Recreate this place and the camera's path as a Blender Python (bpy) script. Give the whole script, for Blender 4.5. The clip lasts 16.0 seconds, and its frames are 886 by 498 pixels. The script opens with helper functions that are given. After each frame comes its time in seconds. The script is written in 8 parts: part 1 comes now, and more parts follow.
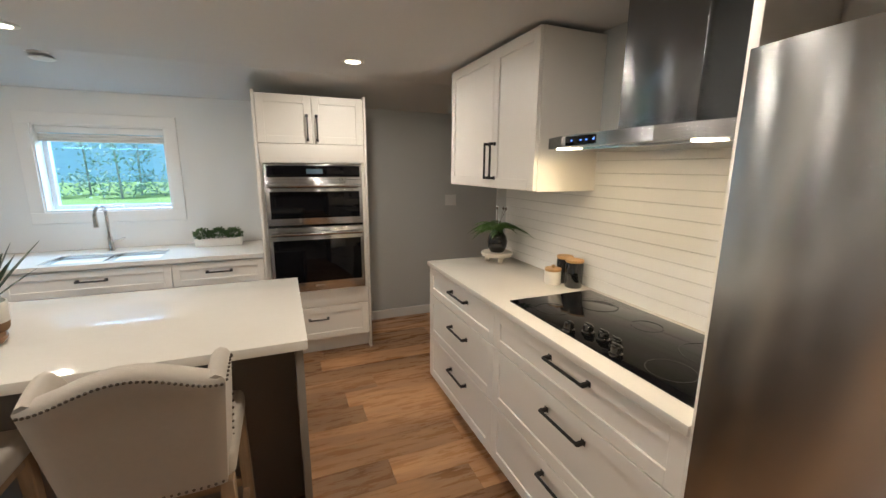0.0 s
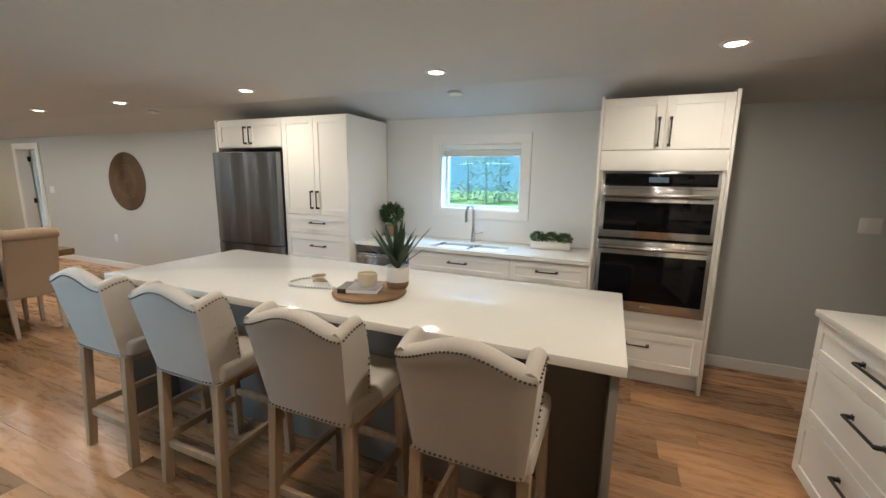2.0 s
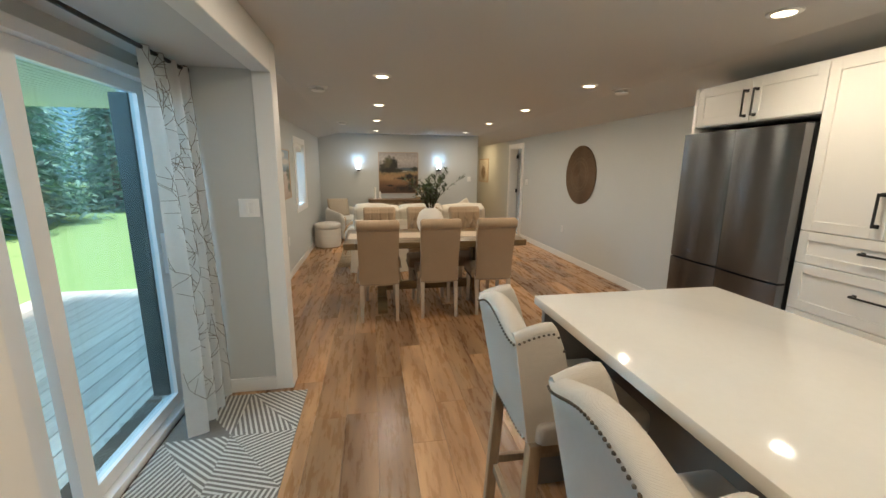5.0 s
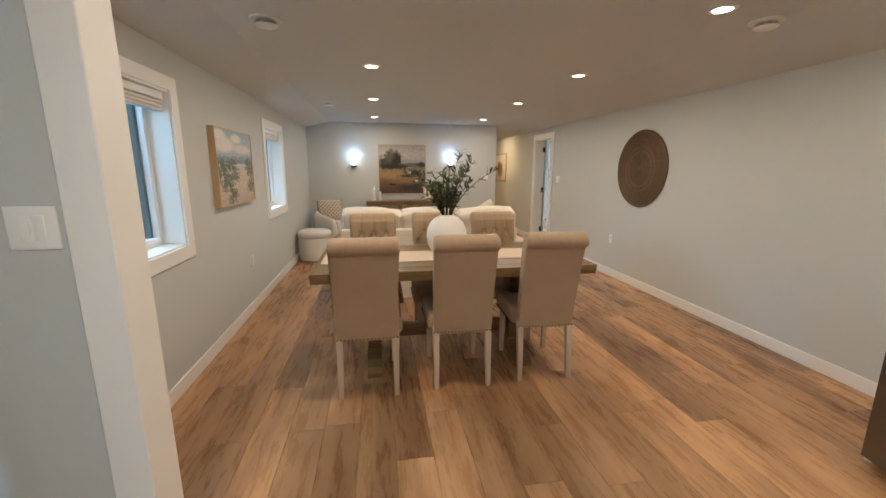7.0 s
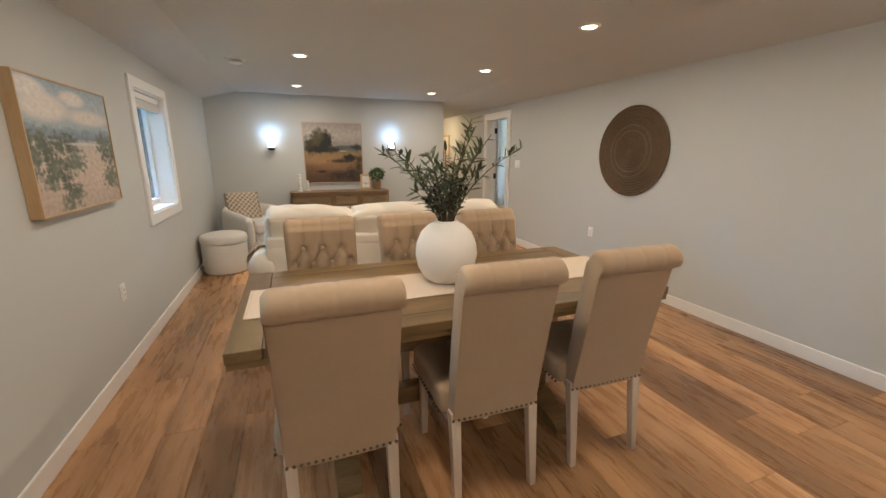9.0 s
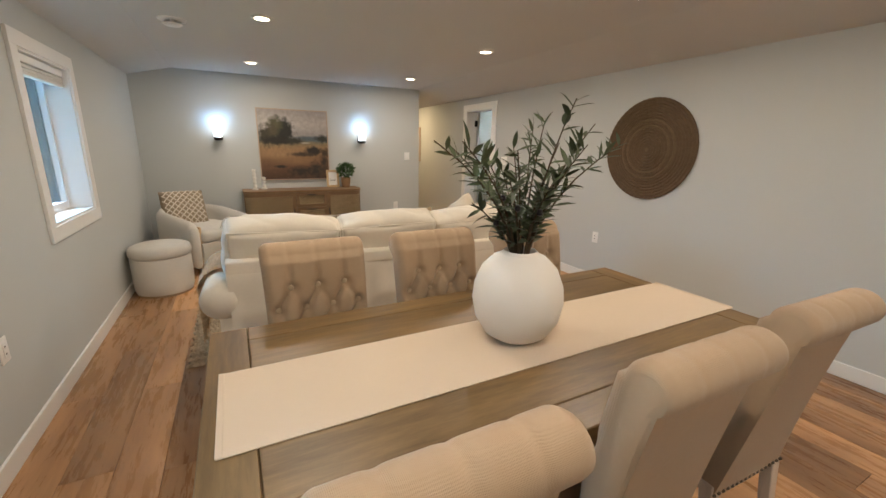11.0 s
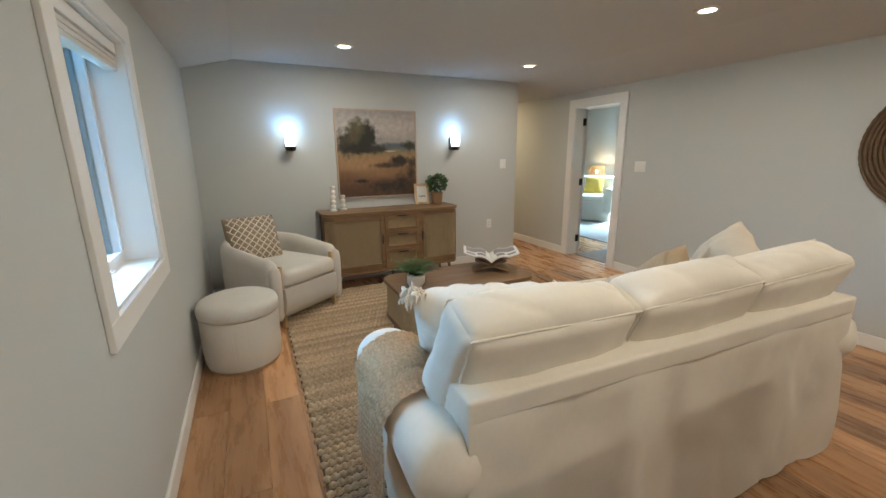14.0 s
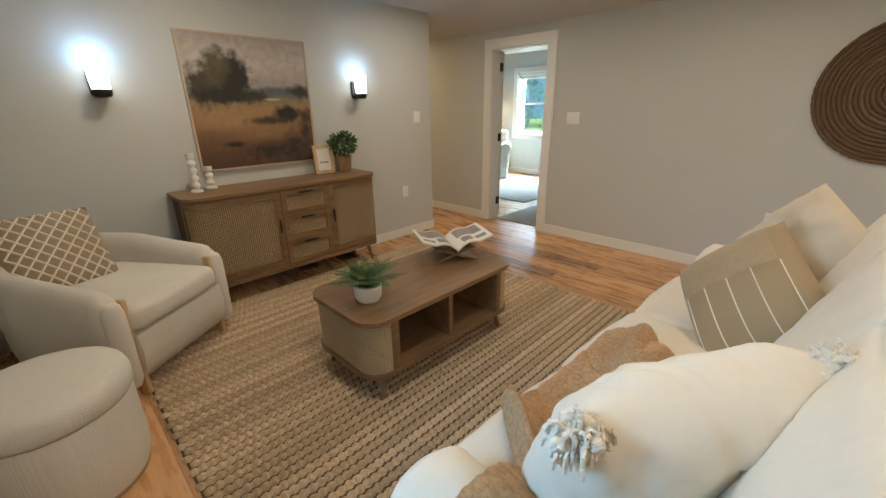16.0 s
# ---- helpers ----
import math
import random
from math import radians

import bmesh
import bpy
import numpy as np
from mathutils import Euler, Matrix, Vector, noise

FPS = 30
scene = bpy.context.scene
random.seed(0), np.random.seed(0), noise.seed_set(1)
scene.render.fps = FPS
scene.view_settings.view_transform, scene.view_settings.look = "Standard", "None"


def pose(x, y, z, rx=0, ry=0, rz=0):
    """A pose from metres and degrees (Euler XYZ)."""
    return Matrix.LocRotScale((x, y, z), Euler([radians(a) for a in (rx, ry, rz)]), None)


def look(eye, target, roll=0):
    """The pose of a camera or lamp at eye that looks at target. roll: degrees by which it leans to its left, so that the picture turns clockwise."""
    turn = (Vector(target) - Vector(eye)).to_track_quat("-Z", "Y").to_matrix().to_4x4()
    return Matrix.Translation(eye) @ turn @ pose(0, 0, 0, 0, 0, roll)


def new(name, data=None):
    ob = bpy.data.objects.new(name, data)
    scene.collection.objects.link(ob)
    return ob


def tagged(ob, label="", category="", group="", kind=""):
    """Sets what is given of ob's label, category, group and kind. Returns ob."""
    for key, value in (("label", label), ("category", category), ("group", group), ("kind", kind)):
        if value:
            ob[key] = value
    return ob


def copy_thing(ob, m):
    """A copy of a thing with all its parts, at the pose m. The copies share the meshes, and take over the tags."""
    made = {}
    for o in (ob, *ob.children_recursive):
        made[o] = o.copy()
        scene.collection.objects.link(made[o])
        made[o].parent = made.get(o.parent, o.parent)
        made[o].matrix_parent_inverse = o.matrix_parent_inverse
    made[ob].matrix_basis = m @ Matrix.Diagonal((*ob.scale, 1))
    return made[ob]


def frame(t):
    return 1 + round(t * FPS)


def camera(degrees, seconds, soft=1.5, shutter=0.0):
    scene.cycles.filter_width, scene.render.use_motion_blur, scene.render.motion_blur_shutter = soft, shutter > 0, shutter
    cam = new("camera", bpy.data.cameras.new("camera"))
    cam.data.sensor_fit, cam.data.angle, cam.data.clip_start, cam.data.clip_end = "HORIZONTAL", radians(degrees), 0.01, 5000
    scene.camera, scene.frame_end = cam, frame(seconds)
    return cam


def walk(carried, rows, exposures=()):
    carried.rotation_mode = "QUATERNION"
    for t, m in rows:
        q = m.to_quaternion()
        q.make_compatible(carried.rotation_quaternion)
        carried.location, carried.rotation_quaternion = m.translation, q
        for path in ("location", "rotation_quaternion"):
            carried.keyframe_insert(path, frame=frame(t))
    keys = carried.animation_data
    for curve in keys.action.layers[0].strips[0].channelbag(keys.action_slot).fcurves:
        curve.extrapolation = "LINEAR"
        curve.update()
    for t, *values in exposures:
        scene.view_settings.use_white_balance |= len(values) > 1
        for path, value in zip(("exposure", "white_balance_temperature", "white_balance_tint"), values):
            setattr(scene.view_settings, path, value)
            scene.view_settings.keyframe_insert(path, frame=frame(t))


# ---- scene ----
cam = camera(96.4, 16.0)
PATH = [
    (0, (-0.034, 0.078, 1.547), (0.702, 1.894, 1.149), 0.4),
    (0.5, (0.012, 0.095, 1.551), (0.421, 2.014, 1.164), 0.8),
    (1, (0.033, 0.118, 1.530), (0.057, 2.083, 1.156), 1.0),
    (1.5, (0.007, 0.138, 1.523), (-0.364, 2.068, 1.158), 1.1),
    (2, (-0.072, 0.214, 1.508), (-0.837, 2.027, 1.157), 0.9),
    (2.5, (-0.203, 0.330, 1.503), (-1.312, 1.960, 1.163), 0.8),
    (3, (-0.347, 0.419, 1.508), (-1.731, 1.821, 1.166), 0.6),
    (3.5, (-0.555, 0.556, 1.493), (-2.169, 1.687, 1.152), 0.5),
    (4, (-0.744, 0.652, 1.480), (-2.515, 1.511, 1.126), 0.4),
    (4.5, (-0.975, 0.749, 1.481), (-2.854, 1.325, 1.107), 0.3),
    (5, (-1.201, 0.825, 1.475), (-3.131, 1.169, 1.075), 0.4),
    (5.2, (-1.285, 0.848, 1.480), (-3.221, 1.122, 1.063), 0.5),
    (7.5, (-3.003, 0.958, 1.364), (-4.933, 1.306, 0.973), -0.2),
    (8, (-3.270, 0.915, 1.362), (-5.178, 1.345, 0.945), -0.4),
    (8.5, (-3.510, 0.835, 1.358), (-5.379, 1.390, 0.911), -0.2),
    (10.8, (-4.435, 0.676, 1.366), (-6.120, 1.640, 0.870), 1.1),
    (11, (-4.490, 0.656, 1.366), (-6.206, 1.557, 0.871), 1.1),
    (11.5, (-4.620, 0.580, 1.388), (-6.425, 1.283, 0.897), 1.1),
    (12, (-4.845, 0.483, 1.379), (-6.713, 1.024, 0.912), 1.0),
    (12.5, (-5.108, 0.323, 1.368), (-6.989, 0.839, 0.925), 0.4),
    (13, (-5.378, 0.222, 1.370), (-7.244, 0.797, 0.935), -0.2),
    (13.5, (-5.673, 0.183, 1.398), (-7.498, 0.867, 0.951), -0.4),
    (14, (-6.030, 0.130, 1.367), (-7.780, 0.977, 0.897), -0.5),
    (14.5, (-6.342, 0.108, 1.345), (-7.997, 1.113, 0.847), -0.4),
    (15, (-6.594, 0.160, 1.375), (-8.150, 1.283, 0.811), -0.3),
    (15.5, (-6.829, 0.171, 1.355), (-8.275, 1.406, 0.734), -0.4),
    (16, (-7.075, 0.161, 1.326), (-8.401, 1.497, 0.651), -0.7),
]
walk(cam, [(t, look(eye, target, roll)) for t, eye, target, roll in PATH], [(0.0, 0.42, 6250, 13), (3.0, 0.46, 6150, 10), (5.0, 0.35, 6850, 10), (7.5, 0.54, 6800, 15), (11.0, 0.50, 6650, 13), (12.5, 0.50, 6050, 9), (14.0, 0.38, 6200, 9), (16.0, 0.22, 7150, 12)])


# ---- world, sun, lamps ----
world = bpy.data.worlds.new("sky")
scene.world = world
world.use_nodes = True
_sky = world.node_tree.nodes.new("ShaderNodeTexSky")
_sky.sky_type, _sky.sun_disc = "NISHITA", False
_sky.sun_elevation, _sky.sun_rotation = radians(78), radians(-150)
_sky.air_density, _sky.dust_density, _sky.ozone_density = 1.0, 2.0, 1.5
world.node_tree.links.new(_sky.outputs[0], world.node_tree.nodes["Background"].inputs[0])
world.node_tree.nodes["Background"].inputs[1].default_value = 0.15
_s = bpy.data.lights.new("sun", "SUN")
_s.energy, _s.angle, _s.color = 5.0, radians(10), (1.0, 0.97, 0.92)
new("sun", _s).matrix_world = look((-2.0, -3.5, 20), (0.0, 0.0, 0.0))


def lamp(name, kind, m, power, color, size=0.1, size_y=None):
    """A lamp: a fitting of the place, or an area lamp standing in for daylight."""
    d = bpy.data.lights.new(name, kind)
    d.energy, d.color = power, color
    if kind == "AREA":
        d.shape, d.size = ("DISK", size) if size_y is None else ("RECTANGLE", size)
        if size_y is not None:
            d.size_y = size_y
    else:
        d.shadow_soft_size = size
    ob = new(name, d)
    ob.matrix_world = m
    return ob


POT_WARM = (1.0, 0.89, 0.735)
POTS = [(x, 2.745) for x in (0.433, -1.211, -2.927, -4.643, -6.16, -7.727, -9.445)]
POTS += [(-11.7, 3.30)]
POTS += [(x, 0.93) for x in (0.433, -1.211, -2.90, -4.64, -6.15, -7.727, -9.447)]
for px, py in POTS:
    lamp("pot_lamp", "AREA", pose(px, py, 2.183), 7.4 if px > -11 else 24.0, POT_WARM if px > -11 else (1.0, 0.76, 0.44), 0.09)
SCONCES = [(-10.21, 0.535), (-10.21, 2.325)]
for px, py in SCONCES:
    lamp("sconce_lamp", "POINT", pose(px, py, 1.605), 1.1, (0.20, 0.55, 1.0), 0.022)
# area lamps added outside, over each opening's head, to stand in for daylight
DAY = (0.36, 0.68, 1.0)
lamp("window_light_kitchen", "AREA", look((-1.28, 4.55, 2.15), (-1.28, 3.3, 1.0)), 42, DAY, 0.9, 0.5)
lamp("window_light_dining", "AREA", look((-5.38, -0.96, 2.03), (-4.9, 0.5, 0.8)), 22, DAY, 0.7, 0.5)
lamp("window_light_living", "AREA", look((-8.40, -1.5, 2.0), (-7.15, 0.5, 0.5)), 64, (0.30, 0.62, 1.0), 1.2, 0.6)
lamp("window_light_patio", "AREA", look((-2.9, -1.25, 2.08), (-2.9, 0.8, 0.2)), 36, DAY, 1.6, 0.6)
lamp("window_light_bedroom", "AREA", look((-11.62, 7.75, 2.15), (-11.3, 6.2, 0.3)), 650, (0.55, 0.80, 1.0), 0.7, 0.35)


# ---- materials ----
def material(name, color, rough=0.5, metal=0.0, vary=0.08, scale=6.0, bump=0.0, bump_scale=120.0, coat=0.0, color2=None, spec=0.5, sheen=0.0, random=0.0, contrast=0.0):
    """A surface with variation at two scales and fine relief."""
    m = bpy.data.materials.new(name)
    m.use_nodes = True
    nt = m.node_tree
    b = nt.nodes["Principled BSDF"]
    tc = nt.nodes.new("ShaderNodeTexCoord")
    n1, n2 = nt.nodes.new("ShaderNodeTexNoise"), nt.nodes.new("ShaderNodeTexNoise")
    n1.inputs["Scale"].default_value, n1.inputs["Detail"].default_value = scale, 4
    n2.inputs["Scale"].default_value, n2.inputs["Detail"].default_value = bump_scale, 3
    at = tc.outputs["Object"]
    if random:
        od, ov = nt.nodes.new("ShaderNodeObjectInfo"), nt.nodes.new("ShaderNodeVectorMath")
        ov.operation = "MULTIPLY_ADD"
        ov.inputs[1].default_value = (37.0, 53.0, 71.0)
        nt.links.new(od.outputs["Random"], ov.inputs[0])
        nt.links.new(at, ov.inputs[2])
        at = ov.outputs[0]
    nt.links.new(at, n1.inputs["Vector"])
    nt.links.new(at, n2.inputs["Vector"])
    mix = nt.nodes.new("ShaderNodeMix")
    mix.data_type = "RGBA"
    c2 = color2 or tuple(c * (1 - vary * 2) for c in color)
    mix.inputs[6].default_value, mix.inputs[7].default_value = (*color, 1), (*c2, 1)
    add = nt.nodes.new("ShaderNodeMath")
    add.operation = "MULTIPLY_ADD"
    add.inputs[1].default_value, add.inputs[2].default_value = 0.35, 0.0
    nt.links.new(n2.outputs[0], add.inputs[0])
    sm = nt.nodes.new("ShaderNodeMath")
    sm.operation = "MULTIPLY_ADD"
    sm.inputs[1].default_value = 0.65
    nt.links.new(n1.outputs[0], sm.inputs[0])
    nt.links.new(add.outputs[0], sm.inputs[2])
    fac = sm.outputs[0]
    if contrast:
        st = nt.nodes.new("ShaderNodeMapRange")
        st.inputs[1].default_value, st.inputs[2].default_value = 0.5 - contrast, 0.5 + contrast
        nt.links.new(fac, st.inputs[0])
        fac = st.outputs[0]
    nt.links.new(fac, mix.inputs[0])
    out = mix.outputs[2]
    if random:
        oi, hv = nt.nodes.new("ShaderNodeObjectInfo"), nt.nodes.new("ShaderNodeHueSaturation")
        mr = nt.nodes.new("ShaderNodeMapRange")
        mr.inputs[3].default_value, mr.inputs[4].default_value = 1 - random, 1 + random
        nt.links.new(oi.outputs["Random"], mr.inputs[0])
        nt.links.new(mr.outputs[0], hv.inputs["Value"])
        nt.links.new(out, hv.inputs["Color"])
        out = hv.outputs[0]
    nt.links.new(out, b.inputs["Base Color"])
    b.inputs["Roughness"].default_value, b.inputs["Metallic"].default_value = rough, metal
    b.inputs["Specular IOR Level"].default_value = spec
    b.inputs["Coat Weight"].default_value, b.inputs["Sheen Weight"].default_value = coat, sheen
    if bump:
        bp = nt.nodes.new("ShaderNodeBump")
        bp.inputs["Strength"].default_value, bp.inputs["Distance"].default_value = bump, 0.002
        nt.links.new(n2.outputs[0], bp.inputs["Height"])
        nt.links.new(bp.outputs[0], b.inputs["Normal"])
    return m


def wood(name, light, dark, rough=0.45, axis=0, stretch=14.0, scale=3.0, random=0.0, bump=0.15, fine=0.45):
    """Sawn wood with grain along an axis; pieces differ by Object Info's Random."""
    m = bpy.data.materials.new(name)
    m.use_nodes = True
    nt = m.node_tree
    b = nt.nodes["Principled BSDF"]
    tc, mp, oi = nt.nodes.new("ShaderNodeTexCoord"), nt.nodes.new("ShaderNodeMapping"), nt.nodes.new("ShaderNodeObjectInfo")
    sc = [stretch] * 3
    sc[axis] = 1.0
    mp.inputs["Scale"].default_value = sc
    ofs = nt.nodes.new("ShaderNodeVectorMath")
    ofs.operation = "MULTIPLY_ADD"
    ofs.inputs[1].default_value = (0, 0, 0)
    comb = nt.nodes.new("ShaderNodeCombineXYZ")
    mul = nt.nodes.new("ShaderNodeMath")
    mul.operation = "MULTIPLY"
    mul.inputs[1].default_value = 37.0
    nt.links.new(oi.outputs["Random"], mul.inputs[0])
    for i in range(3):
        nt.links.new(mul.outputs[0], comb.inputs[i])
    addv = nt.nodes.new("ShaderNodeVectorMath")
    nt.links.new(tc.outputs["Object"], mp.inputs["Vector"])
    nt.links.new(mp.outputs[0], addv.inputs[0])
    nt.links.new(comb.outputs[0], addv.inputs[1])
    n1, n2 = nt.nodes.new("ShaderNodeTexNoise"), nt.nodes.new("ShaderNodeTexNoise")
    n1.inputs["Scale"].default_value, n1.inputs["Detail"].default_value, n1.inputs["Distortion"].default_value = scale * 0.5, 3, 0.6
    n2.inputs["Scale"].default_value, n2.inputs["Detail"].default_value, n2.inputs["Roughness"].default_value = scale * 3, 6, 0.7
    nt.links.new(addv.outputs[0], n1.inputs["Vector"])
    nt.links.new(addv.outputs[0], n2.inputs["Vector"])
    mixf = nt.nodes.new("ShaderNodeMix")
    mixf.inputs[0].default_value = fine
    nt.links.new(n1.outputs[0], mixf.inputs[2])
    nt.links.new(n2.outputs[0], mixf.inputs[3])
    ramp = nt.nodes.new("ShaderNodeValToRGB")
    ramp.color_ramp.elements[0].position, ramp.color_ramp.elements[1].position = 0.36, 0.62
    ramp.color_ramp.elements[0].color, ramp.color_ramp.elements[1].color = (*dark, 1), (*light, 1)
    nt.links.new(mixf.outputs[0], ramp.inputs[0])
    hv, mr = nt.nodes.new("ShaderNodeHueSaturation"), nt.nodes.new("ShaderNodeMapRange")
    mr.inputs[3].default_value, mr.inputs[4].default_value = 1 - random, 1 + random
    nt.links.new(oi.outputs["Random"], mr.inputs[0])
    nt.links.new(mr.outputs[0], hv.inputs["Value"])
    nt.links.new(ramp.outputs[0], hv.inputs["Color"])
    nt.links.new(hv.outputs[0], b.inputs["Base Color"])
    rr = nt.nodes.new("ShaderNodeMapRange")
    rr.inputs[3].default_value, rr.inputs[4].default_value = rough - 0.06, rough + 0.1
    nt.links.new(n2.outputs[0], rr.inputs[0])
    nt.links.new(rr.outputs[0], b.inputs["Roughness"])
    bp = nt.nodes.new("ShaderNodeBump")
    bp.inputs["Strength"].default_value, bp.inputs["Distance"].default_value = bump, 0.002
    nt.links.new(n2.outputs[0], bp.inputs["Height"])
    nt.links.new(bp.outputs[0], b.inputs["Normal"])
    return m


def fabric(name, color, thread=900.0, bump=0.35, vary=0.10, rough=0.9, sheen=0.15, color2=None):
    """Woven cloth: crossed threads over a slow blotch."""
    m = material(name, color, rough, 0, vary, 5.0, 0, 60, sheen=sheen, spec=0.2, color2=color2)
    nt = m.node_tree
    b = nt.nodes["Principled BSDF"]
    tc = nt.nodes["Texture Coordinate"]
    waves = []
    for d in ("X", "Z"):
        w = nt.nodes.new("ShaderNodeTexWave")
        w.bands_direction = d
        w.inputs["Scale"].default_value, w.inputs["Distortion"].default_value = thread / 6.28, 1.5
        nt.links.new(tc.outputs["Object"], w.inputs["Vector"])
        waves.append(w)
    ad = nt.nodes.new("ShaderNodeMath")
    nt.links.new(waves[0].outputs[1], ad.inputs[0])
    nt.links.new(waves[1].outputs[1], ad.inputs[1])
    bp = nt.nodes.new("ShaderNodeBump")
    bp.inputs["Strength"].default_value, bp.inputs["Distance"].default_value = bump, 0.001
    nt.links.new(ad.outputs[0], bp.inputs["Height"])
    nt.links.new(bp.outputs[0], b.inputs["Normal"])
    return m


def glow(name, color, strength):
    m = bpy.data.materials.new(name)
    m.use_nodes = True
    b = m.node_tree.nodes["Principled BSDF"]
    b.inputs["Base Color"].default_value = (*color, 1)
    b.inputs["Emission Color"].default_value, b.inputs["Emission Strength"].default_value = (*color, 1), strength
    return m


def glass(name, color=(1, 1, 1), rough=0.0):
    m = bpy.data.materials.new(name)
    m.use_nodes = True
    nt = m.node_tree
    b = nt.nodes["Principled BSDF"]
    b.inputs["Base Color"].default_value = (*color, 1)
    b.inputs["Roughness"].default_value, b.inputs["Transmission Weight"].default_value, b.inputs["IOR"].default_value = rough, 1.0, 1.45
    return m


WALL = material("wall_paint", (0.545, 0.56, 0.545), 0.75, vary=0.02, scale=1.5, bump=0.08, bump_scale=260, spec=0.3)
CEIL = material("ceiling_paint", (0.62, 0.615, 0.60), 0.9, vary=0.02, scale=1.2, bump=0.1, bump_scale=200, spec=0.2)
TRIM = material("trim_paint", (0.80, 0.79, 0.76), 0.4, vary=0.015, scale=2, bump=0.03)
CAB = material("cabinet_paint", (0.80, 0.765, 0.70), 0.42, vary=0.012, scale=2, bump=0.03)
QUARTZ = material("quartz", (0.78, 0.745, 0.675), 0.075, vary=0.02, scale=3.5, spec=0.2, color2=(0.69, 0.65, 0.58), bump_scale=40)
TAUPE = material("island_panel_paint", (0.23, 0.205, 0.175), 0.5, vary=0.03)
STEEL = material("brushed_steel", (0.48, 0.48, 0.48), 0.17, 1.0, vary=0.04, scale=3, bump=0.06, bump_scale=300)


def brush(m, amount):
    """Brushed grain: reflections drawn out upright."""
    nt = m.node_tree
    b = nt.nodes["Principled BSDF"]
    v = nt.nodes.new("ShaderNodeCombineXYZ")
    v.inputs[2].default_value = 1.0
    nt.links.new(v.outputs[0], b.inputs["Tangent"])
    b.inputs["Anisotropic"].default_value = amount


DARKSTEEL = material("dark_steel", (0.215, 0.22, 0.23), 0.24, 1.0, vary=0.05, scale=3, bump=0.05, bump_scale=300)
brush(STEEL, 0.92)
brush(DARKSTEEL, 0.8)
CHROME = material("chrome", (0.75, 0.75, 0.75), 0.1, 1.0, vary=0.01)
BLACK = material("black_metal", (0.018, 0.017, 0.016), 0.42, 0.3, vary=0.1)
BLACKGLASS = material("black_glass", (0.004, 0.004, 0.005), 0.06, vary=0.02, spec=0.2)
BLACKCER = material("black_ceramic", (0.012, 0.012, 0.012), 0.12, vary=0.05, coat=0.6)
WHITECER = material("white_ceramic", (0.80, 0.77, 0.71), 0.35, vary=0.03, bump=0.05)
WHITEPLASTIC = material("white_plastic", (0.82, 0.81, 0.78), 0.35, vary=0.01)
STOOLCLOTH = fabric("stool_linen", (0.60, 0.54, 0.46))
CHAIRCLOTH = fabric("chair_linen", (0.46, 0.33, 0.215))
BUTTONCLOTH = fabric("button_linen", (0.54, 0.41, 0.28))
CREAM = fabric("cream_cotton", (0.78, 0.71, 0.59), 1500, 0.10)
BOUCLE = fabric("ivory_boucle", (0.74, 0.70, 0.63), 500, 0.6)
TANCLOTH = fabric("tan_cotton", (0.40, 0.285, 0.16), 700, 0.5)
LEGWOOD = wood("washed_oak", (0.40, 0.275, 0.165), (0.27, 0.18, 0.105), 0.55, 2, 12, 4)
PALEWOOD = wood("pale_leg_wood", (0.62, 0.52, 0.42), (0.50, 0.40, 0.31), 0.55, 2, 12, 4)
TABLEWOOD = wood("brown_oak", (0.215, 0.133, 0.054), (0.105, 0.062, 0.024), 0.36, 1, 10, 3, 0.08)
WALNUT = wood("walnut", (0.25, 0.147, 0.072), (0.14, 0.08, 0.039), 0.42, 1, 10, 3, 0.06)
TRAYWOOD = wood("acacia", (0.34, 0.19, 0.09), (0.15, 0.075, 0.035), 0.4, 0, 8, 5)
PALEOAK = wood("light_oak", (0.60, 0.42, 0.24), (0.48, 0.32, 0.17), 0.5, 2, 10, 5)
LEAF = material("leaf_green", (0.07, 0.15, 0.04), 0.5, vary=0.25, scale=30, random=0.25)
DARKLEAF = material("olive_leaf", (0.10, 0.135, 0.065), 0.45, vary=0.3, scale=25, random=0.3)
FERN = material("fern_green", (0.07, 0.16, 0.025), 0.5, vary=0.25, scale=20)
STEM = material("stem_brown", (0.09, 0.06, 0.03), 0.7, vary=0.2)
SOIL = material("soil", (0.04, 0.028, 0.018), 0.9, vary=0.3, scale=60, bump=0.6)
NAIL = material("nailhead_pewter", (0.17, 0.14, 0.11), 0.35, 0.9, vary=0.1)
WHITEPAPER = material("paper", (0.80, 0.78, 0.74), 0.7, vary=0.03)
# blue cast of the daylight outside is put into the pane's tint
CLEARGLASS = glass("window_glass", (0.76, 0.92, 1.0))


# ---- mesh tools ----
def box(bm, x0, x1, y0, y1, z0, z1, bevel=0.0, segs=2):
    r = bmesh.ops.create_cube(bm, size=1.0, matrix=Matrix.LocRotScale(((x0 + x1) / 2, (y0 + y1) / 2, (z0 + z1) / 2), None, (abs(x1 - x0), abs(y1 - y0), abs(z1 - z0))))
    if bevel:
        vs = set(r["verts"])
        es = [e for e in bm.edges if e.verts[0] in vs and e.verts[1] in vs]
        bmesh.ops.bevel(bm, geom=es, offset=bevel, segments=segs, affect="EDGES", profile=0.5)
    return r


def boxm(*dims, bevel=0.0, segs=2):
    bm = bmesh.new()
    box(bm, *dims, bevel=bevel, segs=segs)
    return bm


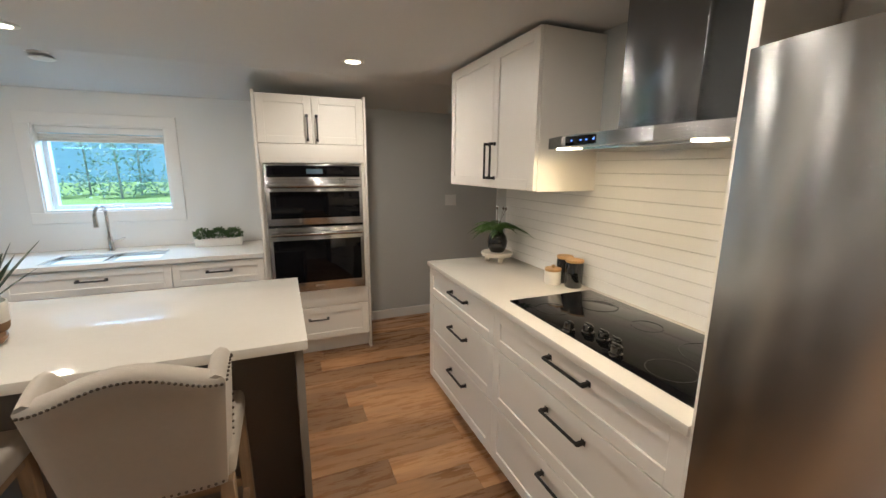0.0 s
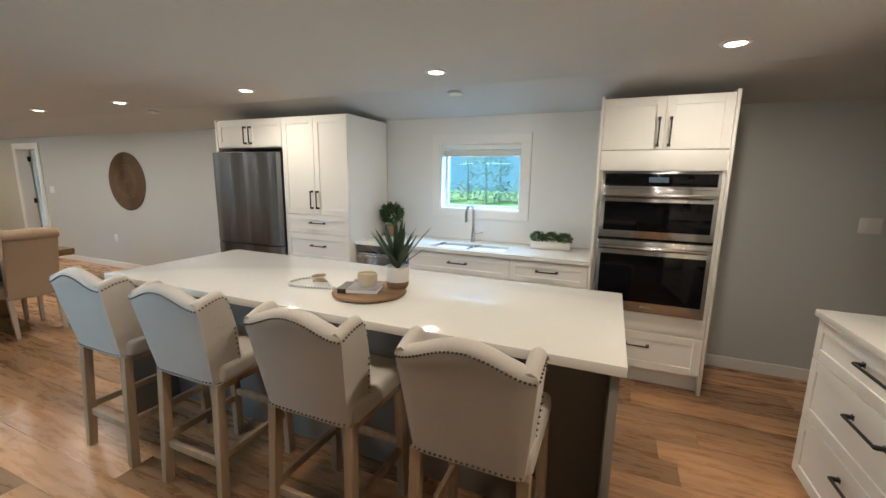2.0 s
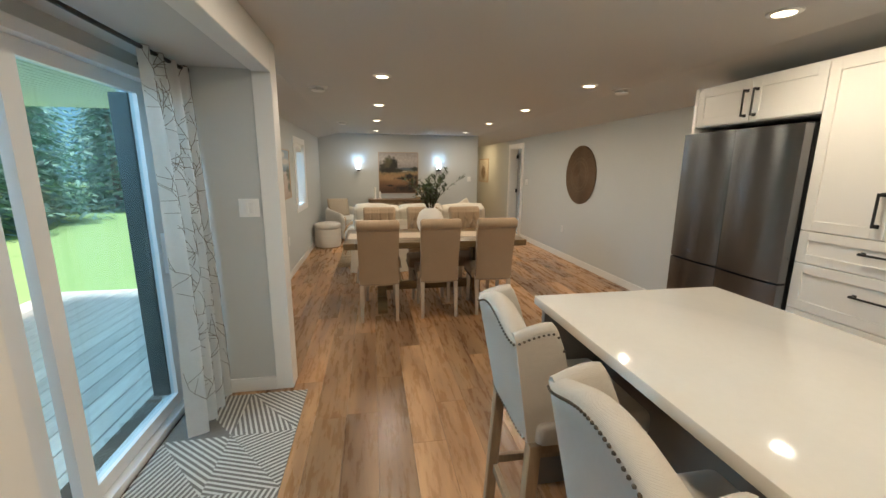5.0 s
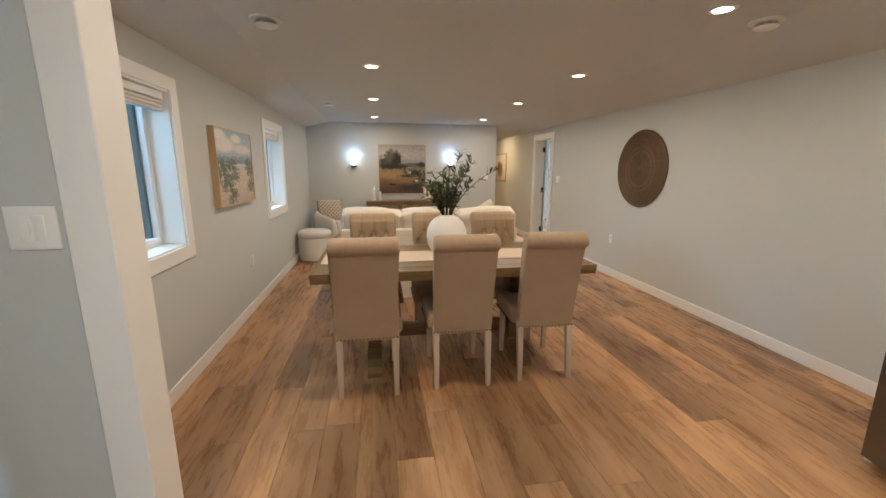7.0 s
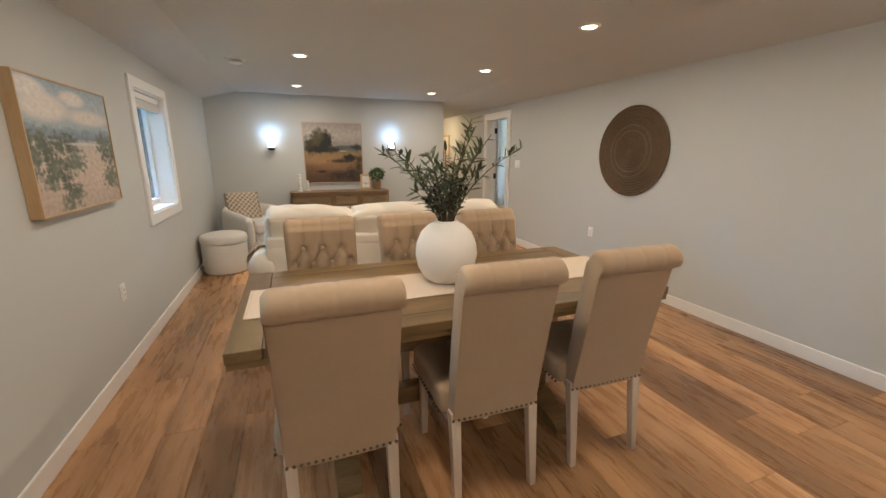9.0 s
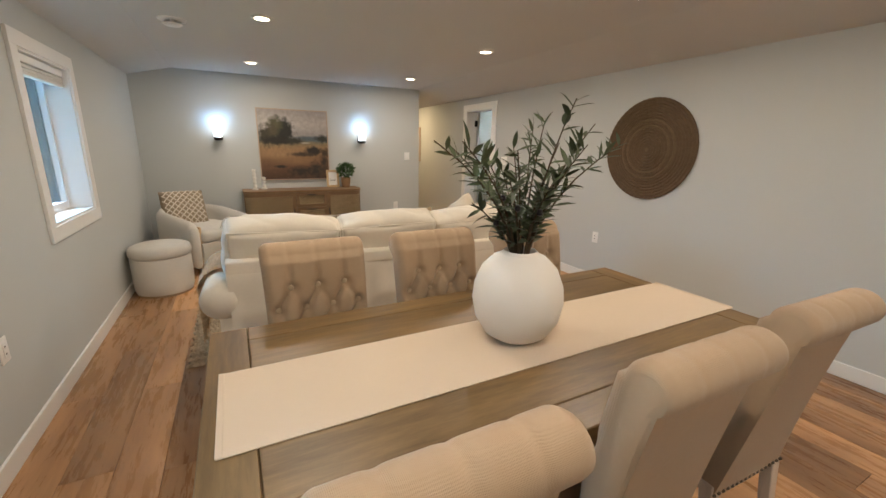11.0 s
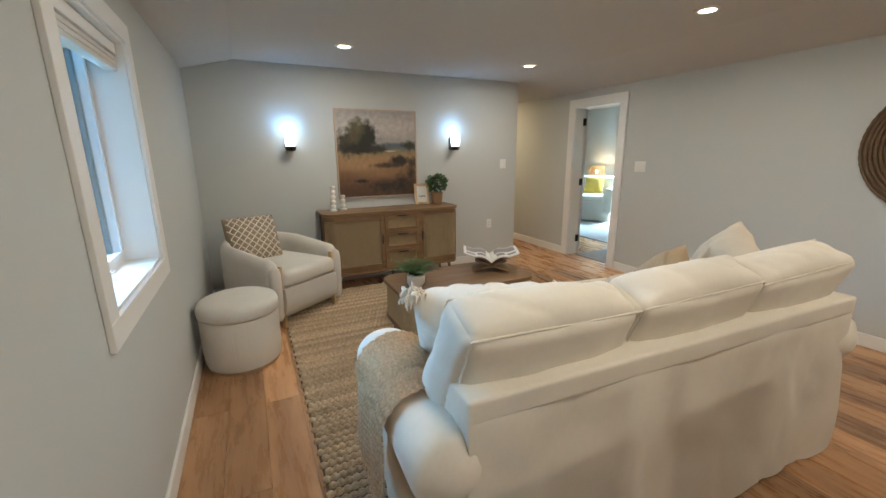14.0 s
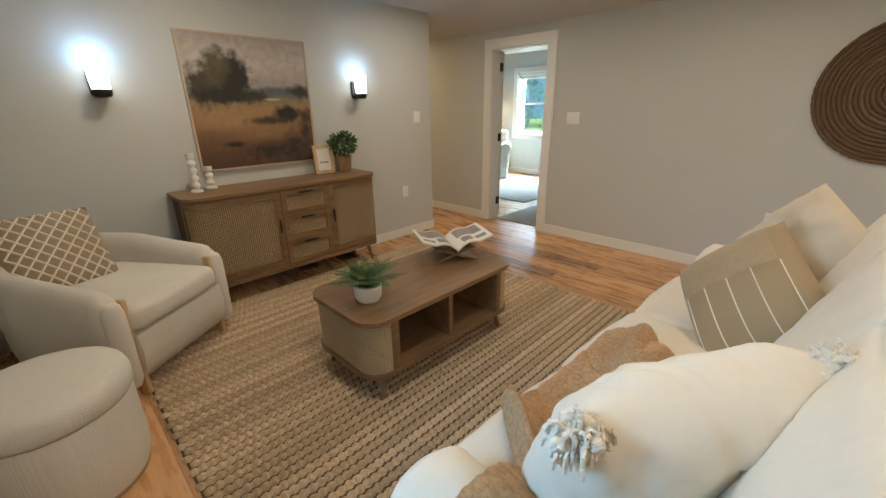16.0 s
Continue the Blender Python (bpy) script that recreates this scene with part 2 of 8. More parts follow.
def tube(bm, pts, r, sides=8, taper=None, caps=True):
    """A round bar along points; taper: radius at the end."""
    pts = [Vector(p) for p in pts]
    rings, n = [], len(pts)
    up = Vector((0, 0, 1))
    for i, p in enumerate(pts):
        d = (pts[min(i + 1, n - 1)] - pts[max(i - 1, 0)]).normalized()
        a = d.cross(up)
        if a.length < 0.05:
            a = d.cross(Vector((1, 0, 0)))
        a.normalize()
        b = d.cross(a)
        rr = r + ((taper if taper is not None else r) - r) * i / max(n - 1, 1)
        rings.append([bm.verts.new(p + (a * math.cos(k * math.tau / sides) + b * math.sin(k * math.tau / sides)) * rr) for k in range(sides)])
    for q, w in zip(rings, rings[1:]):
        for k in range(sides):
            bm.faces.new((q[k], q[(k + 1) % sides], w[(k + 1) % sides], w[k]))
    if caps:
        bm.faces.new(list(reversed(rings[0])))
        bm.faces.new(rings[-1])


def lathe(bm, profile, cx=0, cy=0, cz=0, sides=32, sx=1.0, sy=1.0):
    """Turn (radius, height) pairs round z."""
    rings = []
    for r, z in profile:
        if r < 1e-5:
            rings.append([bm.verts.new((cx, cy, cz + z))])
        else:
            rings.append([bm.verts.new((cx + r * sx * math.cos(k * math.tau / sides), cy + r * sy * math.sin(k * math.tau / sides), cz + z)) for k in range(sides)])
    for a, b in zip(rings, rings[1:]):
        for k in range(sides):
            q = (k + 1) % sides
            f = [a[k % len(a)], a[q % len(a)], b[q % len(b)], b[k % len(b)]]
            f = list(dict.fromkeys(f))
            if len(f) > 2:
                bm.faces.new(f)


def lathem(profile, cx=0, cy=0, cz=0, sides=32, sx=1.0, sy=1.0):
    bm = bmesh.new()
    lathe(bm, profile, cx, cy, cz, sides, sx, sy)
    return bm


def grid(bm, nu, nv, fn, closed_u=False):
    """A sheet of nu by nv vertices; fn(u, v) gives the place for u, v in 0..1."""
    vs = [[bm.verts.new(fn(i / (nu if closed_u else nu - 1), j / (nv - 1))) for j in range(nv)] for i in range(nu)]
    for i in range(nu if closed_u else nu - 1):
        for j in range(nv - 1):
            k = (i + 1) % nu
            bm.faces.new((vs[i][j], vs[k][j], vs[k][j + 1], vs[i][j + 1]))
    return vs


def extrude_poly(bm, pts, along):
    """A prism: closed outline pts swept by the vector along."""
    a = [bm.verts.new(p) for p in pts]
    b = [bm.verts.new(Vector(p) + Vector(along)) for p in pts]
    bm.faces.new(a)
    bm.faces.new(list(reversed(b)))
    for i in range(len(a)):
        j = (i + 1) % len(a)
        bm.faces.new((a[j], a[i], b[i], b[j]))


def mesh_of(name, bm, mat, smooth=True, angle=35):
    bmesh.ops.recalc_face_normals(bm, faces=bm.faces)
    me = bpy.data.meshes.new(name)
    bm.to_mesh(me)
    bm.free()
    me.materials.append(mat)
    if smooth:
        me.shade_smooth()
        me.set_sharp_from_angle(angle=radians(angle))
    return me


def part(name, bm, mat, parent=None, label="", smooth=True, angle=35):
    ob = new(name, mesh_of(name, bm, mat, smooth, angle))
    if parent is not None:
        ob.parent = parent
    if label:
        ob["label"] = label
    return ob


def thing(name, label, category, m=None, group="", kind=""):
    ob = new(name)
    ob.empty_display_size = 0.1
    if m is not None:
        ob.matrix_basis = m
    return tagged(ob, label, category, group, kind)


def structure(name, bm, mat, label, category, smooth=False):
    return tagged(part(name, bm, mat, smooth=smooth), label, category, kind="structure")


def soften(ob, levels=1):
    md = ob.modifiers.new("soft", "SUBSURF")
    md.levels = md.render_levels = levels
    return ob


def cushion(w, d, h, nu=14, nv=14, puff=0.5, crease=0.0, seed=0):
    """A stuffed cushion lying flat, w by d by h, with pinched edges."""
    bm = bmesh.new()
    for sgn in (1, -1):
        def at(u, v):
            a, b = 2 * u - 1, 2 * v - 1
            e = (1 - abs(a) ** 3.0) ** puff * (1 - abs(b) ** 3.0) ** puff
            inx, iny = 1 - 0.06 * (1 - b * b), 1 - 0.06 * (1 - a * a)
            k = crease * noise.noise(Vector((a * 2.2 + seed, b * 2.2, sgn * 3.0))) * e
            k -= 0.45 * crease * max(0, 1 - 3.2 * abs(noise.noise(Vector((a * 2.6 - seed, b * 3.4 + seed, sgn * 5.0))))) ** 2 * min(1, 2 * e)
            return Vector((a * w / 2 * iny, b * d / 2 * inx, sgn * h / 2 * e + k))
        grid(bm, nu, nv, at)
    bmesh.ops.remove_doubles(bm, verts=bm.verts, dist=0.0005)
    return bm


def boxed(w, d, h, r=0.035, bulge=0.02, crease=0.008, seed=0, n=20):
    """A boxed cushion: flat stuffed faces, narrow rounded edges, slight creases."""
    bm = bmesh.new()
    half = Vector((w / 2, d / 2, h / 2))

    def spread(t):
        return math.sin((t - 0.5) * math.pi) ** 1 if n < 3 else max(-1, min(1, 1.04 * math.sin((t - 0.5) * math.pi)))
    for ax in range(3):
        for sgn in (1, -1):
            def at(u, v):
                c = [0, 0, 0]
                c[ax], c[(ax + 1) % 3], c[(ax + 2) % 3] = sgn, spread(u), spread(v)
                p = Vector((c[0] * half.x, c[1] * half.y, c[2] * half.z))
                q = Vector([max(-half[i] + r, min(half[i] - r, p[i])) for i in range(3)])
                o = p - q
                p = q + (o.normalized() * r if o.length > 1e-6 else o)
                k = bulge * (1 - c[0] ** 2 * (ax != 0)) * (1 - c[1] ** 2 * (ax != 1)) * (1 - c[2] ** 2 * (ax != 2))
                p[ax] += sgn * k
                wr = noise.noise(Vector((p.x * 6 + seed, p.y * 6, p.z * 6))) + 0.5 * noise.noise(Vector((p.x * 14, p.y * 9 + seed, p.z * 14)))
                wr -= 0.55 * max(0, 1 - 3.2 * abs(noise.noise(Vector((p.x * 5 + p.y * 4, p.y * 4 - p.z * 5 + seed, p.z * 6 + 7))))) ** 2
                return p + (p.normalized() * crease * wr)
            grid(bm, n, n, at)
    bmesh.ops.remove_doubles(bm, verts=bm.verts, dist=0.0006)
    return bm


def axes(at, x, y):
    """A pose from a place, the local x direction and roughly the local y direction."""
    x = Vector(x).normalized()
    z = x.cross(Vector(y)).normalized()
    y = z.cross(x)
    return Matrix(((x.x, y.x, z.x, at[0]), (x.y, y.y, z.y, at[1]), (x.z, y.z, z.z, at[2]), (0, 0, 0, 1)))


def leaf_blade(bm, base, d, length, width, up, curl=0.15):
    """A small folded leaf."""
    d = d.normalized()
    s = d.cross(up)
    if s.length < 0.01:
        s = d.cross(Vector((1, 0, 0)))
    s.normalize()
    n = s.cross(d)
    rows = []
    for k, wv in ((0, 0.12), (0.35, 1.0), (0.7, 0.75), (1.0, 0.0)):
        p = base + d * length * k - n * curl * length * k * k
        if wv:
            rows.append((bm.verts.new(p + s * width * wv / 2 + n * width * 0.12), bm.verts.new(p), bm.verts.new(p - s * width * wv / 2 + n * width * 0.12)))
        else:
            rows.append((bm.verts.new(p),))
    for a, b in zip(rows, rows[1:]):
        if len(b) == 3:
            bm.faces.new((a[0], a[1], b[1], b[0]))
            bm.faces.new((a[1], a[2], b[2], b[1]))
        else:
            bm.faces.new((a[0], a[1], b[0]))
            bm.faces.new((a[1], a[2], b[0]))


# ---- the shell of the place ----
NY, SY, WX, EX = 3.96, -0.29, -10.30, 1.46
EX2 = 2.9  # end of the side passage past the cooktop wall


def wall_box(bm, *d):
    box(bm, *d)


# north wall with the kitchen window and the bedroom door
bm = bmesh.new()
KW = (-1.69, -0.87, 1.20, 1.85)
BD = (-10.055, -9.34, 1.925)
T = 0.16
wall_box(bm, KW[1], EX2 + 0.15, NY, NY + T, 0, 2.5)
wall_box(bm, KW[0], KW[1], NY, NY + T, 0, KW[2])
wall_box(bm, KW[0], KW[1], NY, NY + T, KW[3], 2.5)
wall_box(bm, BD[1], KW[0], NY, NY + T, 0, 2.5)
wall_box(bm, BD[0], BD[1], NY, NY + T, BD[2], 2.5)
wall_box(bm, -14.2, BD[0], NY, NY + T, 0, 2.5)
structure("wall_north", bm, WALL, "pale grey painted wall with a small window and a doorway", "wall")

# south wall of dining and living, two windows
W1, W2 = (-5.42, -4.64, 0.885, 1.84), (-8.275, -7.495, 0.885, 1.84)
bm = bmesh.new()
ST = 0.24
for a, b in ((W1[1], -3.93), (W2[1], W1[0]), (WX - 0.15, W2[0])):
    wall_box(bm, a, b, SY - ST, SY, 0, 2.5)
for w in (W1, W2):
    wall_box(bm, w[0], w[1], SY - ST, SY, 0, w[2])
    wall_box(bm, w[0], w[1], SY - ST, SY, w[3], 2.5)
structure("wall_south", bm, WALL, "pale grey painted wall with two deep-set windows", "wall")

bm = bmesh.new()
wall_box(bm, WX - 0.12, WX, SY, 3.246, 0, 2.5)
structure("wall_west", bm, WALL, "pale grey painted wall behind the sideboard", "wall")
bm = bmesh.new()
wall_box(bm, -14.2, WX - 0.12, 2.60, 2.72, 0, 2.5)
wall_box(bm, -14.32, -14.2, 2.60, NY + T, 0, 2.5)
wall_box(bm, WX - 0.12, WX - 0.002, 2.72, 3.246, 0, 2.5)
structure("wall_hall", bm, WALL, "pale grey painted hall wall", "wall")
bm = bmesh.new()
wall_box(bm, EX, EX + 0.15, -1.4, 2.70, 0, 2.5)
structure("wall_east", bm, WALL, "pale grey painted kitchen wall behind the cooktop", "wall")
bm = bmesh.new()
wall_box(bm, EX + 0.15, EX2, 2.55, 2.70, 0, 2.5)
wall_box(bm, EX2, EX2 + 0.15, 2.55, NY, 0, 2.5)
structure("wall_passage", bm, WALL, "pale grey painted wall", "wall")

# patio alcove: stub walls, header, back wall round the sliding door
AW, AE, AB = -3.81, -1.87, -0.35
PD = (-3.79, -1.96, 1.965)
bm = bmesh.new()
wall_box(bm, AW - 0.12, AW, AB, 0.24, 0, 2.5)
structure("wall_stub_1", bm, WALL, "grey painted stub wall beside the patio door", "wall")
bm = bmesh.new()
wall_box(bm, AE, AE + 0.12, AB, 0.24, 0, 2.5)
structure("wall_stub_2", bm, WALL, "grey painted stub wall beside the patio door", "wall")
bm = bmesh.new()
wall_box(bm, AW - 0.14, AW + 0.02, AB - 0.2, AB, 0, 2.5)
wall_box(bm, PD[0] + 0.0, PD[1], AB - 0.2, AB, PD[2], 2.5)
wall_box(bm, PD[1], AE + 0.12, AB - 0.2, AB, 0, 2.5)
structure("wall_patio", bm, WALL, "grey painted wall round the patio door", "wall")
bm = bmesh.new()
wall_box(bm, AW, AE, AB, 0.24, 2.03, 2.5)
structure("alcove_header", bm, CEIL, "white painted dropped header over the patio alcove", "header")
# plain closing walls behind the first viewpoint
bm = bmesh.new()
wall_box(bm, AE + 0.12, EX + 0.15, -1.55, -1.4, 0, 2.5)
wall_box(bm, AE + 0.0, AE + 0.12, -1.55, AB - 0.2, 0, 2.5)
structure("wall_back", bm, WALL, "pale grey painted wall", "wall")

# ceiling: flat middle, sloped strips along both long walls
bm = bmesh.new()
prof = [(-0.60, 2.02), (SY, 2.092), (0.125, 2.2), (3.18, 2.2), (NY, 2.092), (4.2, 2.06), (4.2, 2.45), (-0.6, 2.45)]
extrude_poly(bm, [(-14.3, y, z) for y, z in prof], (14.3 + AW - 0.06, 0, 0))
prof2 = [(-1.5, 2.2), (3.18, 2.2), (NY, 2.092), (4.2, 2.06), (4.2, 2.45), (-1.5, 2.45)]
extrude_poly(bm, [(AW - 0.06, y, z) for y, z in prof2], (EX2 + 0.1 - AW + 0.06, 0, 0))
structure("ceiling", bm, CEIL, "flat grey-white painted ceiling with sloped edges", "ceiling")

bm = bmesh.new()
box(bm, -14.3, EX + 0.1, -0.65, 4.1, -0.08, -0.012)
box(bm, EX + 0.1, EX2 + 0.1, 2.55, 4.1, -0.08, -0.012)
box(bm, -13.3, -8.3, 4.1, 7.5, -0.08, -0.012)
box(bm, AE, EX + 0.15, -1.55, -0.65, -0.08, -0.012)
FLOORBASE = material("floor_base", (0.10, 0.06, 0.035), 0.6)
FLOOR = structure("floor", bm, FLOORBASE, "warm brown oak plank floor", "floor")


# baseboards, 0.1 high
def baseboard(name, *d):
    bm = bmesh.new()
    box(bm, *d, bevel=0.003, segs=1)
    structure(name, bm, TRIM, "white painted baseboard", "baseboard")


BBH = 0.095
baseboard("baseboard", -9.25, -4.0, NY - 0.014, NY, 0, BBH)
baseboard("baseboard", -14.2, -10.14, NY - 0.014, NY, 0, BBH)
baseboard("baseboard", 0.64, EX2, NY - 0.014, NY, 0, BBH)
baseboard("baseboard", WX + 0.014, AW - 0.134, SY, SY + 0.014, 0, BBH)
baseboard("baseboard", WX, WX + 0.014, SY, 3.246, 0, BBH)
baseboard("baseboard", WX - 0.12, WX + 0.014, 3.246, 3.26, 0, BBH)
baseboard("baseboard", AW, AW + 0.014, AB, 0.155, 0, BBH)
baseboard("baseboard", AW - 0.134, AW - 0.12, SY + 0.014, 0.155, 0, BBH)
baseboard("baseboard", AE - 0.014, AE, AB, 0.155, 0, BBH)

# casing of the alcove opening
bm = bmesh.new()
box(bm, AW - 0.135, AW + 0.012, 0.155, 0.262, 0, 2.198, bevel=0.003, segs=1)
structure("trim_post_1", bm, TRIM, "white painted casing of the alcove opening", "trim")
bm = bmesh.new()
box(bm, AE - 0.012, AE + 0.135, 0.155, 0.262, 0, 2.198, bevel=0.003, segs=1)
structure("trim_post_2", bm, TRIM, "white painted casing of the alcove opening", "trim")
bm = bmesh.new()
box(bm, AW + 0.012, AE - 0.012, 0.155, 0.262, 2.015, 2.198, bevel=0.003, segs=1)
structure("trim_header", bm, TRIM, "white painted casing over the alcove opening", "trim")


# whiter painted panels round the kitchen window, between pantry and oven tower
SPLASH = material("white_splash_panel", (0.76, 0.76, 0.74), 0.4, vary=0.015, scale=3)
bs_ = structure("backsplash_sink", boxm(-2.308, KW[0] - 0.086, NY - 0.007, NY - 0.0005, 0.906, 2.093), SPLASH, "white painted splash panels round the kitchen window", "backsplash")
for d in ((KW[1] + 0.086, -0.196, 0.906, 2.093), (KW[0] - 0.086, KW[1] + 0.086, 0.906, KW[2] - 0.086), (KW[0] - 0.086, KW[1] + 0.086, KW[3] + 0.081, 2.093)):
    part("panel", boxm(d[0], d[1], NY - 0.007, NY - 0.0005, d[2], d[3]), SPLASH, bs_, smooth=False)


# ---- windows, doors, fixtures of the shell ----
VINYL = material("white_vinyl", (0.80, 0.81, 0.82), 0.35, vary=0.01)
DARKFRAME = material("dark_exterior_frame", (0.03, 0.045, 0.045), 0.5, vary=0.05)
BLIND = fabric("blind_cloth", (0.78, 0.76, 0.72), 500, 0.2)


def window(name, x0, x1, z0, z1, wall_t, m, label, split=False, fw=0.05):
    """A window in a wall facing local -y; the room side is at y = 0, x0..x1 and z0..z1 are the opening."""
    w = tagged(part(name, boxm(x0 - 0.085, x1 + 0.085, -0.018, 0.0, z1, z1 + 0.08, bevel=0.002, segs=1), TRIM), label, "window", kind="structure")
    w.matrix_basis = m
    for d in ((x0 - 0.085, x1 + 0.085, z0 - 0.085, z0), (x0 - 0.085, x0, z0, z1), (x1, x1 + 0.085, z0, z1)):
        part("casing", boxm(d[0], d[1], -0.018, 0, d[2], d[3], bevel=0.002, segs=1), TRIM, w)
    t = wall_t - 0.05 if wall_t < 0.22 else 0.135
    for nm, d in (("jamb", (x0, x0 + 0.012, z0, z1)), ("jamb", (x1 - 0.012, x1, z0, z1)), ("head", (x0 + 0.012, x1 - 0.012, z1 - 0.012, z1)), ("sill", (x0 + 0.012, x1 - 0.012, z0, z0 + 0.014))):
        part(nm, boxm(d[0], d[1], -0.004, t, d[2], d[3]), TRIM, w)
    a, b, c, e = x0 + 0.012, x1 - 0.012, z0 + 0.014, z1 - 0.012
    bm = bmesh.new()
    for d in ((a, a + fw, c, e), (b - fw, b, c, e), (a + fw, b - fw, c, c + fw), (a + fw, b - fw, e - fw, e)):
        box(bm, d[0], d[1], t - 0.005, t + 0.045, d[2], d[3])
    fr = part("frame", bm, VINYL, w, smooth=False)
    if wall_t > 0.22:
        bm = bmesh.new()
        s0, s1, s2, s3 = a + 0.03, b - 0.03, c + 0.03, e - 0.03
        for d in ((s0, s0 + 0.024, s2, s3), (s1 - 0.024, s1, s2, s3), (s0 + 0.024, s1 - 0.024, s2, s2 + 0.024), (s0 + 0.024, s1 - 0.024, s3 - 0.024, s3)):
            box(bm, d[0], d[1], t - 0.014, t - 0.0055, d[2], d[3], bevel=0.002, segs=1)
        part("sash", bm, VINYL, w)
    if split == "v":
        mid = (c + e) / 2
        part("meeting_rail", boxm(a + 0.05, b - 0.05, t, t + 0.04, mid - 0.02, mid + 0.02), VINYL, fr)
    bm = bmesh.new()
    for d in ((a + fw, a + fw + 0.03, c + fw, e - fw), (b - fw - 0.03, b - fw, c + fw, e - fw)) if wall_t > 0.22 else ():
        box(bm, d[0], d[1], t + 0.024, t + 0.075, d[2], d[3])
    if wall_t > 0.22:
        part("dark_edge", bm, DARKFRAME, fr, smooth=False)
    else:
        bm.free()
    g = part("pane", boxm(a + fw, b - fw, t + 0.018, t + 0.022, c + fw, e - fw), CLEARGLASS, w)
    g.visible_shadow = False
    bl = part("blind", boxm(x0 + 0.016, x1 - 0.016, 0.02, 0.075, z1 - 0.06, z1 - 0.014, bevel=0.004), TRIM, w, "folded white blind at the window head")
    for k in range(3):
        part("fold", boxm(x0 + 0.018, x1 - 0.018, 0.024, 0.07, z1 - 0.085 - k * 0.02, z1 - 0.066 - k * 0.02, bevel=0.006), BLIND, bl)
    bm = bmesh.new()
    xm = (x0 + x1) / 2
    box(bm, xm - 0.05, xm + 0.05, t - 0.03, t - 0.005, c + 0.002, c + 0.022, bevel=0.008)
    tube(bm, [(xm - 0.03, t - 0.02, c + 0.02), (xm + 0.0, t - 0.035, c + 0.035), (xm + 0.05, t - 0.045, c + 0.03)], 0.006, 6)
    part("crank", bm, VINYL, w)
    return w


window("window_1", KW[0], KW[1], KW[2], KW[3], T, pose(0, NY, 0), "small white-trimmed kitchen window above the sink", fw=0.028)
R180 = pose(0, SY, 0, 0, 0, 180)
window("window_2", -W1[1], -W1[0], W1[2], W1[3], ST, R180, "deep-set white-trimmed window with a raised blind")
window("window_3", -W2[1], -W2[0], W2[2], W2[3], ST, R180, "deep-set white-trimmed window with a raised blind")

# sliding patio door
pd = tagged(part("door_1", boxm(PD[0], PD[1], AB - 0.16, AB + 0.01, 0, 0.045, bevel=0.003), VINYL), "white sliding glass patio door with curtain", "door", kind="structure")
for nm, d in (("jamb", (PD[0], PD[0] + 0.05, 0.045, PD[2])), ("jamb", (PD[1] - 0.05, PD[1], 0.045, PD[2])), ("head", (PD[0] + 0.05, PD[1] - 0.05, PD[2] - 0.05, PD[2]))):
    part(nm, boxm(d[0], d[1], AB - 0.16, AB + 0.012, d[2], d[3], bevel=0.002, segs=1), VINYL, pd)
for x0, x1, y in ((-3.735, -2.83, AB - 0.03), (-2.80, -2.015, AB - 0.085)):
    bm = bmesh.new()
    for d in ((x0, x0 + 0.085, 0.05, 1.912), (x1 - 0.085, x1, 0.05, 1.912), (x0 + 0.085, x1 - 0.085, 0.05, 0.115), (x0 + 0.085, x1 - 0.085, 1.85, 1.912)):
        box(bm, d[0], d[1], y - 0.04, y, d[2], d[3])
    pn = part("sliding_panel", bm, VINYL, pd, smooth=False)
    bm = bmesh.new()
    for d in ((x0 + 0.07, x0 + 0.10, 0.115, 1.85), (x1 - 0.1, x1 - 0.083, 0.115, 1.85)):
        box(bm, d[0], d[1], y - (0.13 if d[0] < x0 + 0.2 and x0 < -3 else 0.075), y - 0.042, d[2], d[3])
    part("dark_edge", bm, DARKFRAME, pn, smooth=False)
    g = part("pane", boxm(x0 + 0.08, x1 - 0.08, y - 0.024, y - 0.020, 0.11, 1.855), CLEARGLASS, pn)
    g.visible_shadow = False
bm = bmesh.new()
box(bm, -3.705, -3.685, AB - 0.03, AB + 0.012, 0.86, 1.10, bevel=0.004)
part("pull_handle", bm, VINYL, pd)

# curtain on its rod
CURT = fabric("curtain_cotton", (0.86, 0.855, 0.82), 900, 0.25)
TWIG = material("twig_print", (0.26, 0.20, 0.13), 0.9, vary=0.2)
cu = thing("curtain", "white curtain printed with brown twigs by the patio door", "curtain")


def curtain_at(u, v):
    z = 0.02 + 1.99 * v
    sp = 1.0 - 0.12 * math.sin(v * 3.0)
    return Vector((-3.79 + 0.49 * u * sp - 0.03 * (1 - v) * (u - 0.3), -0.18 + (0.022 + 0.026 * (1 - v)) * math.sin(u * 23 + 0.6 * math.sin(v * 4)) + 0.02 * (1 - v), z))


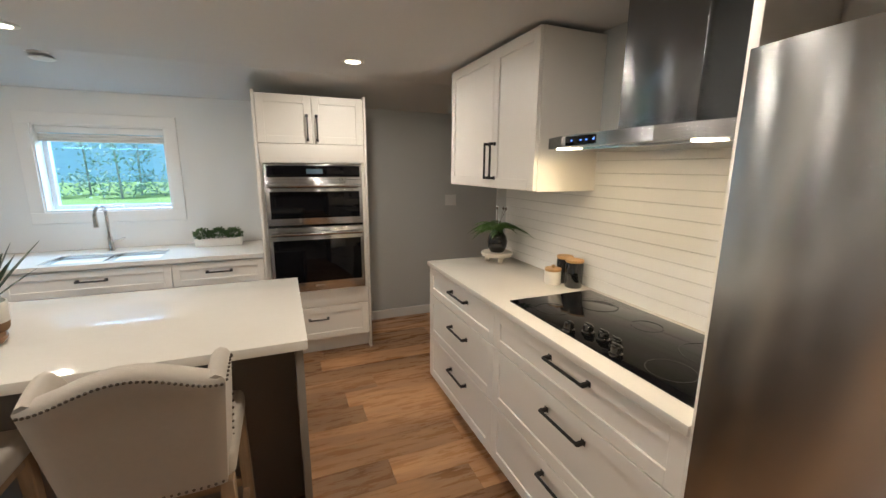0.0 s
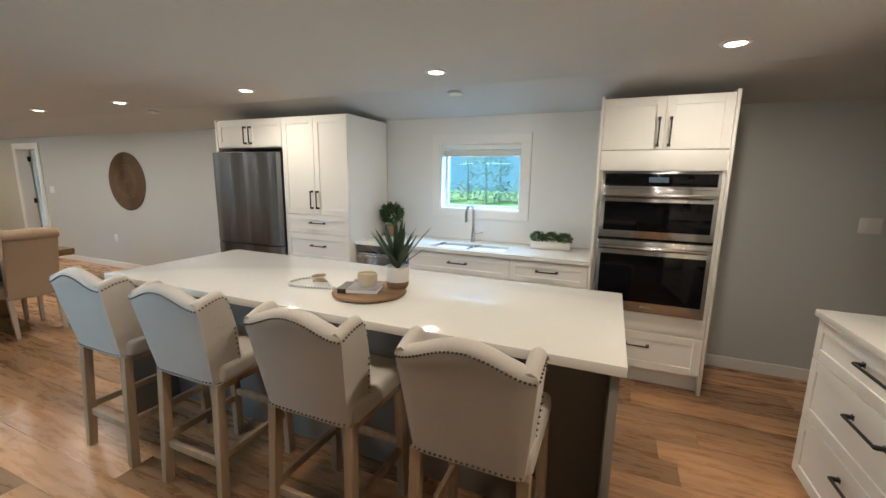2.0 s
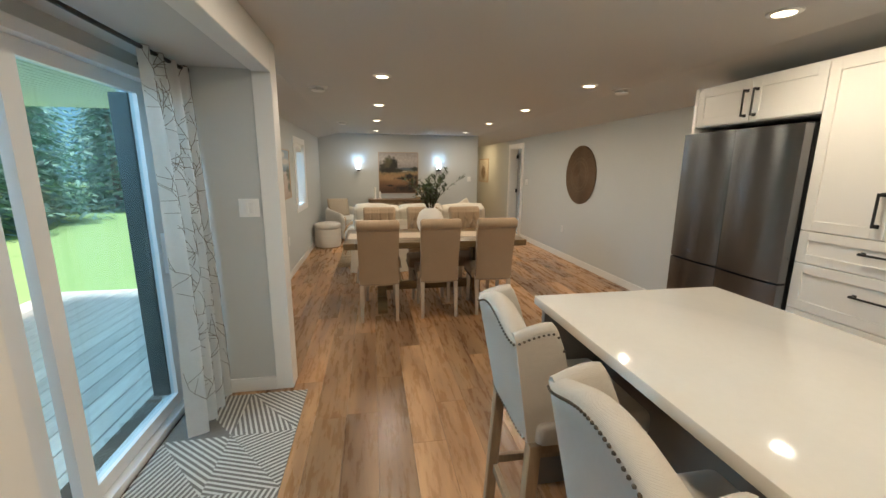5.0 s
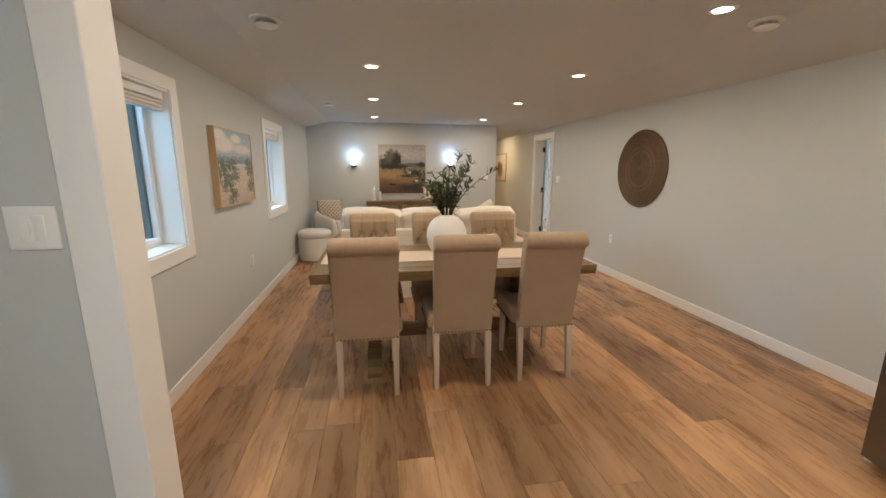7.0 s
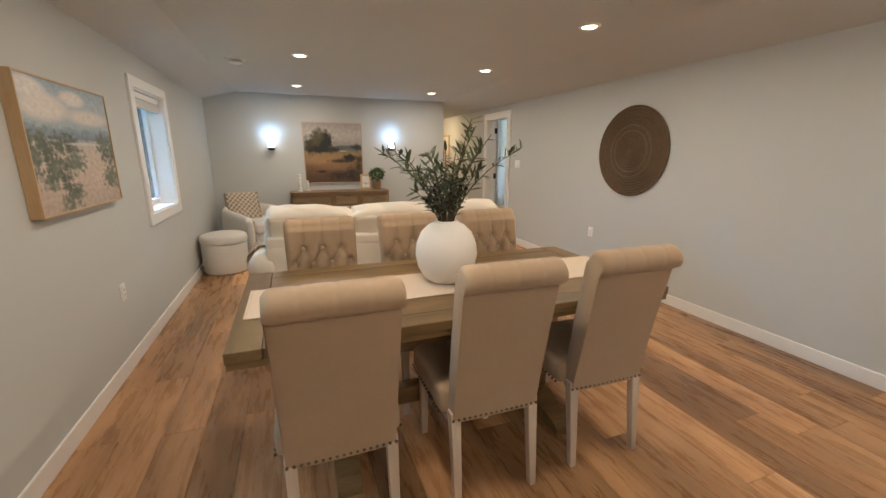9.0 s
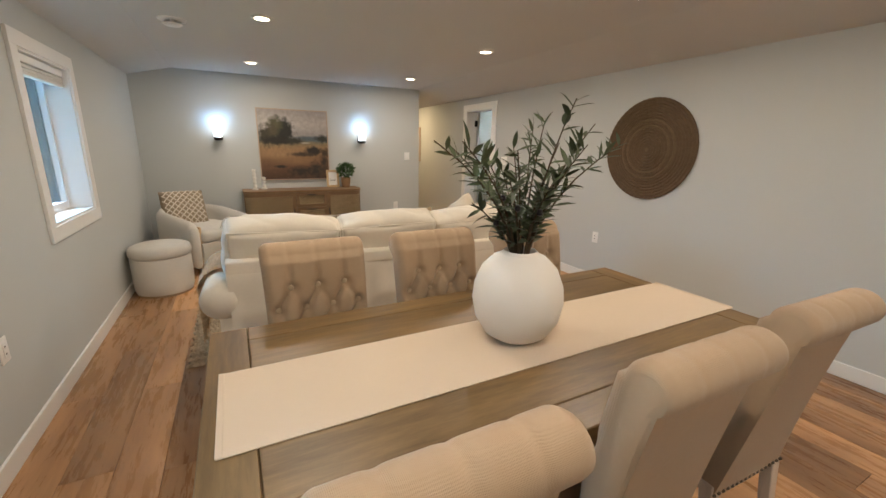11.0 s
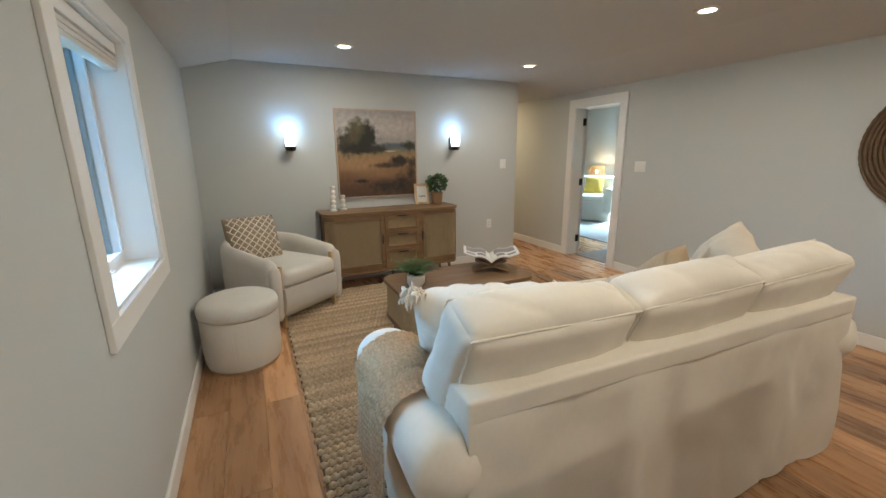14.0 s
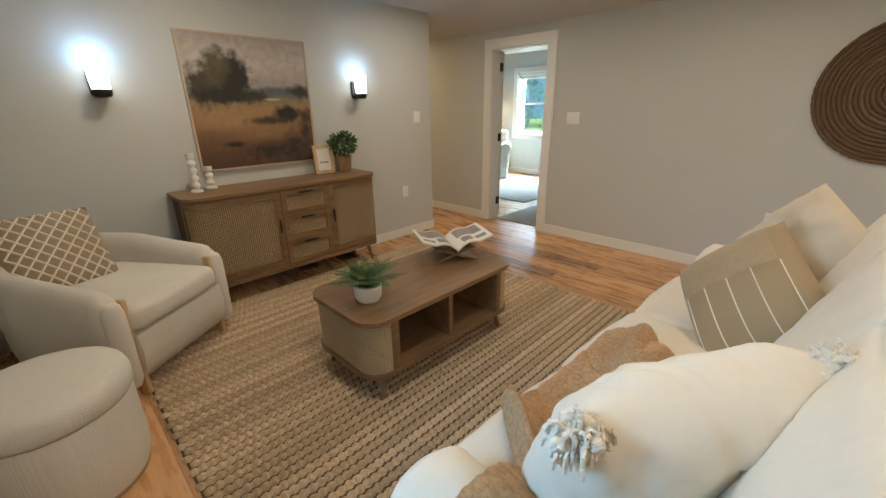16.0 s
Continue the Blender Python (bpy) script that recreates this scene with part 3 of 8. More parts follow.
bm = bmesh.new()
grid(bm, 91, 24, curtain_at)
bmesh.ops.solidify(bm, geom=bm.faces[:], thickness=0.0015)
part("cloth", bm, CURT, cu, angle=80)
rr = random.Random(21)
bm = bmesh.new()
for k in range(95):
    u, v, a = rr.uniform(0.02, 0.9), rr.uniform(0.03, 0.95), rr.uniform(0.6, 2.6)
    pts = []
    for j in range(7):
        pts.append((min(max(u, 0), 1), min(max(v, 0), 1)))
        if j in (2, 4):
            bu, bv = u, v
            ba = a + rr.choice((-0.8, 0.8))
            side = []
            for q in range(4):
                side.append((min(max(bu, 0), 1), min(max(bv, 0), 1)))
                bu, bv = bu + 0.05 * math.cos(ba), bv + 0.014 * math.sin(ba)
            tube(bm, [curtain_at(*s) + Vector((0.001, 0.0035, 0)) for s in side], 0.0014, 4, 0.001)
        a += rr.uniform(-0.35, 0.35)
        u, v = u + 0.048 * math.cos(a), v + 0.017 * abs(math.sin(a))
    tube(bm, [curtain_at(*s) + Vector((0.001, 0.0035, 0)) for s in pts], 0.0017, 4, 0.0011)
part("twig_print", bm, TWIG, cu, "thin brown twig pattern")["kind"] = "stuff"
cr = thing("curtain_rod", "dark metal curtain rod above the patio door", "curtain rod")
bm = bmesh.new()
tube(bm, [(-3.75, -0.18, 2.0), (-1.92, -0.18, 2.0)], 0.010, 10)
part("rod", bm, BLACK, cr)
for x in (-3.64, -1.95):
    part("bracket", boxm(x - 0.008, x + 0.008, AB, -0.172, 1.985, 2.0), BLACK, cr)
part("finial", lathem([(0, -0.024), (0.02, -0.014), (0.024, 0), (0.02, 0.014), (0, 0.024)], -3.76, -0.18, 2.0, 16), BLACK, cr)

# striped mat in the alcove
MATA = fabric("mat_taupe", (0.20, 0.18, 0.155), 500, 0.5)
MATB = fabric("mat_cream", (0.66, 0.63, 0.56), 500, 0.5)
mt = thing("door_mat", "taupe flat rug with cream geometric stripes", "rug", pose(0, 0, 0))
MX0, MX1, MY0, MY1 = -3.75, -2.05, -0.33, 0.36
part("weave", boxm(MX0, MX1, MY0, MY1, 0.001, 0.007, bevel=0.002), MATA, mt)


def clip_poly(poly, nx, ny, c):
    out = []
    for (ax, ay), (bx, by) in zip(poly, poly[1:] + poly[:1]):
        da, db = ax * nx + ay * ny - c, bx * nx + by * ny - c
        if da >= 0:
            out.append((ax, ay))
        if da * db < 0:
            k = da / (da - db)
            out.append((ax + (bx - ax) * k, ay + (by - ay) * k))
    return out


bm = bmesh.new()
cellx = (MX1 - MX0) / 4
for i in range(4):
    for j in range(2):
        a, b = MX0 + i * cellx, MX0 + (i + 1) * cellx
        c, d = MY0 + j * 0.345, MY0 + (j + 1) * 0.345
        sh = 0.10 if j else -0.06
        q = [(a, c), (b, c), (b, d), (a, d)]
        for tri, ang in (((0, 1, 2), (20, 70, 110, 160)[(i + 2 * j) % 4]), ((0, 2, 3), (95, 140, 30, 75)[(i + j) % 4])):
            base = [q[t] for t in tri]
            nx, ny = math.cos(radians(ang)), math.sin(radians(ang))
            for s in range(-120, 120):
                p = clip_poly(clip_poly(base, nx, ny, s * 0.026), -nx, -ny, -(s * 0.026 + 0.012))
                if len(p) > 2:
                    bm.faces.new([bm.verts.new((x, y, 0.0085)) for x, y in p])
part("stripes", bm, MATB, mt, "cream stripes", smooth=False)["kind"] = "stuff"

# bedroom doorway: casing, jambs, open door with black hinges
dr = tagged(part("door_2", boxm(BD[0], BD[0] + 0.02, NY - 0.006, NY + T + 0.006, 0, BD[2]), TRIM), "white casing of an open bedroom door", "door", kind="structure")
part("jamb", boxm(BD[1] - 0.02, BD[1], NY - 0.006, NY + T + 0.006, 0, BD[2]), TRIM, dr)
part("head", boxm(BD[0] + 0.02, BD[1] - 0.02, NY - 0.006, NY + T + 0.006, BD[2] - 0.02, BD[2]), TRIM, dr)
for d in ((-10.14, BD[0] + 0.012, 0, 2.005), (BD[1] - 0.012, -9.254, 0, 2.005), (BD[0] + 0.012, BD[1] - 0.012, BD[2] - 0.006, 2.005)):
    part("casing", boxm(d[0], d[1], NY - 0.02, NY, d[2], d[3], bevel=0.002, segs=1), TRIM, dr)
leaf = part("leaf", boxm(-10.76, -10.052, NY + T + 0.03, NY + T + 0.066, 0.012, BD[2] - 0.025, bevel=0.002), TRIM, dr, "open white door leaf")
for z in (0.22, 0.98, 1.74):
    part("hinge", boxm(BD[0] + 0.018, BD[0] + 0.034, NY + T - 0.032, NY + T + 0.014, z - 0.045, z + 0.045, bevel=0.002), BLACK, dr, "black door hinge")


# plates
def plate(name, m, w, h, kind, n=1):
    p = thing(name, "white wall " + ("light switch plate" if kind == "switch" else "power outlet plate"), "switch" if kind == "switch" else "outlet", m)
    part("plate", boxm(-w / 2, w / 2, -0.006, 0, -h / 2, h / 2, bevel=0.002), WHITEPLASTIC, p)
    for i in range(n):
        cx = (i - (n - 1) / 2) * 0.034
        r = part("rocker", boxm(cx - 0.013, cx + 0.013, -0.0095, -0.005, -0.033, 0.033, bevel=0.002), WHITEPLASTIC, p)
        if kind != "switch":
            for z in (-0.016, 0.016):
                part("slot", boxm(cx - 0.004, cx + 0.004, -0.0102, -0.009, z - 0.004, z + 0.004), BLACK, r)


plate("light_switch", pose(1.62, NY, 1.222), 0.125, 0.112, "switch", 2)
plate("light_switch", pose(AW, 0.078, 1.228, 0, 0, 90), 0.118, 0.112, "switch", 2)
plate("light_switch", pose(-9.03, NY, 1.208), 0.13, 0.112, "switch", 3)
plate("light_switch", pose(WX, 3.045, 1.232, 0, 0, 90), 0.085, 0.112, "switch", 1)
plate("wall_outlet", pose(WX, 2.853, 0.485, 0, 0, 90), 0.07, 0.112, "outlet")
plate("wall_outlet", pose(-7.35, NY, 0.487), 0.07, 0.112, "outlet")
plate("wall_outlet", pose(-6.70, SY, 0.495, 0, 0, 180), 0.07, 0.112, "outlet")

# ceiling fittings
POTGLOW = glow("pot_glow", (1.0, 0.86, 0.62), 9.0)
for px, py in POTS:
    f = thing("pot_light", "recessed round ceiling pot light, lit warm", "ceiling light", pose(px, py, 2.2), "pot lights in the ceiling")
    part("trim_ring", lathem([(0.052, -0.010), (0.070, -0.006), (0.073, 0.0), (0.050, 0.0), (0.046, -0.006)], sides=32), WHITEPLASTIC, f)
    part("diffuser", lathem([(0, -0.007), (0.048, -0.007), (0.048, -0.002), (0, -0.002)], sides=28), POTGLOW, f)
for px, py in ((-1.29, 3.30), (-2.976, 0.476), (-5.21, 0.36), (-4.76, 3.14), (-8.1, 0.378)):
    f = thing("air_diffuser", "round white ceiling air diffuser", "ceiling vent", pose(px, py, 2.2), "round ceiling diffusers")
    part("rim", lathem([(0.055, -0.012), (0.085, -0.008), (0.09, 0.0), (0.05, 0.0)], sides=32), WHITEPLASTIC, f)
    part("cap", lathem([(0, -0.042), (0.05, -0.040), (0.062, -0.032), (0.055, -0.026), (0, -0.026)], sides=32), WHITEPLASTIC, f)
    part("stem", lathem([(0, -0.026), (0.012, -0.026), (0.012, 0.0), (0, 0.0)], sides=12), WHITEPLASTIC, f)

SHADE = glow("sconce_glass", (0.80, 0.92, 1.0), 5.0)
for py in (0.535, 2.325):
    s = thing("wall_sconce", "black wall sconce with a lit frosted glass shade", "wall lamp", pose(WX, py, 1.40), "pair of wall sconces")
    bm = bmesh.new()
    extrude_poly(bm, [(0, -0.045, 0.02), (0, -0.03, 0.005), (0, 0.0, 0.0), (0, 0.03, 0.005), (0, 0.045, 0.02), (0, 0.045, 0.13), (0, 0.035, 0.145), (0, -0.035, 0.145), (0, -0.045, 0.13)], (0.02, 0, 0))
    part("back_plate", bm, BLACK, s, smooth=False)
    part("cup", lathem([(0, 0.0), (0.04, 0.004), (0.05, 0.02), (0.05, 0.045), (0, 0.045)], 0.085, 0, 0.0, 24), BLACK, s)
    part("arm", boxm(0.018, 0.05, -0.012, 0.012, 0.012, 0.035), BLACK, s)
    part("shade", lathem([(0, 0.046), (0.044, 0.046), (0.049, 0.10), (0.05, 0.185), (0.046, 0.185), (0.045, 0.06), (0, 0.055)], 0.085, 0, 0, 28), SHADE, s)


# ---- kitchen ----
def shaker(w, h, rail=0.055, t=0.019):
    """A framed front with a sunk panel, facing -y, lower left corner at the origin."""
    bm = bmesh.new()
    rail = min(rail, h * 0.28)
    box(bm, rail - 0.004, w - rail + 0.004, -t + 0.008, 0, rail - 0.004, h - rail + 0.004)
    box(bm, 0, rail, -t, 0, 0, h, bevel=0.0015, segs=1)
    box(bm, w - rail, w, -t, 0, 0, h, bevel=0.0015, segs=1)
    box(bm, rail, w - rail, -t, 0, 0, rail, bevel=0.0015, segs=1)
    box(bm, rail, w - rail, -t, 0, h - rail, h, bevel=0.0015, segs=1)
    return bm


def bar_handle(length, upright=False):
    """A square black bar on two posts, centred, standing off towards -y."""
    bm = bmesh.new()
    l = length / 2
    box(bm, -l, l, -0.036, -0.026, -0.005, 0.005, bevel=0.0015, segs=1)
    for s in (-1, 1):
        box(bm, s * l - 0.007 * s - 0.007, s * l - 0.007 * s + 0.007, -0.03, 0.0, -0.007, 0.007, bevel=0.001, segs=1)
        box(bm, s * l - 0.007 * s - 0.010, s * l - 0.007 * s + 0.010, -0.003, 0.0, -0.010, 0.010)
    if upright:
        bmesh.ops.rotate(bm, verts=bm.verts, cent=(0, 0, 0), matrix=Matrix.Rotation(radians(90), 3, "Y"))
    return bm


def front(parent, name, x0, x1, z0, z1, handle=None, plain=False):
    """A door or drawer front with its handle: handle = (x, z, length, upright)."""
    w, h = x1 - x0 - 0.003, z1 - z0 - 0.003
    f = part(name, boxm(0, w, -0.019, 0, 0, h, bevel=0.0015) if plain else shaker(w, h), CAB, parent)
    f.location = (x0 + 0.0015, 0, z0 + 0.0015)
    if handle:
        hx, hz, hl, up = handle
        g = part("handle", bar_handle(hl, up), BLACK, f, "matt black bar handle")
        g.location = (hx - x0 - 0.0015, -0.019, hz - z0 - 0.0015)
    return f


def carcass(parent, x0, x1, d, z0, z1, toe=True):
    part("body", boxm(x0, x1, 0.001, d, z0, z1), CAB, parent)
    if toe:
        part("toe_kick", boxm(x0, x1, 0.06, d, 0, z0), CAB, parent)


# oven tower
ot = thing("oven_cabinet", "tall cream shaker cabinet housing a double wall oven", "cabinet", pose(-0.194, 3.362, 0))
W = 0.814
part("side_panel", boxm(0, 0.02, -0.024, 0.59, 0, 2.09, bevel=0.001), CAB, ot)
part("side_panel", boxm(W - 0.02, W, -0.024, 0.59, 0, 2.09, bevel=0.001), CAB, ot)
part("body", boxm(0.02, W - 0.02, 0.001, 0.59, 0.13, 2.075), CAB, ot)
part("toe_kick", boxm(0.02, W - 0.02, 0.05, 0.59, 0, 0.13), CAB, ot)
front(ot, "door", 0.022, W / 2, 1.722, 2.07, (W / 2 - 0.035, 1.84, 0.19, True))
front(ot, "door", W / 2, W - 0.022, 1.722, 2.07, (W / 2 + 0.035, 1.84, 0.19, True))
front(ot, "filler_panel", 0.022, W - 0.022, 1.582, 1.720, plain=True)
front(ot, "filler_panel", 0.022, W - 0.022, 0.418, 0.56, plain=True)
front(ot, "drawer", 0.022, W - 0.022, 0.135, 0.416, (W / 2 - 0.03, 0.315, 0.16, False))

ov = thing("wall_oven", "stainless steel double wall oven with black glass doors", "oven", pose(-0.194 + 0.045, 3.343, 0.562))
OW = 0.724
part("frame", boxm(0, OW, -0.006, 0.018, 0, 1.016, bevel=0.003), STEEL, ov)
part("control_panel", boxm(0.018, OW - 0.018, -0.014, -0.004, 0.915, 1.0, bevel=0.002), BLACKGLASS, ov, "black glass control strip")
dsp = part("display", boxm(0.30, 0.42, -0.016, -0.0135, 0.94, 0.975), glow("oven_display", (0.05, 0.09, 0.12), 0.05), ov, "small dim blue display")
for nm, z0, z1, gz0, gz1 in (("upper_door", 0.548, 0.895, 0.60, 0.805), ("lower_door", 0.02, 0.528, 0.085, 0.43)):
    d = part(nm, boxm(0.004, OW - 0.004, -0.034, -0.006, z0, z1, bevel=0.004), STEEL, ov)
    part("window", boxm(0.03, OW - 0.03, -0.037, -0.033, gz0, gz1, bevel=0.001), BLACKGLASS, d, "black glass oven window")
    bm = bmesh.new()
    hz = z1 - 0.045
    tube(bm, [(0.02, -0.075, hz), (0.25, -0.08, hz), (0.5, -0.08, hz), (OW - 0.02, -0.075, hz)], 0.014, 10)
    for hx in (0.05, OW - 0.05):
        box(bm, hx - 0.01, hx + 0.01, -0.075, -0.03, hz - 0.01, hz + 0.01)
    part("handle", bm, STEEL, d, "thick steel bar handle")
part("badge", boxm(OW / 2 - 0.04, OW / 2 + 0.04, -0.0365, -0.034, 0.045, 0.058), CHROME, ov)
part("gap_strip", boxm(0.0, OW, -0.008, -0.002, 0.53, 0.546), BLACKGLASS, ov)

# sink run: dishwasher, two base units, worktop
SZ = 0.905
su = thing("base_cabinet", "cream shaker base cabinet under the kitchen sink", "cabinet", pose(-1.735, 3.369, 0), "base cabinets by the sink")
carcass(su, 0, 0.93, 0.58, 0.10, SZ - 0.032)
front(su, "drawer", 0.0, 0.93, 0.69, 0.862, (0.475, 0.79, 0.17, False))
front(su, "door", 0.0, 0.465, 0.11, 0.688, (0.43, 0.58, 0.16, True))
front(su, "door", 0.465, 0.93, 0.11, 0.688, (0.50, 0.58, 0.16, True))
su = thing("base_cabinet", "cream shaker drawer cabinet beside the oven tower", "cabinet", pose(-0.803, 3.369, 0), "base cabinets by the sink")
carcass(su, 0, 0.607, 0.58, 0.10, SZ - 0.032)
front(su, "drawer", 0.0, 0.607, 0.69, 0.862, (0.30, 0.79, 0.17, False))
front(su, "drawer", 0.0, 0.607, 0.40, 0.688, (0.30, 0.60, 0.17, False))
front(su, "drawer", 0.0, 0.607, 0.11, 0.398, (0.30, 0.31, 0.17, False))
dw = thing("dishwasher", "stainless steel dishwasher under the sink worktop", "dishwasher", pose(-2.305, 3.369, 0))
part("body", boxm(0.005, 0.562, 0.0, 0.57, 0.10, SZ - 0.034), DARKSTEEL, dw)
part("door", boxm(0.008, 0.56, -0.02, 0, 0.11, 0.80, bevel=0.003), STEEL, dw)
part("control_strip", boxm(0.008, 0.56, -0.016, 0, 0.803, 0.868, bevel=0.002), DARKSTEEL, dw)
bm = bmesh.new()
box(bm, 0.03, 0.538, -0.055, -0.04, 0.755, 0.785, bevel=0.005)
box(bm, 0.05, 0.07, -0.045, -0.018, 0.76, 0.78)
box(bm, 0.498, 0.518, -0.045, -0.018, 0.76, 0.78)
part("handle", bm, CHROME, dw)

wt = thing("sink_worktop", "white quartz worktop with an undermount double sink", "worktop", pose(0, 0, 0))
SX0, SX1, SY0, SY1 = -1.56, -0.88, 3.415, 3.735
bm = bmesh.new()
for d in ((-2.308, SX0, 3.335, 3.952), (SX1, -0.196, 3.335, 3.952), (SX0, SX1, 3.335, SY0), (SX0, SX1, SY1, 3.952)):
    box(bm, *d, SZ - 0.03, SZ)
part("slab", bm, QUARTZ, wt, smooth=False)
for k, (a, b) in enumerate(((SX0, -1.225), (-1.205, SX1))):
    bm = bmesh.new()
    t = 0.004
    box(bm, a, b, SY0, SY1, SZ - 0.22, SZ - 0.216)
    for d in ((a, a + t, SY0, SY1), (b - t, b, SY0, SY1), (a, b, SY0, SY0 + t), (a, b, SY1 - t, SY1)):
        box(bm, *d, SZ - 0.22, SZ - 0.008)
    bw = part("sink_bowl", bm, STEEL, wt, "brushed steel sink bowl", smooth=False)
    part("drain", lathem([(0, 0.002), (0.03, 0.003), (0.038, 0.0), (0.038, -0.002)], (a + b) / 2, 3.60, SZ - 0.215, 20), CHROME, bw)
box_rim = bmesh.new()
box(box_rim, -1.225, -1.205, SY0, SY1, SZ - 0.10, SZ - 0.010, bevel=0.004)
part("sink_divider", box_rim, STEEL, wt)

fc = thing("kitchen_faucet", "polished chrome pull-down kitchen faucet", "faucet", pose(-1.285, 3.83, SZ))
part("base", lathem([(0, 0), (0.028, 0), (0.027, 0.012), (0.02, 0.03), (0.019, 0.11), (0, 0.115)], sides=20), CHROME, fc)
bm = bmesh.new()
pts = [(0, 0, 0.1), (0, 0, 0.29)] + [(-0.055 * 0.3 * (1 - math.cos(a)), -0.055 * (1 - math.cos(a)), 0.29 + 0.055 * math.sin(a)) for a in [math.pi * i / 8 for i in range(1, 9)]]
tube(bm, pts, 0.013, 12)
part("spout", bm, CHROME, fc)
bm = bmesh.new()
tube(bm, [(-0.033, -0.11, 0.29), (-0.033, -0.11, 0.20)], 0.015, 12, 0.018)
part("spray_head", bm, CHROME, fc)
bm = bmesh.new()
tube(bm, [(0, 0, 0.075), (0.05, -0.005, 0.082), (0.10, -0.012, 0.10)], 0.008, 8, 0.006)
part("lever", bm, CHROME, fc)

# pantry unit, fridge surround
pt = thing("pantry_cabinet", "tall cream shaker pantry cabinet with drawers below", "cabinet", pose(-3.075, 3.276, 0))
carcass(pt, 0, 0.765, 0.674, 0.10, 2.065)
front(pt, "door", 0.0, 0.3825, 1.142, 2.05, (0.348, 1.285, 0.17, True))
front(pt, "door", 0.3825, 0.765, 1.142, 2.05, (0.417, 1.285, 0.17, True))
for z0, z1 in ((0.955, 1.14), (0.68, 0.953), (0.395, 0.678), (0.11, 0.393)):
    front(pt, "drawer", 0.0, 0.765, z0, z1, (0.40, z0 + (z1 - z0) * 0.58, 0.17, False))
fcab = thing("fridge_cabinet", "cream shaker cabinet bridging over the refrigerator", "cabinet", pose(-3.985, 3.276, 0))
part("side_panel", boxm(0, 0.03, -0.02, 0.674, 0, 2.065, bevel=0.001), CAB, fcab)
part("body", boxm(0.03, 0.908, 0.001, 0.674, 1.785, 2.065), CAB, fcab)
front(fcab, "door", 0.032, 0.47, 1.79, 2.05, (0.435, 1.905, 0.17, True))
front(fcab, "door", 0.47, 0.908, 1.79, 2.05, (0.505, 1.905, 0.17, True))


def fridge(m, w, h, label, split, mat, deep=0.72):
    f = thing("refrigerator", label, "refrigerator", m)
    part("body", boxm(0.01, w - 0.01, 0.055, deep, 0.03, h - 0.02, bevel=0.004), DARKSTEEL, f)
    part("hinge_cover", boxm(0.02, w - 0.02, 0.06, 0.30, h - 0.02, h, bevel=0.006), DARKSTEEL, f)
    for i, (a, b) in enumerate(((0, w / 2 - 0.002), (w / 2 + 0.002, w))):
        for z0, z1 in ((split + 0.005, h - 0.012), (0.06, split - 0.008)):
            def slab(u, v, a=a, b=b, z0=z0, z1=z1):
                return Vector((a + (b - a) * u, -0.026 * math.sin(math.pi * (0.04 + 0.92 * u)) ** 0.7, z0 + (z1 - z0) * v))
            bm = bmesh.new()
            vs = grid(bm, 13, 2, slab)
            r = bmesh.ops.extrude_face_region(bm, geom=bm.faces[:])
            for e in r["geom"]:
                if isinstance(e, bmesh.types.BMVert):
                    e.co.y = 0.05
            part("door" if z0 > 0.5 else "freezer_door", bm, mat, f)
    part("seam", boxm(0.0, w, 0.012, 0.05, split - 0.008, split + 0.005), BLACK, f)
    for fx in (0.08, w - 0.08):
        part("foot", lathem([(0, 0), (0.02, 0), (0.018, 0.03), (0, 0.03)], fx, 0.2, 0, 12), BLACK, f)
    return f


fridge(pose(-3.952, 3.185, 0), 0.868, 1.745, "brushed steel four-door refrigerator in a cabinet surround", 0.81, DARKSTEEL)
fridge(pose(0.835, 0.625, 0, 0, 0, -90), 0.90, 1.79, "brushed stainless steel refrigerator beside the cooktop run", 0.70, STEEL, 0.61)

# cooktop run along the east wall, facing west: local x runs to -y
RX = 0.865
rp = thing("fridge_side_panel", "tall cream panel between cooktop run and refrigerator", "panel", pose(0, 0, 0))
part("panel", boxm(RX - 0.005, EX, 0.630, 0.652, 0, 2.19, bevel=0.001), CAB, rp)
part("bridge", boxm(RX + 0.25, EX, -0.25, 0.628, 1.80, 2.19), CAB, rp)
rc = thing("drawer_cabinet", "cream shaker three-drawer base cabinet with black handles", "cabinet", pose(RX + 0.021, 2.535, 0, 0, 0, -90), "cooktop drawer cabinets")
carcass(rc, 0, 0.895, 0.57, 0.10, 0.898)
for z0, z1, hz in ((0.705, 0.892, 0.83), (0.405, 0.703, 0.61), (0.105, 0.403, 0.33)):
    front(rc, "drawer", 0.0, 0.895, z0, z1, (0.49, hz, 0.22, False))
rc = thing("drawer_cabinet", "cream shaker three-drawer base cabinet below the cooktop", "cabinet", pose(RX + 0.021, 1.64, 0, 0, 0, -90), "cooktop drawer cabinets")
carcass(rc, 0, 0.985, 0.57, 0.10, 0.898)
for z0, z1, hz in ((0.705, 0.892, 0.85), (0.405, 0.703, 0.63), (0.105, 0.403, 0.345)):
    front(rc, "drawer", 0.0, 0.985, z0, z1, (0.53, hz, 0.22, False))
rw = thing("cooktop_worktop", "white quartz worktop on the drawer cabinets", "worktop")
part("slab", boxm(RX - 0.012, EX - 0.001, 0.654, 2.55, 0.90, 0.93, bevel=0.002), QUARTZ, rw)

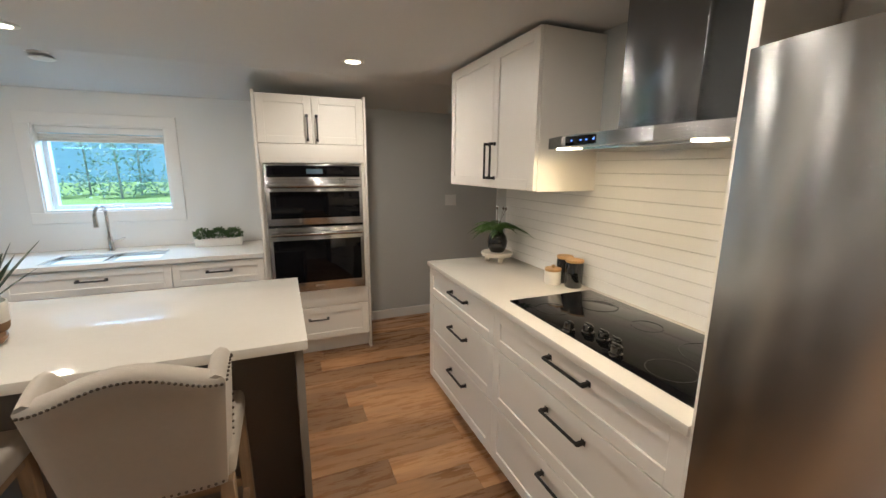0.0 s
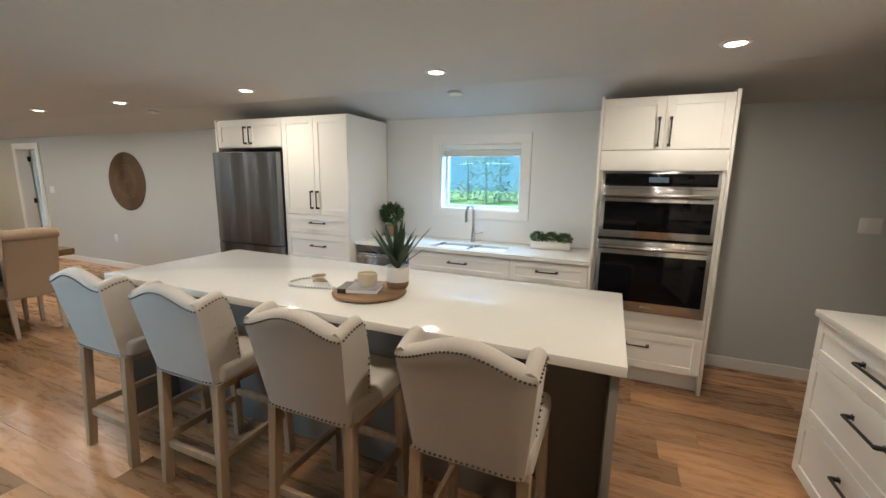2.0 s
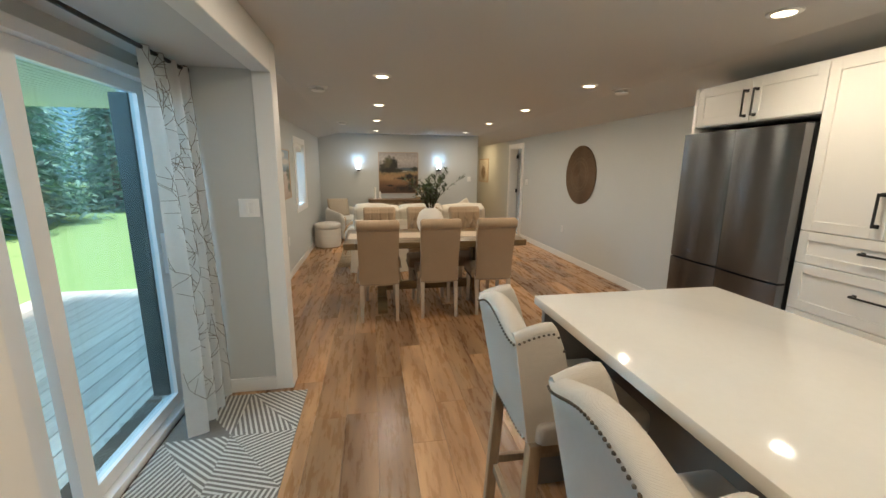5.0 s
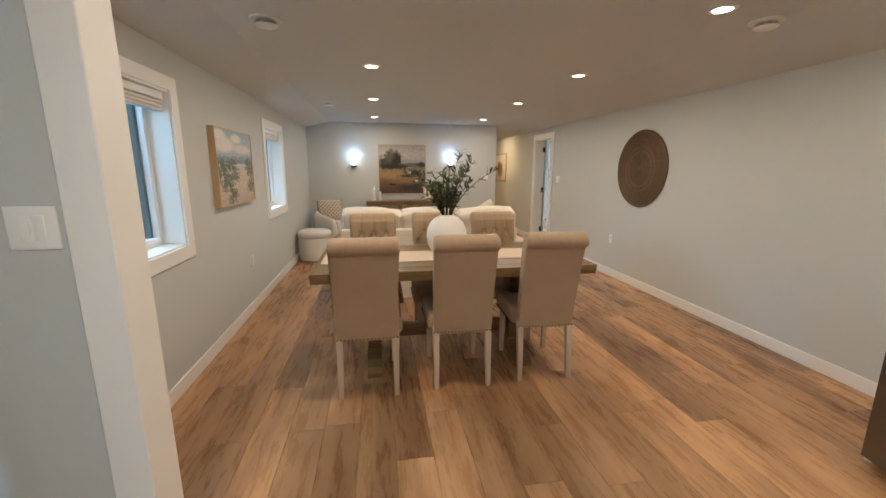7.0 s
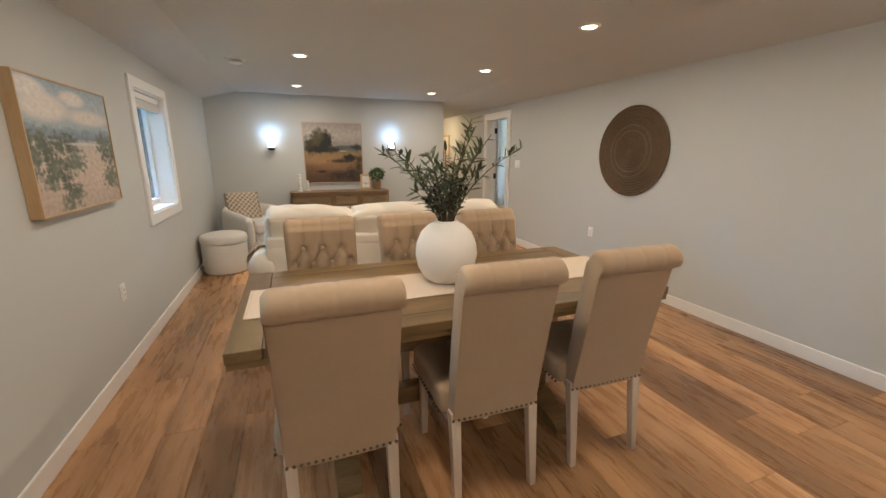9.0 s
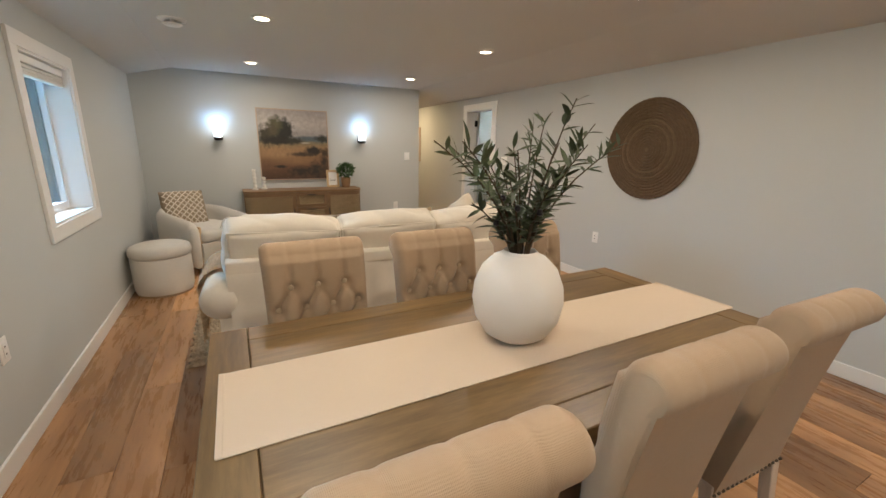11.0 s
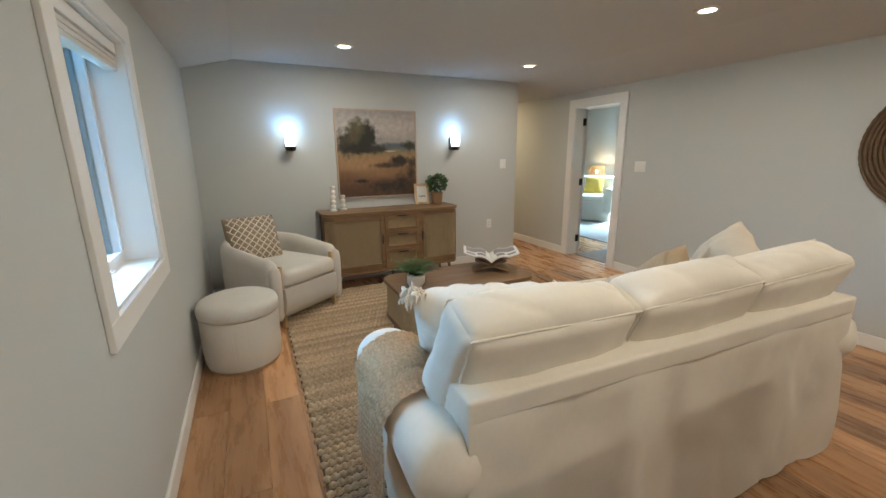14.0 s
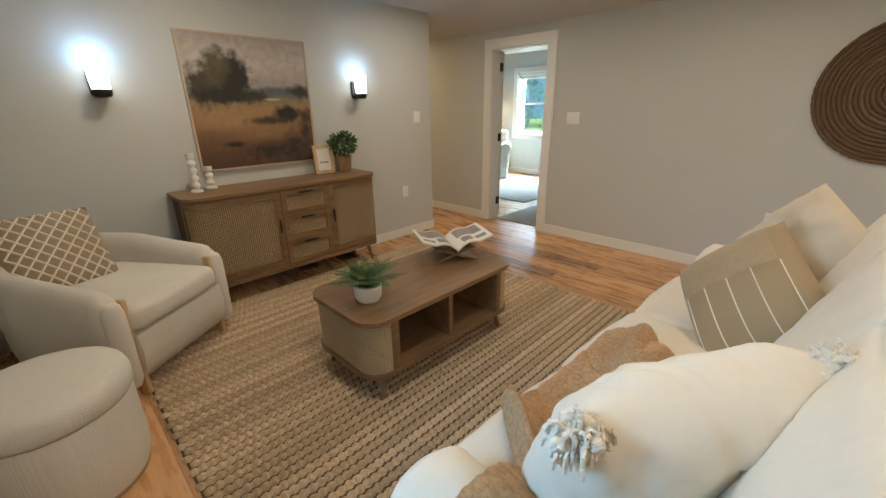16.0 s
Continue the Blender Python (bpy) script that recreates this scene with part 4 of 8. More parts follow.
ck = thing("cooktop", "black glass electric cooktop set in the worktop", "cooktop", pose(0, 0, 0.93))
part("glass_top", boxm(0.935, 1.415, 0.69, 1.62, 0.0, 0.007, bevel=0.002), BLACKGLASS, ck)
for kx, ky in ((0.955, 1.225), (1.005, 1.175), (1.012, 1.105), (0.965, 1.00), (1.005, 1.04)):
    k = part("knob", lathem([(0, 0.0), (0.024, 0.0), (0.024, 0.01), (0.019, 0.014), (0.0185, 0.034), (0.015, 0.038), (0, 0.038)], kx, ky, 0.007, 20), BLACKCER, ck)
    part("grip", boxm(kx - 0.004, kx + 0.004, ky - 0.017, ky + 0.017, 0.036, 0.050, bevel=0.002), BLACKCER, k)
RING = material("burner_ring", (0.018, 0.018, 0.019), 0.12, vary=0.1)
for bx, by, r in ((1.28, 1.42, 0.09), (1.05, 1.45, 0.075), (1.27, 0.88, 0.10), (1.05, 0.86, 0.075), (1.28, 1.15, 0.06)):
    part("burner_ring", lathem([(r - 0.003, 0.0003), (r - 0.003, 0.0008), (r, 0.0008), (r, 0.0003)], bx, by, 0.007, 40), RING, ck)

uc = thing("wall_cabinet", "cream shaker two-door wall cabinet hung on the wall", "cabinet", pose(1.10, 2.69, 0, 0, 0, -90))
part("body", boxm(0, 1.0, 0.001, 0.358, 1.44, 2.178), CAB, uc)
front(uc, "door", 0, 0.585, 1.441, 2.177, (0.553, 1.59, 0.20, True))
front(uc, "door", 0.585, 1.0, 1.441, 2.177, (0.617, 1.59, 0.20, True))

hd = thing("range_hood", "stainless steel chimney range hood with two lamps", "range hood")
bm = bmesh.new()
outl = [(1.46, 1.625), (1.20, 1.625), (1.06, 1.56), (1.015, 1.42), (1.0, 1.16), (1.005, 0.98), (1.02, 0.82), (1.045, 0.668), (1.46, 0.668)]
extrude_poly(bm, [(x, y, 1.632) for x, y in outl], (0, 0, 0.045))
part("canopy", bm, STEEL, hd, smooth=False)
part("filter_plate", boxm(1.10, 1.44, 0.80, 1.53, 1.626, 1.632), STEEL, hd)
part("chimney", boxm(1.20, EX - 0.001, 0.995, 1.315, 1.677, 2.198, bevel=0.002), DARKSTEEL, hd)
bm = bmesh.new()
box(bm, 1.003, 1.02, 1.19, 1.38, 1.637, 1.672, bevel=0.003)
cp = part("control_panel", bm, BLACKGLASS, hd, "black touch panel with small blue lights")
BLUE = glow("blue_led", (0.1, 0.25, 1.0), 2.0)
for cy in (1.225, 1.26, 1.29, 1.34):
    part("indicator", boxm(1.000, 1.0035, cy - 0.0025, cy + 0.0025, 1.652, 1.6565), BLUE, cp)
HOODGLOW = glow("hood_lamp_glow", (1.0, 0.85, 0.6), 14.0)
for ly in (1.47, 0.87):
    part("lamp_disc", lathem([(0, -0.002), (0.028, -0.002), (0.028, 0.003), (0, 0.003)], 1.07, ly, 1.629, 20), HOODGLOW, hd)
    lamp("hood_lamp", "AREA", pose(1.09, ly, 1.622), 1.3, (1.0, 0.78, 0.45), 0.05)

# island
isl = thing("kitchen_island", "long kitchen island with white quartz top and taupe base", "island")
part("top", boxm(-2.767, 0.017, 1.514, 2.425, 0.893, 0.93, bevel=0.002), QUARTZ, isl)
part("base", boxm(-2.72, -0.03, 1.84, 2.38, 0.0, 0.893, bevel=0.002), TAUPE, isl)
part("end_panel", boxm(-0.028, 0.0, 1.545, 2.40, 0.0, 0.893, bevel=0.001), TAUPE, isl)
part("end_panel", boxm(-2.75, -2.722, 1.545, 2.40, 0.0, 0.893, bevel=0.001), TAUPE, isl)
for i in range(5):
    part("drawer_front", boxm(-2.71 + i * 0.535, -2.18 + i * 0.535, 2.381, 2.40, 0.11, 0.88, bevel=0.002), TAUPE, isl)


def stool():
    """A winged linen counter stool; its back faces -y."""
    s = thing("counter_stool", "beige linen wingback counter stool with nailhead trim", "stool", group="stools along the island")
    w = 0.215
    stud = mesh_of("nailhead", lathem([(0, -0.0045), (0.0038, -0.0025), (0.0047, 0), (0.0038, 0.0025), (0, 0.0045)], sides=8), NAIL)
    # one padded shell round three sides: an arched back and a wing at each side
    z0, wing, th = 0.60, 0.17, 0.05

    def plan(q, z):
        """A point on the outer face and its inward normal; q runs 0..1 wing, 1..2 back, 2..3 wing."""
        k = (z - z0) / 0.44
        half, yb = w * (0.88 + 0.19 * k), -0.015 - 0.08 * k
        if q <= 1:
            t = (1 - q) * (wing - 0.02 * (1 - k))
            return Vector((-half, yb + 0.012 + t, z)), Vector((1, 0.0, 0))
        if q >= 2:
            t = (q - 2) * (wing - 0.02 * (1 - k))
            return Vector((half, yb + 0.012 + t, z)), Vector((-1, 0.0, 0))
        u = 2 * (q - 1) - 1
        return Vector((u * half, yb + 0.012 * abs(u) ** 8, z)), Vector((-0.75 * u ** 9, 1, 0)).normalized()

    def crest(q):
        if 1 <= q <= 2:
            a = abs(2 * (q - 1) - 1)
            return 0.982 + 0.058 * (0.5 + 0.5 * math.cos(math.pi * min(1, a * 1.02))) ** 0.85
        t = 1 - q if q < 1 else q - 2
        return 0.982 + 0.030 * math.sin(min(1, t / 0.72) * math.pi / 2) - (0.16 * ((t - 0.72) / 0.28) ** 2.2 if t > 0.72 else 0)

    def padded(q0, q1, n):
        bm = bmesh.new()
        rings = []
        for i in range(n + 1):
            q = q0 + (q1 - q0) * i / n
            zt = crest(q)
            pts = []
            for j in range(9):
                p, d = plan(q, z0 + (zt - 0.012 - z0) * j / 8)
                pts.append(p)
            top, d = plan(q, zt)
            inner = th * (1.5 if 1 < q < 2 else 1.0)
            for f, up in ((0.18, 0.006), (0.5, 0.014), (0.82, 0.006)):
                pts.append(top + d * inner * f + Vector((0, 0, up - 0.004)))
            for j in range(8, -1, -1):
                p, d = plan(q, z0 + (zt - 0.012 - z0) * j / 8)
                pts.append(p + d * (inner + (0.018 * math.sin(math.pi * j / 8) if 1 < q < 2 else 0)))
            rings.append([bm.verts.new(p) for p in pts])
        for a, b in zip(rings, rings[1:]):
            for k in range(len(a) - 1):
                bm.faces.new((a[k], a[k + 1], b[k + 1], b[k]))
            bm.faces.new((a[-1], a[0], b[0], b[-1]))
        for r in (rings[0], rings[-1]):
            bm.faces.new(r)
        return bm

    def nail(parent, p):
        nh = new("nailhead", stud)
        nh.parent, nh.location = parent, p
    br = part("backrest", padded(1, 2, 24), STOOLCLOTH, s, angle=60)
    for k in range(34):
        q = 1.02 + 0.96 * k / 33
        p, d = plan(q, crest(q) - 0.022)
        nail(br, p - d * 0.002)
    for k in range(20):
        p, d = plan(1.03 + 0.94 * k / 19, z0 + 0.012)
        nail(br, p - d * 0.002)
    for q0, q1, sg in ((0.0, 1.0, -1), (2.0, 3.0, 1)):
        wg = part("wing", padded(q0, q1, 12), STOOLCLOTH, s, angle=60)
        for k in range(10):
            t = 0.06 + 0.84 * k / 9
            q = 1 - t if sg < 0 else 2 + t
            p, d = plan(q, crest(q) - 0.02)
            nail(wg, p - d * 0.002)
        for k in range(9):
            q = 0.06 if sg < 0 else 2.94
            p, d = plan(q, 0.83 - 0.21 * k / 8)
            nail(wg, p - d * 0.002)
    part("seat", boxm(-w + 0.005, w - 0.005, 0.02, 0.43, 0.585, 0.68, bevel=0.028, segs=4), STOOLCLOTH, s, angle=60)
    part("seat_rail", boxm(-w + 0.02, w - 0.02, 0.03, 0.42, 0.56, 0.59), LEGWOOD, s)
    for lx in (-1, 1):
        for y0, y1 in ((0.02, -0.005), (0.39, 0.40)):
            bm = bmesh.new()
            vs = box(bm, lx * 0.185 - 0.021, lx * 0.185 + 0.021, y0 - 0.021, y0 + 0.021, 0.0, 0.60, bevel=0.003, segs=1)
            for v in bm.verts:
                k = 1 - v.co.z / 0.6
                v.co.x += lx * 0.012 * k + (v.co.x - lx * 0.185) * -0.15 * k
                v.co.y += (y1 - y0) * k * 1.2
            part("leg", bm, LEGWOOD, s)
    for y, z in ((0.01, 0.20), (0.395, 0.28)):
        part("stretcher", boxm(-0.18, 0.18, y - 0.011, y + 0.011, z - 0.018, z + 0.018, bevel=0.002), LEGWOOD, s)
    for x in (-0.187, 0.187):
        part("stretcher", boxm(x - 0.011, x + 0.011, 0.02, 0.39, 0.222, 0.258, bevel=0.002), LEGWOOD, s)
    return s


st = stool()
STOOLS = [(-0.437, 1.30, 0), (-1.087, 1.30, 0), (-1.80, 1.305, 0), (-2.46, 1.305, -1)]
st.matrix_basis = pose(STOOLS[0][0], STOOLS[0][1], 0, 0, 0, STOOLS[0][2])
for x, y, r in STOOLS[1:]:
    copy_thing(st, pose(x, y, 0, 0, 0, r))


# ---- small things in the kitchen ----
CANLID = wood("lid_wood", (0.58, 0.36, 0.16), (0.45, 0.26, 0.11), 0.5, 0, 8, 5)
for x, y, r, h, mat, lb in ((1.385, 1.715, 0.047, 0.135, BLACKCER, "tall matt black canister with a wooden lid"), (1.40, 1.81, 0.044, 0.135, BLACKCER, "tall matt black canister with a wooden lid"), (1.315, 1.80, 0.044, 0.075, WHITECER, "small white canister with a wooden lid")):
    c = thing("canister", lb, "canister", pose(x, y, 0.93), "canisters beside the cooktop")
    part("jar", lathem([(0, 0), (r - 0.004, 0), (r, 0.006), (r, h - 0.006), (r - 0.004, h), (0, h)], sides=28), mat, c)
    lid = part("lid", lathem([(0, h), (r - 0.001, h), (r + 0.001, h + 0.004), (r, h + 0.014), (0, h + 0.016)], sides=28), CANLID, c, "light wooden lid")
    if h < 0.1:
        part("knob", lathem([(0, h + 0.016), (0.008, h + 0.016), (0.012, h + 0.028), (0, h + 0.034)], sides=16), CANLID, lid)

WHITEWASH = wood("whitewashed_wood", (0.74, 0.68, 0.58), (0.62, 0.55, 0.45), 0.6, 0, 8, 4)
rs = thing("riser_stand", "round whitewashed wooden riser on three feet", "stand", pose(1.30, 2.39, 0.93))
part("plate", lathem([(0, 0.04), (0.10, 0.04), (0.105, 0.048), (0.105, 0.062), (0.10, 0.066), (0, 0.066)], sides=36), WHITEWASH, rs)
for k in range(3):
    a = k * math.tau / 3 + 0.4
    part("foot", lathem([(0, 0), (0.012, 0), (0.018, 0.015), (0.012, 0.03), (0.014, 0.042), (0, 0.042)], 0.065 * math.cos(a), 0.065 * math.sin(a), 0, 14), WHITEWASH, rs)
fv = thing("fern_vase", "glossy black vase holding a green fern", "vase", pose(1.30, 2.39, 0.996))
part("vase", lathem([(0, 0), (0.045, 0), (0.062, 0.03), (0.068, 0.07), (0.058, 0.11), (0.038, 0.138), (0.034, 0.15), (0.028, 0.15), (0.028, 0.13), (0, 0.12)], sides=32), BLACKCER, fv)


def fern(parent, n, L, base, seed, mat, droop=1.0, leaf=0.035):
    """Arching fronds with paired leaflets."""
    rr = random.Random(seed)
    for i in range(n):
        az = i * math.tau / n + rr.uniform(-0.2, 0.2)
        l = L * rr.uniform(0.75, 1.1)
        el = rr.uniform(0.7, 1.2)
        pts = []
        for k in range(9):
            t = k / 8
            r = l * t * math.cos(el) * (1 + 0.5 * t)
            pts.append(Vector(base) + Vector((r * math.cos(az), r * math.sin(az), l * t * math.sin(el) - droop * l * 0.85 * t * t)))
        bm = bmesh.new()
        tube(bm, pts, 0.0016, 4, 0.0008)
        for k in range(1, 26):
            t = k / 26 * 8
            a, b = pts[int(min(t, 7.99))], pts[int(min(t, 7.99)) + 1]
            p = a.lerp(b, t - int(min(t, 7.99)))
            d = (b - a).normalized()
            s = d.cross(Vector((0, 0, 1))).normalized()
            w = math.sin(math.pi * min(k / 26 * 0.9 + 0.12, 1)) * leaf
            for sg in (-1, 1):
                leaf_blade(bm, p, s * sg + d * 0.45 + Vector((0, 0, rr.uniform(-0.25, 0.1))), w * rr.uniform(0.85, 1.1), 0.008, Vector((0, 0, 1)))
        part("frond", bm, mat, parent)


fern(fv, 22, 0.25, (0, 0, 0.14), 4, FERN, 0.95, 0.05)
bm = bmesh.new()
for k, a in enumerate((0.3, 1.2, -0.5)):
    tube(bm, [(0, 0, 0.14), (0.02 * math.cos(a), 0.02 * math.sin(a), 0.22), (0.05 * math.cos(a), 0.05 * math.sin(a), 0.285)], 0.0015, 4)
    lathe(bm, [(0, -0.012), (0.008, -0.004), (0.007, 0.006), (0, 0.014)], 0.05 * math.cos(a), 0.05 * math.sin(a), 0.29, 8)
part("sprig", bm, STEM, fv)

# boxwood planter by the sink
pb = thing("planter_box", "low white box planter with clipped boxwood", "plant", pose(-0.545, 3.80, SZ))
bm = bmesh.new()
box(bm, -0.17, 0.17, -0.045, 0.045, 0, 0.065, bevel=0.004)
part("trough", bm, WHITECER, pb)


def bush(parent, c, r, n, seed, mat, leaf=0.018, flat=0.8):
    rr = random.Random(seed)
    bm = bmesh.new()
    for k in range(n):
        d = Vector((rr.gauss(0, 1), rr.gauss(0, 1), rr.gauss(0.25, 0.8))).normalized()
        p = Vector(c) + Vector((d.x * r, d.y * r, d.z * r * flat)) * rr.uniform(0.55, 1.0)
        leaf_blade(bm, p, d + Vector((rr.gauss(0, .5), rr.gauss(0, .5), rr.gauss(0, .5))), leaf * rr.uniform(0.8, 1.3), leaf * 0.6, Vector((rr.gauss(0, 1), rr.gauss(0, 1), 1)))
    part("foliage", bm, mat, parent)


for k, x in enumerate((-0.115, 0.0, 0.115)):
    bush(pb, (x, 0, 0.095), 0.062, 420, k, LEAF)

# small potted plant in the corner
sp = thing("potted_plant", "small leafy plant in a woven brown pot", "plant", pose(-2.165, 3.79, SZ))
POTB = material("woven_pot", (0.34, 0.20, 0.10), 0.8, vary=0.25, scale=30, bump=0.8, bump_scale=90)
part("pot", lathem([(0, 0), (0.05, 0), (0.058, 0.05), (0.062, 0.115), (0.055, 0.115), (0.05, 0.10), (0, 0.10)], sides=28), POTB, sp)
bush(sp, (0, 0, 0.235), 0.115, 460, 9, LEAF, 0.038, 0.8)

# tray on the island with book, candle, agave, bead garland
IZ = 0.93
tr = thing("wooden_tray", "round acacia wood serving board on the island", "tray", pose(-1.16, 1.85, IZ))
part("board", lathem([(0, 0.002), (0.17, 0.0), (0.182, 0.006), (0.185, 0.013), (0.178, 0.019), (0, 0.019)], sides=48), TRAYWOOD, tr)
bm = bmesh.new()
for k in range(24):
    a, b = k * math.tau / 24, (k + 1) * math.tau / 24
    ring = []
    for q in (a, b):
        for r, z in ((1.0, 0.003), (1.0, 0.018), (0.42, 0.018), (0.42, 0.003)):
            ring.append(bm.verts.new((-0.15 + 0.052 * r * math.cos(q), 0.135 + 0.034 * r * math.sin(q), z)))
    for j in range(4):
        bm.faces.new((ring[j], ring[(j + 1) % 4], ring[4 + (j + 1) % 4], ring[4 + j]))
bmesh.ops.remove_doubles(bm, verts=bm.verts, dist=0.0003)
bmesh.ops.rotate(bm, verts=bm.verts, cent=(-0.15, 0.135, 0), matrix=Matrix.Rotation(radians(-42), 3, "Z"))
part("handle", bm, TRAYWOOD, tr, "pierced board handle")
BKC = material("magazine_cover", (0.62, 0.60, 0.58), 0.4, vary=0.3, scale=14, color2=(0.16, 0.15, 0.16))
bk1 = thing("book", "grey-covered paperback lying on the tray", "book", pose(-1.195, 1.825, IZ + 0.0195, 0, 0, 18))
part("pages", boxm(-0.095, 0.095, -0.068, 0.068, 0.002, 0.02), WHITEPAPER, bk1)
part("cover", boxm(-0.098, 0.098, -0.07, 0.07, 0.02, 0.0225), BKC, bk1)
part("spine_band", boxm(-0.098, -0.055, -0.0705, 0.0705, 0.0, 0.0235), BLACKCER, bk1)
CANDLE = material("amber_candle_glass", (0.62, 0.51, 0.36), 0.3, vary=0.04)
cn = thing("candle", "tan glass candle jar on the book", "candle", pose(-1.175, 1.855, IZ + 0.043))
part("jar", lathem([(0, 0), (0.044, 0), (0.049, 0.006), (0.05, 0.058), (0.046, 0.062), (0.043, 0.058), (0.043, 0.05), (0, 0.05)], sides=32), CANDLE, cn)
ag = thing("potted_agave", "spiky green agave in a cream and tan pot", "plant", pose(-1.062, 1.962, IZ + 0.0195))
part("pot", lathem([(0, 0.034), (0.058, 0.034), (0.061, 0.11), (0.056, 0.11), (0.054, 0.095), (0, 0.095)], sides=32), WHITECER, ag)
part("pot_base", lathem([(0, 0), (0.05, 0), (0.056, 0.01), (0.058, 0.034), (0, 0.034)], sides=32), POTB, ag, "tan dipped pot base")
AGAVE = material("agave_green", (0.035, 0.075, 0.035), 0.45, vary=0.25, scale=18)
rr = random.Random(2)
for k in range(24):
    az = k * 2.4
    el = radians(84 - k * 1.9)
    L = rr.uniform(0.22, 0.31)
    bm = bmesh.new()
    d = Vector((math.cos(az) * math.cos(el), math.sin(az) * math.cos(el), math.sin(el)))
    s = d.cross(Vector((0, 0, 1))).normalized()
    n = s.cross(d)
    rows = []
    for t, w in ((0, 0.5), (0.25, 0.9), (0.5, 1.0), (0.75, 0.65), (1.0, 0.03)):
        p = Vector((0, 0, 0.095)) + d * L * t - Vector((0, 0, 1)) * 0.03 * t * t
        rows.append([bm.verts.new(p + s * 0.016 * w), bm.verts.new(p - n * 0.005 * w), bm.verts.new(p - s * 0.016 * w), bm.verts.new(p + n * 0.001)])
    for a, b in zip(rows, rows[1:]):
        for q in range(4):
            bm.faces.new((a[q], a[(q + 1) % 4], b[(q + 1) % 4], b[q]))
    part("leaf", bm, AGAVE, ag)
bd = thing("bead_garland", "white bead garland with jute tassels", "garland", pose(0, 0, IZ))
beadm = mesh_of("bead", lathem([(0, -0.0085), (0.006, -0.006), (0.0085, 0), (0.006, 0.006), (0, 0.0085)], sides=10), WHITECER)
STRANDS = (((-1.625, 1.95), (-1.66, 1.90), (-1.662, 1.82), (-1.61, 1.775), (-1.50, 1.785), (-1.40, 1.81), (-1.335, 1.835)), ((-1.46, 1.905), (-1.42, 1.86), (-1.37, 1.835)))
for strand in STRANDS:
    pts = [Vector((x, y, 0.0085)) for x, y in strand]
    walked, step = 0.0, 0.0165
    for a, b in zip(pts, pts[1:]):
        while walked < (b - a).length:
            ob = new("bead", beadm)
            ob.parent, ob.location = bd, a.lerp(b, walked / (b - a).length)
            walked += step
        walked -= (b - a).length
JUTET = fabric("jute_thread", (0.40, 0.28, 0.14), 300, 0.8)
for x, y, a in ((-1.625, 1.95, 1.0), (-1.46, 1.905, 3.3)):
    bm = bmesh.new()
    rr = random.Random(int(a * 10))
    for k in range(40):
        d = a + rr.gauss(0, 0.22)
        tube(bm, [(x, y, 0.012), (x + 0.04 * math.cos(d), y + 0.04 * math.sin(d), 0.014 + rr.uniform(-0.006, 0.01)), (x + 0.085 * math.cos(d), y + 0.085 * math.sin(d), 0.008 + rr.uniform(0, 0.012))], 0.0018, 4)
    part("tassel", bm, JUTET, bd)["kind"] = "stuff"


